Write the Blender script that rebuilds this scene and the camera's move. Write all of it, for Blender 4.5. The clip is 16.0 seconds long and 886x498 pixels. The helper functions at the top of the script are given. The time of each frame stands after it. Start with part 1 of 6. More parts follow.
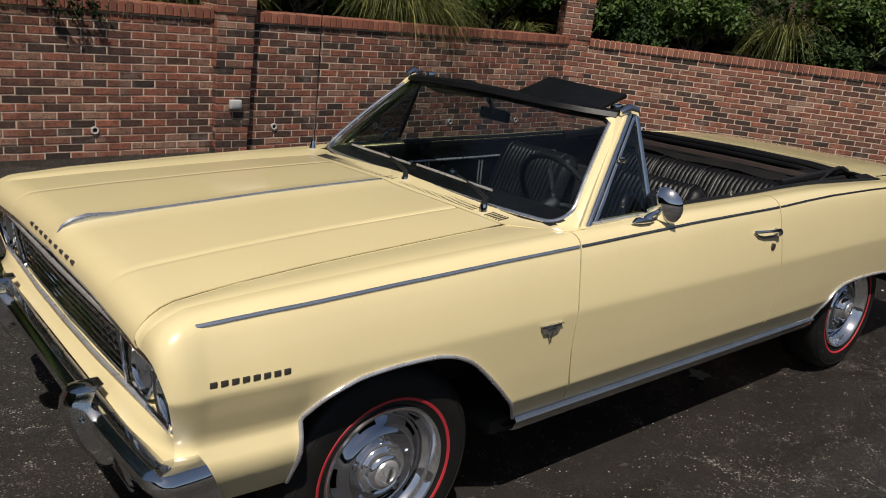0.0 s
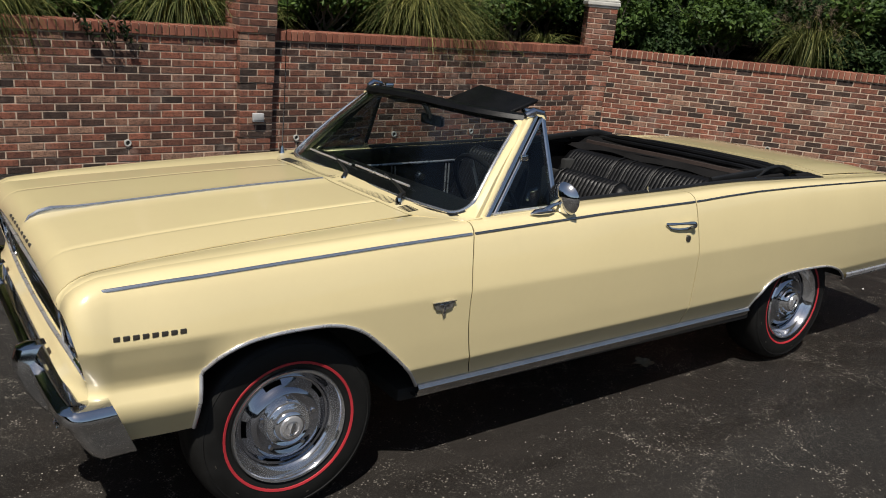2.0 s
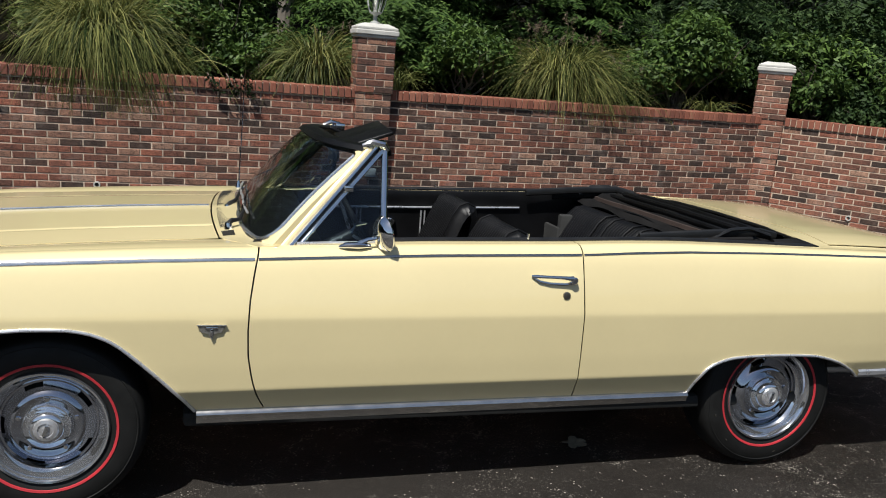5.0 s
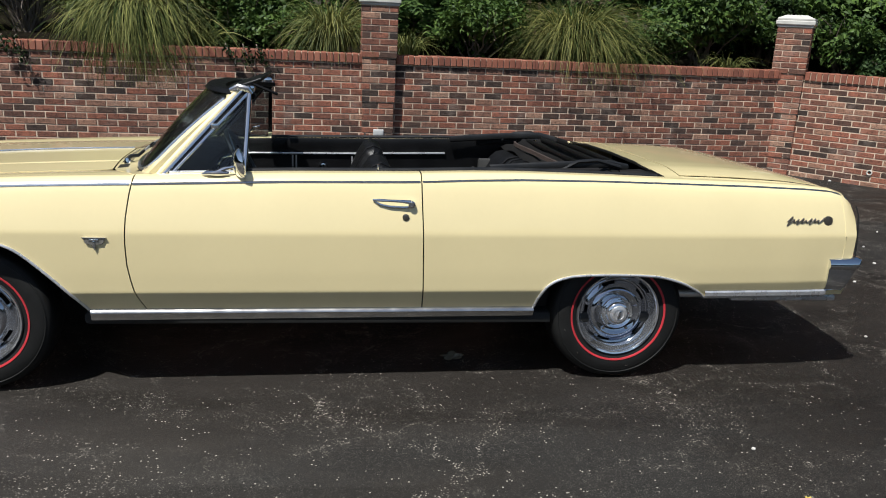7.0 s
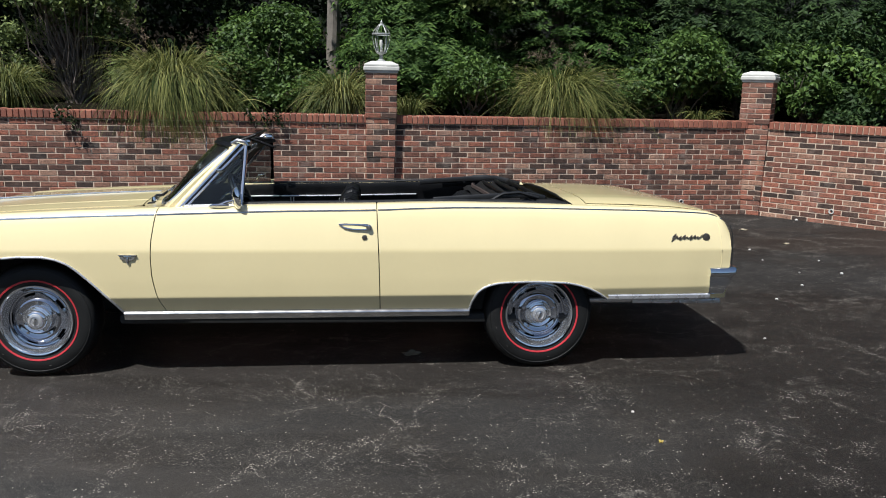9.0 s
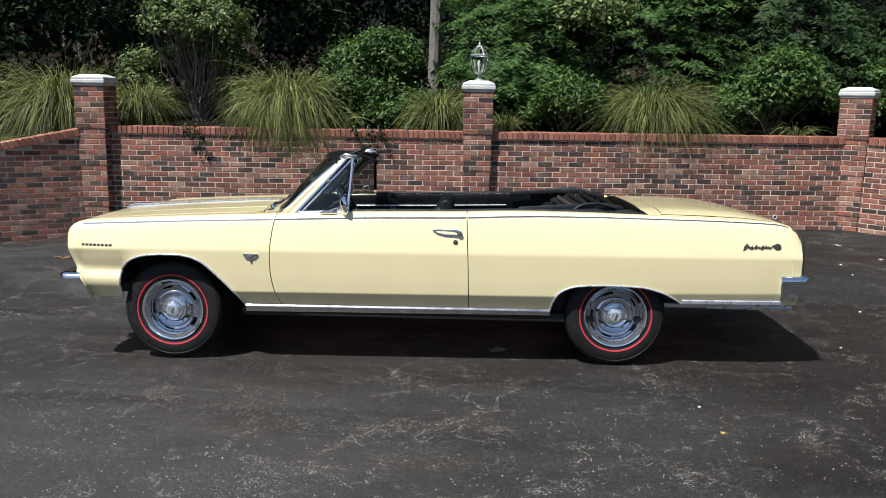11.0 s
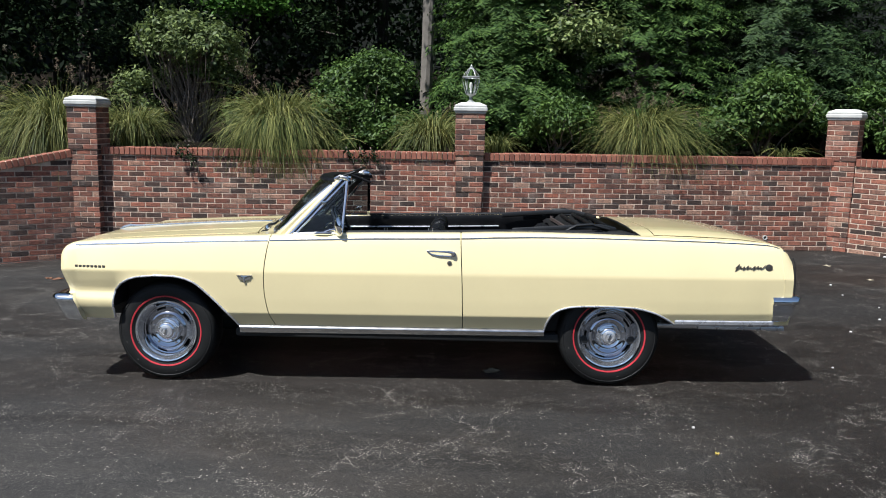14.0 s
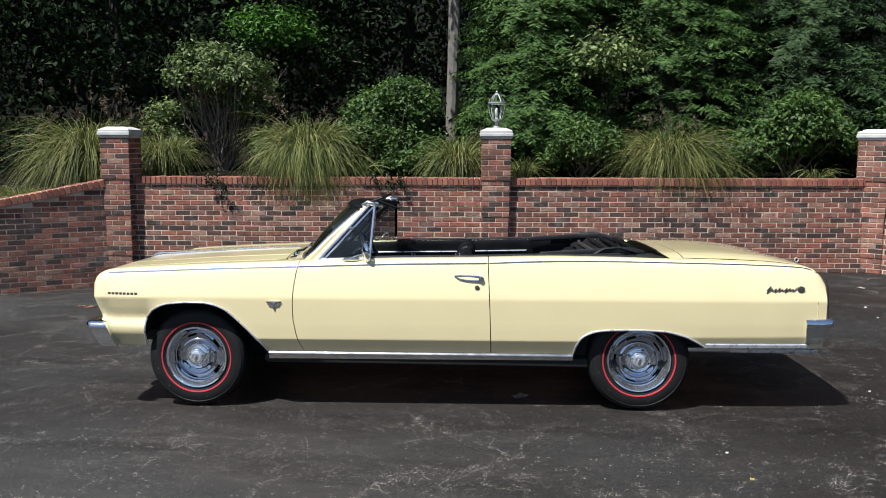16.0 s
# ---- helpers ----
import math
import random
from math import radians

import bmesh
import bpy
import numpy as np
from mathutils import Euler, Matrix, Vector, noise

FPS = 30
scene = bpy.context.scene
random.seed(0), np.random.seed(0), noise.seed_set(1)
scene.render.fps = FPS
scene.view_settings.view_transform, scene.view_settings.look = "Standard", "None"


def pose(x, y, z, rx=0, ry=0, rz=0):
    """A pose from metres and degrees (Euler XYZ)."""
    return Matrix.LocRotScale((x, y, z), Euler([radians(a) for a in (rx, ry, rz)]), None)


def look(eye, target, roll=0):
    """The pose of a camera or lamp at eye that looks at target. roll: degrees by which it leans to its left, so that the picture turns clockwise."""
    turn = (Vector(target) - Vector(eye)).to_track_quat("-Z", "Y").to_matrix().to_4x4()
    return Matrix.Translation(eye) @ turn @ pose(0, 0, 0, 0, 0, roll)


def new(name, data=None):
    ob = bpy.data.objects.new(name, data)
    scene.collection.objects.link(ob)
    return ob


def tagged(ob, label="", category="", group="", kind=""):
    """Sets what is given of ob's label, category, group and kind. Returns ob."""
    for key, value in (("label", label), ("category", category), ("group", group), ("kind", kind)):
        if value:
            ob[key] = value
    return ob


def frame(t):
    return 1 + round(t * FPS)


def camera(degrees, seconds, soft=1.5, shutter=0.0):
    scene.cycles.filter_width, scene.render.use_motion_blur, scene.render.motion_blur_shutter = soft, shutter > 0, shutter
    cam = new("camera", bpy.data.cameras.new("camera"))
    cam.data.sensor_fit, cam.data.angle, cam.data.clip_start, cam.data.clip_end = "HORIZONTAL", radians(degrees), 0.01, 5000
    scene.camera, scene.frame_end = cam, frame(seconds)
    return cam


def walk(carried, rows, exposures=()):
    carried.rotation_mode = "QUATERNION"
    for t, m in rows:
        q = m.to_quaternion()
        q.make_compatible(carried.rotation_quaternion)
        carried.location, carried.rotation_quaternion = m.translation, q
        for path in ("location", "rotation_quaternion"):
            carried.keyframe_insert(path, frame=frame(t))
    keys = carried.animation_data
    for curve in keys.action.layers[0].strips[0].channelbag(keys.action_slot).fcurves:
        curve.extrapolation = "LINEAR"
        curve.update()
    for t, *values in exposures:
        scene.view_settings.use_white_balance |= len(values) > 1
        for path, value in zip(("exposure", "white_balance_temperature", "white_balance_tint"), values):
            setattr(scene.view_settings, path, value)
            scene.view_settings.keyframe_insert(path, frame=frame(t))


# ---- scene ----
cam = camera(57.7, 16.0, 1.0)
PATH = [
    (0, (-1.26, -2.446, 1.646), (-0.01, -1.005, 1.042), 6.8),
    (0.5, (-1.183, -2.55, 1.656), (0.017, -1.054, 1.088), 6.1),
    (1, (-1.087, -2.791, 1.687), (0.086, -1.237, 1.228), 6.7),
    (1.5, (-1.084, -3.014, 1.726), (0.088, -1.492, 1.169), 6.1),
    (2, (-1.033, -3.074, 1.724), (0.085, -1.525, 1.133), 5.2),
    (2.5, (-0.883, -3.125, 1.691), (0.159, -1.537, 1.065), 5),
    (3, (-0.583, -3.185, 1.692), (0.444, -1.569, 1.113), 6.2),
    (3.5, (-0.344, -3.332, 1.681), (0.549, -1.63, 1.129), 5.1),
    (4, (0.019, -3.528, 1.698), (0.738, -1.751, 1.129), 4.1),
    (4.2, (0.141, -3.548, 1.677), (0.817, -1.737, 1.164), 4.3),
    (6.3, (1.171, -4.12, 1.655), (1.464, -2.196, 1.196), 2.9),
    (6.5, (1.258, -4.225, 1.668), (1.519, -2.302, 1.185), 2.8),
    (7, (1.535, -4.359, 1.638), (1.814, -2.453, 1.1), 2.8),
    (7.5, (1.727, -4.519, 1.625), (1.835, -2.599, 1.074), 1.7),
    (8, (1.825, -4.8, 1.651), (1.775, -2.874, 1.114), 0.8),
    (8.5, (1.835, -5.091, 1.651), (1.87, -3.152, 1.163), 1.1),
    (9, (1.885, -5.455, 1.674), (2.072, -3.504, 1.274), 1.3),
    (9.5, (1.929, -5.707, 1.704), (1.999, -3.746, 1.318), 0.9),
    (9.7, (1.992, -5.798, 1.692), (1.969, -3.834, 1.319), 0.3),
    (12, (1.913, -5.968, 1.718), (1.849, -4.003, 1.355), 1.0),
    (12.5, (1.922, -5.971, 1.718), (1.875, -3.999, 1.383), 1.0),
    (13, (1.92, -5.977, 1.719), (1.876, -4.003, 1.401), 1.0),
    (13.5, (1.922, -5.963, 1.716), (1.853, -3.995, 1.368), 0.7),
    (14, (1.922, -5.971, 1.714), (1.884, -3.996, 1.396), 1.0),
    (14.5, (1.922, -5.968, 1.713), (1.837, -3.992, 1.416), 0.4),
    (15, (1.921, -5.967, 1.712), (1.837, -3.99, 1.415), 0.4),
    (15.5, (1.928, -5.991, 1.713), (1.839, -4.008, 1.466), -0.3),
    (16, (1.92, -5.981, 1.708), (1.814, -4.0, 1.453), 0.2),
]
walk(cam, [(t, look(eye, target, roll)) for t, eye, target, roll in PATH],
     [(0, -0.06, 6960, 12), (2, 0.06, 6800, 10), (4, 0.28, 6560, 8.5), (7, 0.5, 6340, 7.5), (9, 0.62, 6150, 8.5), (9.6, 0.80, 6020, 8.5), (12, 0.84, 5990, 8.5), (16, 0.84, 5990, 8.5)])

# ---- light ----
SUN_DIR = Vector((-0.39, -0.41, 1.0)).normalized()      # towards the sun
world = bpy.data.worlds.new("world")
scene.world = world
world.use_nodes = True
wn = world.node_tree
sky = wn.nodes.new("ShaderNodeTexSky")
sky.sky_type = "NISHITA"
sky.sun_disc = False
sky.sun_elevation = math.asin(SUN_DIR.z)
sky.sun_rotation = math.atan2(SUN_DIR.x, SUN_DIR.y)
wn.nodes["Background"].inputs["Strength"].default_value = 0.060
wn.links.new(sky.outputs["Color"], wn.nodes["Background"].inputs["Color"])
sun = new("sun", bpy.data.lights.new("sun", "SUN"))
sun.data.energy = 4.6
sun.data.angle = radians(0.53)
sun.data.color = (1.0, 0.965, 0.92)
sun.matrix_world = look(SUN_DIR * 30, (0, 0, 0))

# ---- materials ----


def material(name, color=(0.5, 0.5, 0.5), rough=0.5, metal=0.0, coat=0.0, spec=0.5):
    m = bpy.data.materials.new(name)
    m.use_nodes = True
    b = m.node_tree.nodes["Principled BSDF"]
    b.inputs["Base Color"].default_value = (*color, 1)
    b.inputs["Roughness"].default_value = rough
    b.inputs["Metallic"].default_value = metal
    b.inputs["Coat Weight"].default_value = coat
    b.inputs["Coat Roughness"].default_value = 0.06
    b.inputs["Specular IOR Level"].default_value = spec
    return m


def nodes_of(m):
    t = m.node_tree
    return t, t.nodes, t.links, t.nodes["Principled BSDF"]


def noise_node(m, scale, detail=4.0, rough=0.55, coord="Object", stretch=None):
    t, n, l, b = nodes_of(m)
    tc = n.new("ShaderNodeTexCoord")
    src = n.new("ShaderNodeNewGeometry").outputs["Position"] if coord == "World" else tc.outputs[coord]
    if stretch:
        mp = n.new("ShaderNodeMapping")
        mp.inputs["Scale"].default_value = stretch
        l.new(src, mp.inputs["Vector"])
        src = mp.outputs["Vector"]
    x = n.new("ShaderNodeTexNoise")
    x.inputs["Scale"].default_value = scale
    x.inputs["Detail"].default_value = detail
    x.inputs["Roughness"].default_value = rough
    l.new(src, x.inputs["Vector"])
    return x


def ramp(m, src, stops):
    t, n, l, b = nodes_of(m)
    r = n.new("ShaderNodeValToRGB")
    e = r.color_ramp.elements
    while len(e) < len(stops):
        e.new(0.5)
    for k, (p, c) in zip(e, stops):
        k.position = p
        k.color = (*c, 1) if len(c) == 3 else c
    l.new(src, r.inputs["Fac"])
    return r


def mix(m, a, b_, fac, mode="MIX"):
    t, n, l, b = nodes_of(m)
    x = n.new("ShaderNodeMix")
    x.data_type, x.blend_type = "RGBA", mode
    for sock, val in ((x.inputs[0], fac), (x.inputs[6], a), (x.inputs[7], b_)):
        if isinstance(val, (int, float)):
            sock.default_value = val
        elif isinstance(val, tuple):
            sock.default_value = (*val, 1)
        else:
            l.new(val, sock)
    return x.outputs[2]


def bump(m, src, strength=0.3, dist=0.01):
    t, n, l, b = nodes_of(m)
    x = n.new("ShaderNodeBump")
    x.inputs["Strength"].default_value = strength
    x.inputs["Distance"].default_value = dist
    l.new(src, x.inputs["Height"])
    l.new(x.outputs["Normal"], b.inputs["Normal"])
    return x


def vary(m, color, amount=0.12, scale=6.0, rough=None, bump_s=0.0, bump_scale=200.0, coord="Object"):
    """Colour that wanders at two scales, with fine relief."""
    t, n, l, b = nodes_of(m)
    a, c = noise_node(m, scale, 5, coord=coord), noise_node(m, scale * 14, 3, coord=coord)
    lo, hi = tuple(v * (1 - amount) for v in color), tuple(min(1, v * (1 + amount)) for v in color)
    r1 = ramp(m, a.outputs["Fac"], [(0.3, lo), (0.7, hi)])
    r2 = ramp(m, c.outputs["Fac"], [(0.3, (1 - amount,) * 3), (0.7, (1, 1, 1))])
    l.new(mix(m, r1.outputs["Color"], r2.outputs["Color"], 0.6, "MULTIPLY"), b.inputs["Base Color"])
    if rough:
        rr = ramp(m, a.outputs["Fac"], [(0.3, (rough[0],) * 3), (0.7, (rough[1],) * 3)])
        l.new(rr.outputs["Color"], b.inputs["Roughness"])
    if bump_s:
        bump(m, noise_node(m, bump_scale, 3, coord=coord).outputs["Fac"], bump_s, 0.002)
    return m


PAINT = material("cream_yellow_paint", (0.765, 0.648, 0.362), 0.32, 0.0, 1.0)
vary(PAINT, (0.765, 0.648, 0.362), 0.02, 3.0)
CHROME = material("chrome", (0.78, 0.79, 0.80), 0.07, 1.0)
vary(CHROME, (0.78, 0.79, 0.80), 0.05, 9.0, (0.05, 0.12))
SATIN = material("brushed_aluminium", (0.68, 0.68, 0.68), 0.30, 0.72)
vary(SATIN, (0.68, 0.68, 0.69), 0.08, 20.0, (0.24, 0.36))
RALLY = material("argent_wheel_paint", (0.46, 0.48, 0.53), 0.08, 0.98)
vary(RALLY, (0.46, 0.48, 0.53), 0.08, 12.0, (0.06, 0.11))
TRIM = material("polished_trim", (0.82, 0.84, 0.87), 0.08, 0.95)
vary(TRIM, (0.82, 0.84, 0.87), 0.05, 9.0, (0.06, 0.11))
MOULDING = material("anodised_moulding", (0.72, 0.73, 0.75), 0.22, 0.9)
vary(MOULDING, (0.72, 0.73, 0.75), 0.06, 9.0, (0.18, 0.27))
# bright moulding darkened, so the ground's dark reflection sits in the base colour
BELT_DARKENED = material("belt_moulding_metal", (0.40, 0.39, 0.38), 0.16, 0.95)
vary(BELT_DARKENED, (0.40, 0.39, 0.38), 0.08, 9.0, (0.12, 0.22))
SILL = material("sill_moulding", (0.60, 0.585, 0.56), 0.18, 0.95)
vary(SILL, (0.60, 0.585, 0.56), 0.10, 14.0, (0.14, 0.24))
RUBBER = material("tyre_rubber", (0.009, 0.009, 0.0085), 0.62, 0.0, 0.0, 0.3)
vary(RUBBER, (0.009, 0.009, 0.0085), 0.2, 14.0, (0.5, 0.72), 0.15, 300)
REDLINE = vary(material("tyre_red_band", (0.46, 0.03, 0.035), 0.55), (0.46, 0.03, 0.04), 0.12, 20.0)
VINYL = material("black_vinyl", (0.005, 0.005, 0.0055), 0.48, 0.0, 0.0, 0.25)
vary(VINYL, (0.005, 0.005, 0.0055), 0.15, 8.0, (0.34, 0.50), 0.25, 420)
TOPCLOTH = material("black_top_cloth", (0.008, 0.0075, 0.0075), 0.7, 0.0, 0.0, 0.2)
vary(TOPCLOTH, (0.008, 0.0075, 0.0075), 0.2, 7.0, (0.55, 0.75), 0.4, 600)
BROWNBAND = vary(material("brown_lining", (0.040, 0.026, 0.021), 0.7), (0.040, 0.026, 0.021), 0.2, 9.0, None, 0.3, 500)
BLACKMETAL = vary(material("black_enamel", (0.012, 0.012, 0.012), 0.35), (0.012, 0.012, 0.012), 0.2, 9.0, (0.3, 0.5))
UNDER = vary(material("undercoat", (0.022, 0.022, 0.021), 0.8), (0.022, 0.022, 0.021), 0.3, 9.0)
BADGE = vary(material("dark_badge", (0.20, 0.185, 0.16), 0.28, 0.8), (0.20, 0.185, 0.16), 0.2, 60.0)
BADGEPLATE = vary(material("badge_plate", (0.42, 0.40, 0.36), 0.3, 0.75), (0.42, 0.40, 0.36), 0.35, 120.0)
REDENAMEL = vary(material("red_enamel", (0.35, 0.02, 0.02), 0.3), (0.35, 0.02, 0.02), 0.1, 60.0)
REDLENS = material("red_lens", (0.35, 0.01, 0.01), 0.1, 0, 1.0)
CAPSTONE = material("white_cap_paint", (0.74, 0.73, 0.70), 0.7)
vary(CAPSTONE, (0.52, 0.51, 0.47), 0.12, 7.0, (0.6, 0.8), 0.3, 90)
PLASTIC = vary(material("grey_plastic", (0.45, 0.46, 0.46), 0.5), (0.45, 0.46, 0.46), 0.08, 20.0)


def glass(name, tint=(0.93, 0.97, 0.95), rough=0.0, ior=1.12):
    m = material(name, tint, rough)
    b = m.node_tree.nodes["Principled BSDF"]
    b.inputs["Transmission Weight"].default_value = 1.0
    b.inputs["IOR"].default_value = ior
    return m


GLASS = glass("window_glass", (0.46, 0.53, 0.54), 0.0, 1.35)
VENTGLASS = glass("tinted_vent_glass", (0.22, 0.28, 0.31), 0.0, 1.42)
LENS = glass("lamp_glass", (0.95, 0.97, 0.97), 0.03)


def brick_material(name, per_island):
    m = material(name, (0.3, 0.12, 0.08), 0.85)
    t, n, l, b = nodes_of(m)
    if per_island:
        rnd = n.new("ShaderNodeNewGeometry").outputs["Random Per Island"]
    else:
        rnd = n.new("ShaderNodeObjectInfo").outputs["Random"]
    base = ramp(m, rnd, [(0.0, (0.040, 0.028, 0.023)), (0.16, (0.075, 0.046, 0.035)), (0.28, (0.125, 0.060, 0.043)), (0.46, (0.222, 0.090, 0.059)),
                         (0.66, (0.30, 0.118, 0.076)), (0.82, (0.20, 0.108, 0.077)), (0.92, (0.29, 0.165, 0.115)), (1.0, (0.36, 0.23, 0.165))])
    blot = noise_node(m, 9.0, 6, 0.65, "World")
    grain = noise_node(m, 120.0, 4, 0.6, "World")
    c = mix(m, base.outputs["Color"], ramp(m, blot.outputs["Fac"], [(0.32, (0.62, 0.60, 0.60)), (0.62, (1.18, 1.1, 1.05))]).outputs["Color"], 0.85, "MULTIPLY")
    c = mix(m, c, ramp(m, grain.outputs["Fac"], [(0.3, (0.55, 0.55, 0.55)), (0.7, (1.25, 1.22, 1.2))]).outputs["Color"], 0.9, "MULTIPLY")
    pit = noise_node(m, 42.0, 3, 0.6, "World")
    c = mix(m, c, ramp(m, pit.outputs["Fac"], [(0.34, (0.45, 0.42, 0.40)), (0.46, (1, 1, 1)), (0.66, (1.2, 1.15, 1.1))]).outputs["Color"], 0.8, "MULTIPLY")
    pale = noise_node(m, 3.1, 6, 0.7, "World")
    c = mix(m, c, (0.40, 0.34, 0.29), ramp(m, pale.outputs["Fac"], [(0.55, (0, 0, 0)), (0.77, (0.42, 0.42, 0.42))]).outputs["Color"])
    l.new(c, b.inputs["Base Color"])
    bump(m, grain.outputs["Fac"], 0.9, 0.006)
    return m


BRICK, BRICK_JOINED = brick_material("brick_face", False), brick_material("brick_face_joined", True)


def cap_brick_material(name, per_island):
    m = material(name, (0.32, 0.10, 0.06), 0.85)
    t, n, l, b = nodes_of(m)
    rnd = (n.new("ShaderNodeNewGeometry").outputs["Random Per Island"] if per_island else n.new("ShaderNodeObjectInfo").outputs["Random"])
    base = ramp(m, rnd, [(0.0, (0.175, 0.064, 0.042)), (0.5, (0.265, 0.092, 0.056)), (1.0, (0.345, 0.140, 0.088))])
    grain = noise_node(m, 90.0, 4, 0.6, "World")
    c = mix(m, base.outputs["Color"], ramp(m, grain.outputs["Fac"], [(0.3, (0.7, 0.7, 0.7)), (0.7, (1.1, 1.1, 1.1))]).outputs["Color"], 0.8, "MULTIPLY")
    l.new(c, b.inputs["Base Color"])
    bump(m, grain.outputs["Fac"], 0.5, 0.004)
    return m


CAPBRICK = cap_brick_material("cap_brick_face", False)
MORTAR = material("mortar", (0.56, 0.48, 0.38), 0.95)
vary(MORTAR, (0.58, 0.455, 0.345), 0.26, 4.0, None, 0.6, 150, "World")


def asphalt_material():
    """Worn asphalt: rough aggregate, smoother brown seal coat in patches, pale stones worn bare along old cracks."""
    m = material("asphalt", (0.05, 0.05, 0.052), 0.8, 0.0, 0.0, 0.3)
    t, n, l, b = nodes_of(m)
    position = n.new("ShaderNodeNewGeometry").outputs["Position"]

    def warped(amount, scale):
        w = noise_node(m, scale, 7, 0.7, "World")
        add = n.new("ShaderNodeVectorMath")
        add.operation = "MULTIPLY_ADD"
        add.inputs[1].default_value = (amount, amount, 0.0)
        l.new(w.outputs["Color"], add.inputs[0])
        l.new(position, add.inputs[2])
        return add.outputs["Vector"]

    def edges(vector, scale, stops):
        v = n.new("ShaderNodeTexVoronoi")
        v.feature = "DISTANCE_TO_EDGE"
        v.inputs["Scale"].default_value = scale
        l.new(vector, v.inputs["Vector"])
        return ramp(m, v.outputs["Distance"], stops).outputs["Color"]

    def stones(scale, stops):
        v = n.new("ShaderNodeTexVoronoi")
        v.inputs["Scale"].default_value = scale
        l.new(position, v.inputs["Vector"])
        return ramp(m, v.outputs["Distance"], stops).outputs["Color"]

    def grey(v):
        return (v, v, v)

    big = noise_node(m, 0.42, 5, 0.55, "World", (0.7, 1.3, 1))
    mid = noise_node(m, 2.3, 8, 0.7, "World", (0.5, 1.3, 1))
    fine = noise_node(m, 210.0, 3, 0.75, "World")
    rough_c = ramp(m, mid.outputs["Fac"], [(0.30, (0.0116, 0.0111, 0.0103)), (0.52, (0.0163, 0.0152, 0.0138)), (0.74, (0.0246, 0.0224, 0.0192))]).outputs["Color"]
    rough_c = mix(m, rough_c, ramp(m, fine.outputs["Fac"], [(0.36, grey(0.35)), (0.50, grey(0.85)), (0.66, grey(2.3))]).outputs["Color"], 0.9, "MULTIPLY")
    seal_c = ramp(m, mid.outputs["Fac"], [(0.30, (0.0149, 0.0131, 0.0114)), (0.70, (0.0260, 0.0226, 0.0196))]).outputs["Color"]
    seal_c = mix(m, seal_c, ramp(m, fine.outputs["Fac"], [(0.34, grey(0.75)), (0.68, grey(1.35))]).outputs["Color"], 0.8, "MULTIPLY")
    sealed = ramp(m, big.outputs["Fac"], [(0.46, grey(0.0)), (0.505, grey(0.55)), (0.56, grey(1.0))]).outputs["Color"]
    c = mix(m, rough_c, seal_c, sealed)
    # brush sweeps of sealer with soft edges
    sweep = noise_node(m, 1.1, 3, 0.45, "World", (0.35, 1.9, 1))
    c = mix(m, c, mix(m, c, (0.62, 0.60, 0.58), 1.0, "MULTIPLY"), ramp(m, sweep.outputs["Fac"], [(0.55, grey(0.0)), (0.60, grey(0.9))]).outputs["Color"])
    # a paler patch beside the car, with a soft wandering edge
    spot = n.new("ShaderNodeVectorMath")
    spot.operation = "DISTANCE"
    spot.inputs[1].default_value = (1.15, -2.15, 0.0)
    l.new(warped(1.5, 0.9), spot.inputs[0])
    away = n.new("ShaderNodeMath")
    away.operation = "MULTIPLY"
    away.inputs[1].default_value = 0.4
    l.new(spot.outputs["Value"], away.inputs[0])
    patchy = ramp(m, away.outputs[0], [(0.30, grey(1.0)), (0.78, grey(0.0))]).outputs["Color"]
    c = mix(m, c, mix(m, c, (1.45, 1.46, 1.46), 1.0, "MULTIPLY"), patchy)
    # darker towards one end of the court, along a wandering edge
    sep = n.new("ShaderNodeSeparateXYZ")
    l.new(position, sep.inputs["Vector"])
    coat = n.new("ShaderNodeMath")
    coat.operation = "MULTIPLY_ADD"
    coat.inputs[1].default_value = 2.4
    l.new(big.outputs["Fac"], coat.inputs[0])
    l.new(sep.outputs["X"], coat.inputs[2])
    end_dark = n.new("ShaderNodeMapRange")
    for k, v in ((1, 2.2), (2, 5.6), (3, 0.0), (4, 1.0)):
        end_dark.inputs[k].default_value = v
    l.new(coat.outputs[0], end_dark.inputs[0])
    c = mix(m, c, mix(m, c, (0.50, 0.475, 0.45), 1.0, "MULTIPLY"), end_dark.outputs[0])
    # fine aggregate showing through everywhere, less under the seal coat
    grit = mix(m, stones(165.0, [(0.20, grey(1.0)), (0.40, grey(0.0))]), ramp(m, noise_node(m, 60.0, 3, 0.6, "World").outputs["Fac"], [(0.38, grey(0.0)), (0.54, grey(1.0))]).outputs["Color"], 1.0, "MULTIPLY")
    c = mix(m, c, (0.125, 0.115, 0.100), mix(m, grit, mix(m, grey(0.72), grey(0.30), sealed), 1.0, "MULTIPLY"))
    # stones worn bare: dense beside the old cracks, loose in drifts, a few anywhere
    lanes = warped(0.80, 2.4)
    beside = edges(lanes, 1.35, [(0.0, grey(1.0)), (0.022, grey(0.85)), (0.060, grey(0.0))])
    beside = mix(m, beside, ramp(m, noise_node(m, 1.3, 5, 0.6, "World").outputs["Fac"], [(0.44, grey(0.0)), (0.58, grey(1.0))]).outputs["Color"], 1.0, "MULTIPLY")
    beside = mix(m, beside, ramp(m, noise_node(m, 17.0, 4, 0.7, "World").outputs["Fac"], [(0.40, grey(0.0)), (0.56, grey(1.0))]).outputs["Color"], 1.0, "MULTIPLY")
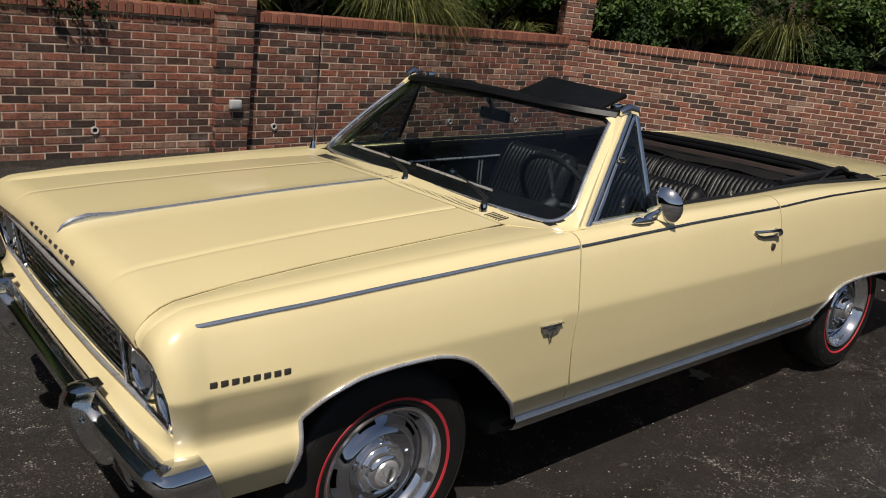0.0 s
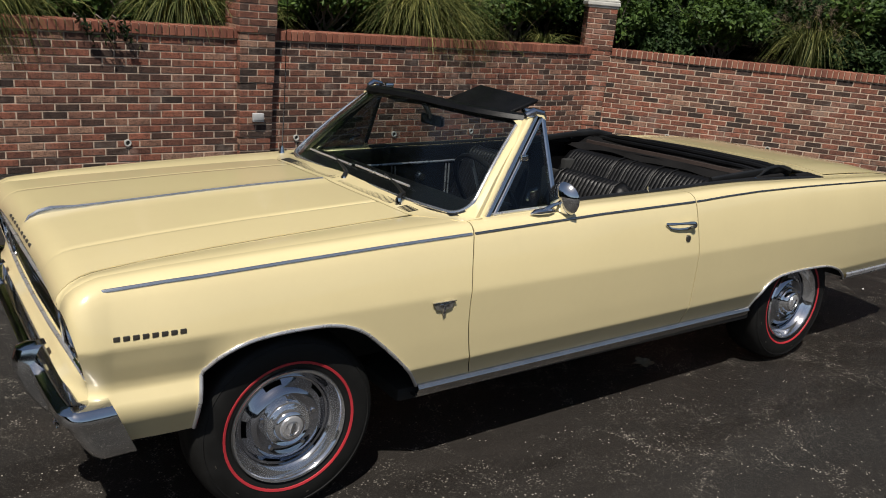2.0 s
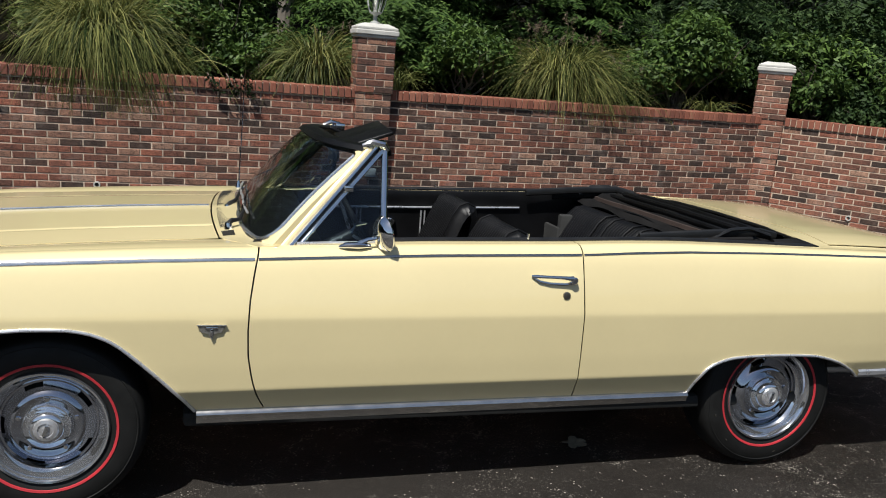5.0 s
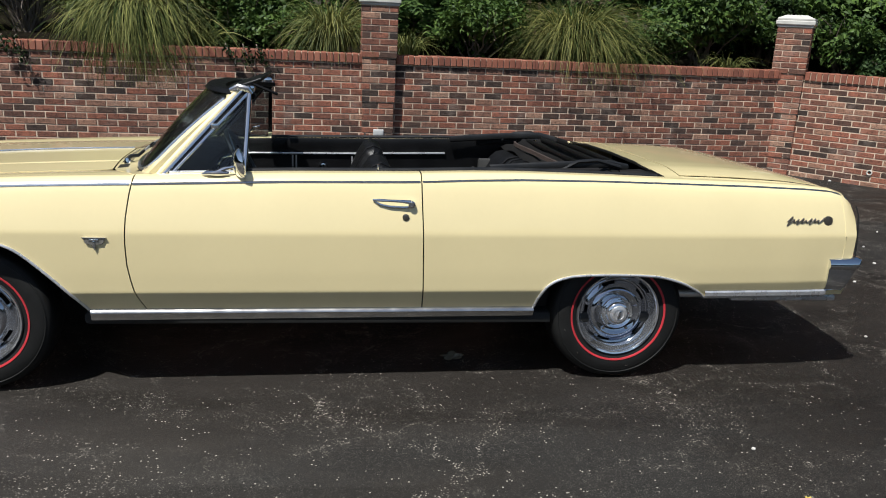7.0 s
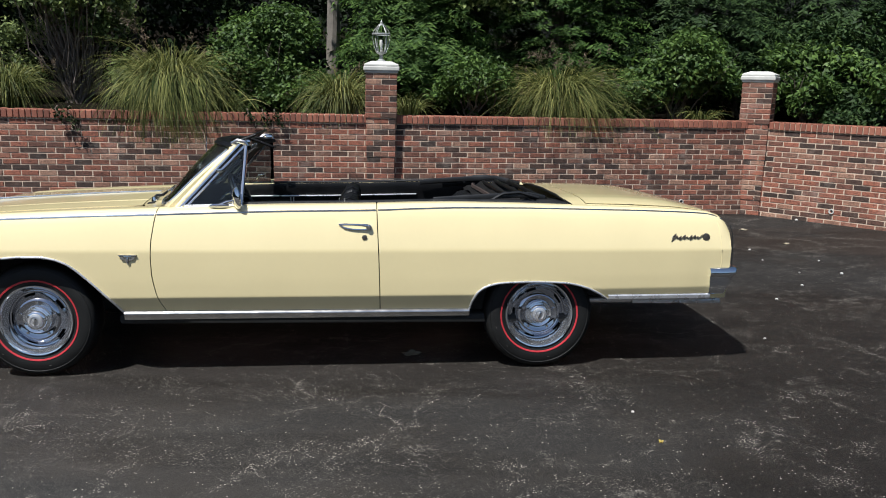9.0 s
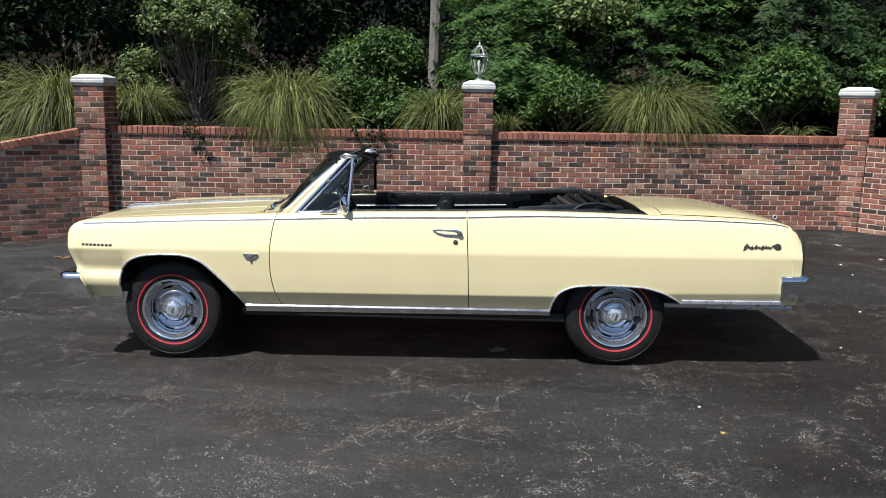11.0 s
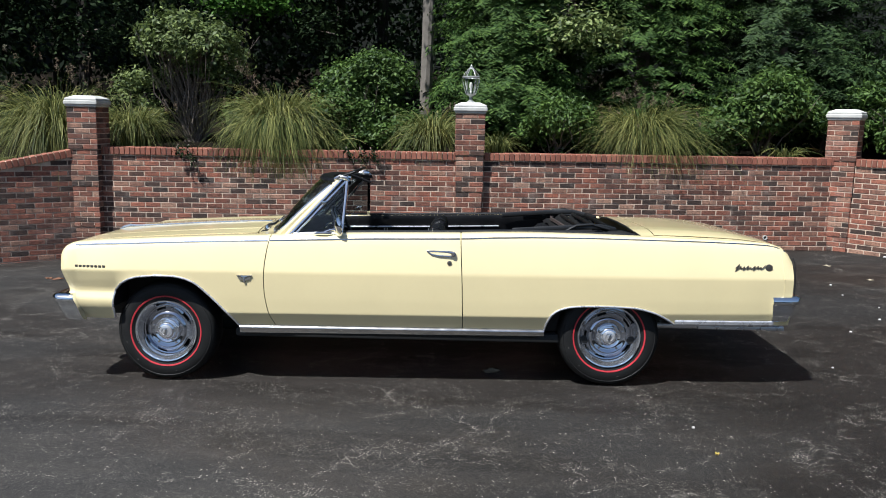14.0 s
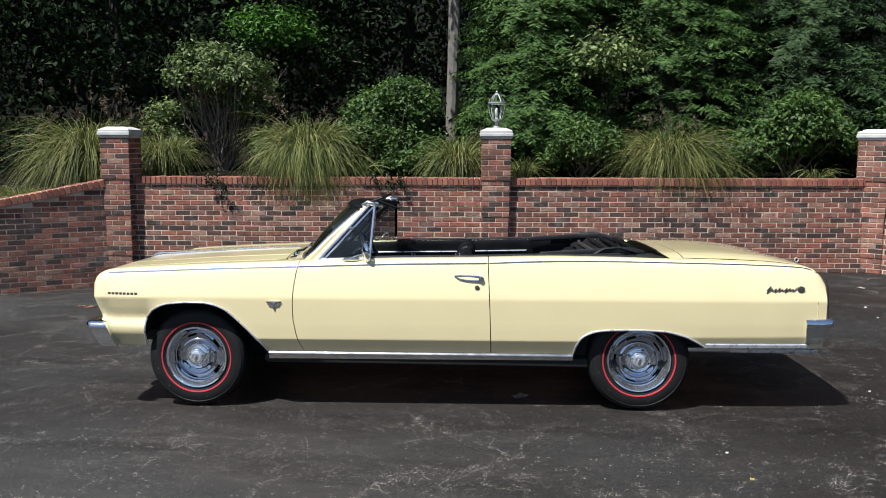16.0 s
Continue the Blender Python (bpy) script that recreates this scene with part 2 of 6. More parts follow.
    drift = ramp(m, noise_node(m, 1.6, 9, 0.78, "World", (0.45, 1.4, 1)).outputs["Fac"], [(0.49, grey(0.0)), (0.64, grey(1.0))]).outputs["Color"]
    loose = ramp(m, noise_node(m, 31.0, 3, 0.55, "World").outputs["Fac"], [(0.47, grey(0.0)), (0.53, grey(1.0))]).outputs["Color"]
    few = ramp(m, noise_node(m, 15.0, 2, 0.5, "World").outputs["Fac"], [(0.55, grey(0.0)), (0.59, grey(1.0))]).outputs["Color"]
    small = stones(88.0, [(0.24, grey(1.0)), (0.36, grey(0.0))])
    large = stones(46.0, [(0.13, grey(1.0)), (0.19, grey(0.0))])
    k1 = mix(m, small, beside, 1.0, "MULTIPLY")
    k2 = mix(m, mix(m, small, drift, 1.0, "MULTIPLY"), loose, 1.0, "MULTIPLY")
    k2 = mix(m, k2, grey(0.0), 0.35)
    k2 = mix(m, k2, mix(m, k2, grey(0.0), 0.75), end_dark.outputs[0])
    k3 = mix(m, large, few, 1.0, "MULTIPLY")
    c = mix(m, c, (0.43, 0.395, 0.34), mix(m, mix(m, k1, k2, 1.0, "LIGHTEN"), k3, 1.0, "LIGHTEN"))
    # hair cracks, pale with dust
    threads = warped(0.42, 4.5)
    grains = edges(threads, 2.2, [(0.0, grey(1.0)), (0.030, grey(0.7)), (0.070, grey(0.0))])
    hair = edges(threads, 2.2, [(0.0, grey(0.55)), (0.009, grey(0.0))])
    broken = ramp(m, noise_node(m, 13.0, 5, 0.75, "World").outputs["Fac"], [(0.47, grey(0.0)), (0.57, grey(1.0))]).outputs["Color"]
    gate = ramp(m, noise_node(m, 0.9, 6, 0.7, "World").outputs["Fac"], [(0.49, grey(0.0)), (0.58, grey(1.0))]).outputs["Color"]
    trace = mix(m, mix(m, mix(m, grains, small, 1.0, "MULTIPLY"), hair, 1.0, "LIGHTEN"), broken, 1.0, "MULTIPLY")
    c = mix(m, c, (0.33, 0.30, 0.258), mix(m, trace, gate, 1.0, "MULTIPLY"))
    l.new(c, b.inputs["Base Color"])
    rr = ramp(m, big.outputs["Fac"], [(0.44, grey(0.78)), (0.56, grey(0.52))])
    l.new(rr.outputs["Color"], b.inputs["Roughness"])
    bump(m, fine.outputs["Fac"], 0.5, 0.006)
    return m


ASPHALT = asphalt_material()
SOIL = vary(material("planting_soil", (0.085, 0.075, 0.035), 0.95), (0.085, 0.075, 0.033), 0.4, 2.5, None, 0.6, 40, "World")


def leaf_material(name, dark, light, trans=0.25, rough=0.58, spec=0.3):
    m = material(name, light, rough, 0.0, 0.0, spec)
    t, n, l, b = nodes_of(m)
    rnd = n.new("ShaderNodeNewGeometry").outputs["Random Per Island"]
    c = ramp(m, rnd, [(0.0, dark), (0.6, tuple((a + d) / 2 for a, d in zip(dark, light))), (1.0, light)]).outputs["Color"]
    big = noise_node(m, 1.1, 4, 0.6, "World")
    c = mix(m, c, ramp(m, big.outputs["Fac"], [(0.35, (0.65, 0.7, 0.6)), (0.65, (1.2, 1.15, 1.1))]).outputs["Color"], 0.8, "MULTIPLY")
    l.new(c, b.inputs["Base Color"])
    tr = n.new("ShaderNodeBsdfTranslucent")
    l.new(c, tr.inputs["Color"])
    ms = n.new("ShaderNodeMixShader")
    ms.inputs[0].default_value = trans
    l.new(b.outputs[0], ms.inputs[1])
    l.new(tr.outputs[0], ms.inputs[2])
    l.new(ms.outputs[0], n["Material Output"].inputs["Surface"])
    return m


LEAF_SHRUB = leaf_material("shrub_leaf", (0.026, 0.058, 0.014), (0.115, 0.19, 0.042))
LEAF_DULL = leaf_material("rhododendron_leaf", (0.030, 0.052, 0.016), (0.23, 0.29, 0.10))
LEAF_CEDAR = leaf_material("evergreen_leaf", (0.022, 0.056, 0.013), (0.100, 0.170, 0.038), 0.22, 0.68, 0.2)
# darker copy of the evergreen leaf, with shade mixed into its green
LEAF_EVERGREEN_SHADED = leaf_material("dark_evergreen_leaf", (0.010, 0.028, 0.008), (0.058, 0.100, 0.030), 0.18, 0.66, 0.22)
# woodland leaves with the shade under the canopy put into their colour
LEAF_SHADED_WOODS = leaf_material("woodland_leaf", (0.004, 0.010, 0.0035), (0.040, 0.066, 0.026), 0.2, 0.75, 0.12)
LEAF_BRIGHT = leaf_material("fresh_leaf", (0.06, 0.15, 0.02), (0.13, 0.27, 0.05), 0.4)
BLADE = leaf_material("grass_blade", (0.024, 0.048, 0.010), (0.31, 0.31, 0.105), 0.26)
PLUME = leaf_material("seed_plume", (0.13, 0.095, 0.07), (0.26, 0.205, 0.15), 0.3)
BARK = vary(material("pale_bark", (0.17, 0.15, 0.125), 0.9), (0.17, 0.15, 0.125), 0.35, 5.0, None, 0.8, 30)
TWIG = vary(material("twig_bark", (0.15, 0.12, 0.10), 0.9), (0.15, 0.12, 0.10), 0.3, 9.0)
DARKBARK = vary(material("dark_bark", (0.030, 0.025, 0.020), 0.95), (0.030, 0.025, 0.020), 0.35, 7.0)
# floor under the trees, their shade painted in as near-black
FLOOR_SHADED = vary(material("leaf_litter", (0.010, 0.008, 0.0055), 1.0, 0.0, 0.0, 0.05), (0.010, 0.008, 0.0055), 0.5, 3.0, None, 0.6, 30, "World")
# near-black, so the shade of distant woods is in the colour
WOODS_SHADE = vary(material("deep_woods", (0.005, 0.008, 0.004), 1.0), (0.005, 0.008, 0.004), 0.5, 1.2, None, 0, 1, "World")

# ---- building helpers ----


def finish(name, bm_or_mesh, mat, parent=None, label="", angle=32, smooth=True):
    if isinstance(bm_or_mesh, bmesh.types.BMesh):
        me = bpy.data.meshes.new(name)
        rims = [e.index for e in bm_or_mesh.edges if e.is_boundary] if not bm_or_mesh.edges.index_update() else []
        bm_or_mesh.to_mesh(me)
        bm_or_mesh.free()
    else:
        me, rims = bm_or_mesh, []
    me.materials.append(mat)
    if smooth:
        me.shade_smooth()
        me.set_sharp_from_angle(angle=radians(angle))
        if rims and "sharp_edge" not in me.attributes:
            me.attributes.new("sharp_edge", "BOOLEAN", "EDGE")
        for i in rims:
            me.attributes["sharp_edge"].data[i].value = True
    ob = new(name, me)
    if parent is not None:
        ob.parent = parent
    if label:
        tagged(ob, label)
    return ob


def part(name, bm, mat, parent, label="", angle=32, smooth=True):
    return finish(name, bm, mat, parent, label, angle, smooth)


def thing(name, m, label, category, group="", kind=""):
    ob = new(name)
    ob.matrix_world = m
    return tagged(ob, label, category, group, kind)


def box(bm, c, s, bevel=0.0, m=None, seg=2):
    r = bmesh.ops.create_cube(bm, size=1.0)
    vs = r["verts"]
    bmesh.ops.scale(bm, vec=s, verts=vs)
    if bevel:
        es = list({e for v in vs for e in v.link_edges})
        q = bmesh.ops.bevel(bm, geom=es, offset=bevel, segments=seg, affect="EDGES", profile=0.5)
        vs = list({v for f in q["faces"] for v in f.verts} | {v for v in vs if v.is_valid})
    bmesh.ops.translate(bm, vec=c, verts=vs)
    if m is not None:
        bmesh.ops.transform(bm, matrix=m, verts=vs)
    return vs


def bm_box(c, s, bevel=0.0, m=None, seg=2):
    bm = bmesh.new()
    box(bm, c, s, bevel, m, seg)
    return bm


def grid_mesh(bm, rows, close=False):
    """Faces between rows of points, all of the same length."""
    vr = [[bm.verts.new(p) for p in r] for r in rows]
    n = len(rows[0])
    for a, b in zip(vr, vr[1:]):
        for i in range(n if close else n - 1):
            j = (i + 1) % n
            bm.faces.new((a[i], a[j], b[j], b[i]))
    return vr


def tube(bm, path, r=0.01, n=8, flat=1.0, up=(0, 0, 1), caps=True, radii=None):
    """A round or flattened bar along a path; flat squeezes it across 'up'."""
    path = [Vector(p) for p in path]
    rows = []
    for i, p in enumerate(path):
        d = (path[min(i + 1, len(path) - 1)] - path[max(i - 1, 0)]).normalized()
        a = Vector(up) - d * d.dot(Vector(up))
        a = a.normalized() if a.length > 1e-4 else d.orthogonal().normalized()
        b = d.cross(a)
        rr = radii[i] if radii else r
        rows.append([p + a * math.cos(2 * math.pi * k / n) * rr + b * math.sin(2 * math.pi * k / n) * rr * flat for k in range(n)])
    vr = grid_mesh(bm, rows, True)
    if caps:
        bm.faces.new(vr[0][::-1])
        bm.faces.new(vr[-1])
    return bm


def bm_tube(path, r=0.01, n=8, flat=1.0, up=(0, 0, 1), radii=None):
    return tube(bmesh.new(), path, r, n, flat, up, True, radii)


def lathe(profile, n=48, axis="y", close=False):
    """Turns (radius, along) pairs about an axis."""
    bm = bmesh.new()
    rows = []
    for r, h in profile:
        ring = []
        for k in range(n):
            a = 2 * math.pi * k / n
            c, s = math.cos(a) * r, math.sin(a) * r
            ring.append((c, h, s) if axis == "y" else (c, s, h))
        rows.append(ring)
    grid_mesh(bm, rows, True)
    bmesh.ops.remove_doubles(bm, verts=bm.verts, dist=1e-5)
    bmesh.ops.recalc_face_normals(bm, faces=bm.faces)
    return bm


def tidy(bm):
    bmesh.ops.remove_doubles(bm, verts=bm.verts, dist=1e-5)
    bmesh.ops.dissolve_degenerate(bm, dist=1e-5, edges=bm.edges)
    return bm


def mirror_y(bm):
    bmesh.ops.scale(bm, vec=(1, -1, 1), verts=bm.verts)
    bmesh.ops.reverse_faces(bm, faces=bm.faces)
    return bm


def both(name, make, mat, parent, label="", angle=32):
    """The same part on the driver's side and mirrored on the other."""
    out = []
    for side in (0, 1):
        bm = make()
        bmesh.ops.recalc_face_normals(bm, faces=bm.faces)
        if side:
            mirror_y(bm)
        out.append(part(name, bm, mat, parent, label, angle))
    return out


def mesh_of(name, verts, faces):
    me = bpy.data.meshes.new(name)
    me.from_pydata([tuple(v) for v in verts], [], [tuple(f) for f in faces])
    return me


def quads_mesh(name, pts):
    """A mesh of separate quads from an array (n, 4, 3)."""
    n = len(pts)
    me = bpy.data.meshes.new(name)
    me.vertices.add(4 * n)
    me.vertices.foreach_set("co", np.asarray(pts, np.float32).ravel())
    me.loops.add(4 * n)
    me.loops.foreach_set("vertex_index", np.arange(4 * n, dtype=np.int32))
    me.polygons.add(n)
    me.polygons.foreach_set("loop_start", np.arange(0, 4 * n, 4, dtype=np.int32))
    me.update(calc_edges=True)
    return me


def ground_z(x, y):
    """The drive falls gently towards the car's nose and to the far corner of the court."""
    z = -0.028 + 0.0096 * min(max(x, -4.5), 8.0)
    far = min(max((y - 1.5) / 2.5, 0), 1)
    left = min(max((0.0 - x) / 3.0, 0), 1)
    under = min(max((x + 1.1) / 0.7, 0), 1) * min(max((4.6 - x) / 0.7, 0), 1)
    z -= 0.038 * under * min(max((y + 0.95), 0), 1.9) * min(max((3.2 - y) / 1.8, 0), 1)
    return z - 0.122 * far * far * (3 - 2 * far) * left * left * (3 - 2 * left)

# ---- ground and court ----


def build_ground():
    bm = bmesh.new()
    xs = [-600, -120, -40, -15, -9] + [-6 + 0.5 * i for i in range(33)] + [12, 16, 25, 60, 200, 600]
    ys = [-600, -120, -40, -18, -12, -9] + [-7 + 0.5 * i for i in range(27)] + [7.5, 9, 12, 20, 60, 200, 600]
    grid_mesh(bm, [[(x, y, ground_z(x, y)) for x in xs] for y in ys])
    bmesh.ops.recalc_face_normals(bm, faces=bm.faces)
    return tagged(finish("ground", bm, ASPHALT, smooth=True, angle=80), "worn dark grey asphalt driveway with pale specks and cracks", "driveway", kind="structure")


build_ground()

WALL_TOP = 1.295
COURSE, BRICK_L, BRICK_H = 0.0677, 0.2032, 0.0560
# corner piers (centre x, y, turn in degrees) and the wall's bends
PIERS = [(-2.94, 4.555, 0), (2.045, 4.735, 0), (7.09, 5.06, -35)]
RUNS = {"wall_left": ((-5.135, 3.122), (-2.93, 4.50), 0.416), "wall_main": ((-2.93, 4.50), (2.03, 4.64), 0.0),
        "wall_back": ((2.03, 4.64), (7.03, 4.98), 0.0), "wall_right": ((7.03, 4.98), (10.65, 0.75), 0.0)}
THICK = 0.22


def run_frame(a, b):
    a, b = Vector((*a, 0)), Vector((*b, 0))
    d = (b - a).normalized()
    return a, d, Vector((d.y, -d.x, 0)), (b - a).length      # the normal faces the drive


def run_matrix(a, b):
    o, d, nrm, length = run_frame(a, b)
    return Matrix(((d.x, -nrm.x, 0, o.x), (d.y, -nrm.y, 0, o.y), (0, 0, 1, 0), (0, 0, 0, 1))), length


WALLS = {}
for name, (a, b, fall) in RUNS.items():
    m, length = run_matrix(a, b)
    bm = bmesh.new()
    z0, z1 = -0.35, WALL_TOP - 0.108
    drop = fall
    vs = [bm.verts.new(p) for p in ((0, 0, z0), (length, 0, z0), (length, THICK, z0), (0, THICK, z0),
                                    (0, 0, z1 - drop * length / 1.33 * 0.6), (length, 0, z1), (length, THICK, z1), (0, THICK, z1 - drop * length / 1.33 * 0.6))]
    for f in ((0, 1, 5, 4), (1, 2, 6, 5), (2, 3, 7, 6), (3, 0, 4, 7), (4, 5, 6, 7), (3, 2, 1, 0)):
        bm.faces.new([vs[i] for i in f])
    ob = finish(name, bm, MORTAR, smooth=False)
    ob.matrix_world = m
    WALLS[name] = tagged(ob, "garden wall of mixed red and dark bricks with pale mortar", "brick wall", kind="structure")

# ---- the car: nose at x = -0.75, tail at x = 4.15, driver's side at y < 0 ----
CAR_POSE = Matrix.Translation((0, -0.87, 0.65)) @ pose(0, 0, 0, -2.18) @ Matrix.Translation((0, 0.87, -0.65))      # the drive falls towards the wall here
car = thing("convertible_car", CAR_POSE, "cream yellow vintage two-door convertible with folded black top parked on asphalt", "car")


def curve(x, pts):
    return float(np.interp(x, [p[0] for p in pts], [p[1] for p in pts]))


CROWN = [(-0.66, 0.802), (-0.655, 0.826), (-0.644, 0.847), (-0.625, 0.866), (-0.60, 0.880), (-0.57, 0.888), (-0.4, 0.904), (0.0, 0.927), (0.35, 0.944), (0.7, 0.957), (1.34, 0.980), (1.9, 0.991),
         (2.15, 1.000), (2.4, 1.004), (2.8, 1.000), (3.1, 0.993), (3.5, 0.985), (3.8, 0.974), (3.93, 0.963), (4.0, 0.943), (4.045, 0.905), (4.07, 0.86)]
WIDE = [(-0.66, 0.955), (-0.6, 0.975), (-0.4, 0.990), (0.1, 1.0), (3.3, 1.0), (3.8, 0.99), (4.0, 0.975), (4.07, 0.965)]
ARCH = [(-0.72, 0.385), (-0.326, 0.385), (-0.322, 0.47), (-0.310, 0.569), (-0.29, 0.598), (-0.262, 0.626), (-0.225, 0.648), (-0.185, 0.664), (-0.13, 0.675), (-0.05, 0.682),
        (0.055, 0.683), (0.12, 0.677), (0.185, 0.658), (0.25, 0.620), (0.34, 0.538), (0.385, 0.492), (0.431, 0.443), (0.47, 0.392), (0.494, 0.357), (2.488, 0.365), (2.494, 0.385), (2.503, 0.420),
        (2.527, 0.470), (2.55, 0.493), (2.58, 0.511), (2.62, 0.525), (2.669, 0.535), (2.78, 0.541), (2.9, 0.542), (3.043, 0.537), (3.10, 0.529), (3.15, 0.517), (3.20, 0.501), (3.24, 0.482),
        (3.294, 0.452), (3.33, 0.425), (4.08, 0.435)]
def smooth_line(pts, n=5):
    """More points on a soft curve through the given ones, which advance along x."""
    out = []
    for i in range(len(pts) - 1):
        p0, p1, p2, p3 = (Vector((*pts[max(0, min(len(pts) - 1, k))], 0)) for k in (i - 1, i, i + 1, i + 2))
        for k in range(n):
            t = k / n
            q = 0.5 * ((2 * p1) + (p2 - p0) * t + (2 * p0 - 5 * p1 + 4 * p2 - p3) * t * t + (3 * p1 - p0 - 3 * p2 + p3) * t ** 3)
            out.append((q.x, q.y))
    out.append(pts[-1])
    return out


FRONT_ARCH, REAR_ARCH = smooth_line(ARCH[2:18], 3), smooth_line(ARCH[19:36], 3)
ARCH = ARCH[:2] + FRONT_ARCH + [ARCH[18]] + REAR_ARCH + ARCH[36:]
ARCH = [p for i, p in enumerate(ARCH) if i == 0 or p[0] > ARCH[i - 1][0] + 0.0004]
SIDE = [(0.36, 0.850), (0.40, 0.869), (0.445, 0.892), (0.462, 0.900), (0.55, 0.909), (0.64, 0.915), (0.700, 0.9182), (0.716, 0.9190), (0.732, 0.9165), (0.78, 0.908),
        (0.83, 0.897), (0.88, 0.884), (0.91, 0.874), (0.93, 0.864), (0.943, 0.851), (0.951, 0.835), (0.955, 0.815), (0.954, 0.79)]
NOSE = [(0.36, 0.838), (0.40, 0.860), (0.47, 0.897), (0.508, 0.918), (0.558, 0.884), (0.575, 0.881), (0.60, 0.888), (0.65, 0.905), (0.700, 0.916)]
GAP_F = [(0.30, 0.76), (0.361, 0.737), (0.42, 0.709), (0.489, 0.689), (0.58, 0.674), (0.677, 0.671), (0.78, 0.676), (0.88, 0.690), (0.93, 0.700), (1.0, 0.712)]
GAP_R = [(0.30, 1.962), (0.5, 1.957), (0.7, 1.950), (0.9, 1.940), (1.0, 1.937)]


ROWS = [0.36, 0.385, 0.41, 0.44, 0.453, 0.459, 0.465, 0.473, 0.485, 0.5217, 0.546, 0.569, 0.585, 0.61, 0.64, 0.67, 0.700, 0.711, 0.721, 0.733, 0.78, 0.83, 0.88, 0.91, 0.93, 0.943, 0.951]


def side_y(x, z):
    """Half width of the body at x and height z."""
    crown, crease = curve(x, CROWN), 0.716 + 0.006 * x
    low = curve(x, [(0, 0.445), (2.5, 0.465), (3.2, 0.50), (4.1, 0.515)])
    zn = curve(z, [(0.30, 0.30), (low, 0.462), (crease, 0.716), (crown, 0.955)])
    y = curve(zn, SIDE[:-2])
    if x < -0.20 and z < 0.70:
        f = min(1.0, (-0.20 - x) / 0.10)
        y += (min(y, curve(z, NOSE)) - y) * f
    return y * curve(x, WIDE)


def shelf(z):
    """How far the shelf over the bumper stands forward."""
    return curve(z, [(0.385, -0.010), (0.47, 0.020), (0.508, 0.036), (0.558, 0.006), (0.58, 0.0)])


def side_point(x, k):
    """Row k of the side's section at x, with the wheel openings cut into the lower edge."""
    crown, crease = curve(x, CROWN), 0.716 + 0.006 * x
    if k >= len(ROWS):
        z, y = ((crown, 0.815), (crown - 0.001, 0.79))[k - len(ROWS)]
        y *= curve(x, WIDE)
    else:
        z = ROWS[k]
        low = curve(x, [(0, 0.445), (2.5, 0.465), (3.2, 0.50), (4.1, 0.515)])
        z = curve(z, [(0.30, 0.30), (0.462, low), (0.716, crease), (0.955, crown)])
        z = max(z, curve(x, ARCH))
        y = side_y(x, z)
    nose = max(0.0, (-0.56 - x) / 0.10)
    xx = x + ((0.21 * (0.80 - z) - shelf(z)) * min(1, nose) if z < 0.80 else 0.0)
    return Vector((xx, -y + 0.022 * nose ** 2, z))


NROW = len(ROWS) + 2


def side_panel(x0, x1, gap0=None, gap1=None):
    xs = sorted({x0, x1} | {p[0] for p in ARCH if x0 < p[0] < x1} | {p[0] for p in CROWN if x0 < p[0] < x1} | {x0 + (x1 - x0) * i / 12 for i in range(13)})
    rows = []
    for x in xs:
        row = []
        for k in range(NROW):
            p = side_point(x, k)
            if gap0 and x < x0 + 0.3:
                p.x += (curve(p.z, gap0) + 0.0028 - x0) * (1 - (x - x0) / 0.3)
            if gap1 and x > x1 - 0.3:
                p.x += (curve(p.z, gap1) - 0.0028 - x1) * (1 - (x1 - x) / 0.3)
            row.append(p)
        rows.append(row)
    bm = bmesh.new()
    grid_mesh(bm, rows)
    return tidy(bm)


def thicken(obs, t=0.004):
    for ob in obs:
        mod = ob.modifiers.new("thickness", "SOLIDIFY")
        mod.thickness, mod.offset = t, -1


def hood_center(x):
    return curve(x, [(-0.72, 0.842), (-0.66, 0.858), (-0.58, 0.886), (-0.4, 0.909), (-0.2, 0.928), (0.1, 0.949), (0.526, 0.968), (0.8, 0.970)])


def hood_edge(x):
    return curve(x, [(-0.72, 0.715), (-0.6, 0.705), (-0.17, 0.664), (0.57, 0.630)])


def hood_z(x, y):
    y = abs(y) * 0.63 / hood_edge(x)
    zs, zc = curve(max(x, -0.58), CROWN) - 0.009, hood_center(max(x, -0.66))
    if x < -0.58:
        zs -= (-0.58 - x) * 0.30
    f = curve(y, [(0, 1.0), (0.022, 0.985), (0.045, 0.86), (0.20, 0.72), (0.40, 0.56), (0.4158, 0.545), (0.4221, 0.44), (0.4284, 0.50), (0.441, 0.485), (0.52, 0.33), (0.63, 0.10), (0.75, 0.0)])
    return zs + (max(zc, zs + 0.02) - zs) * f


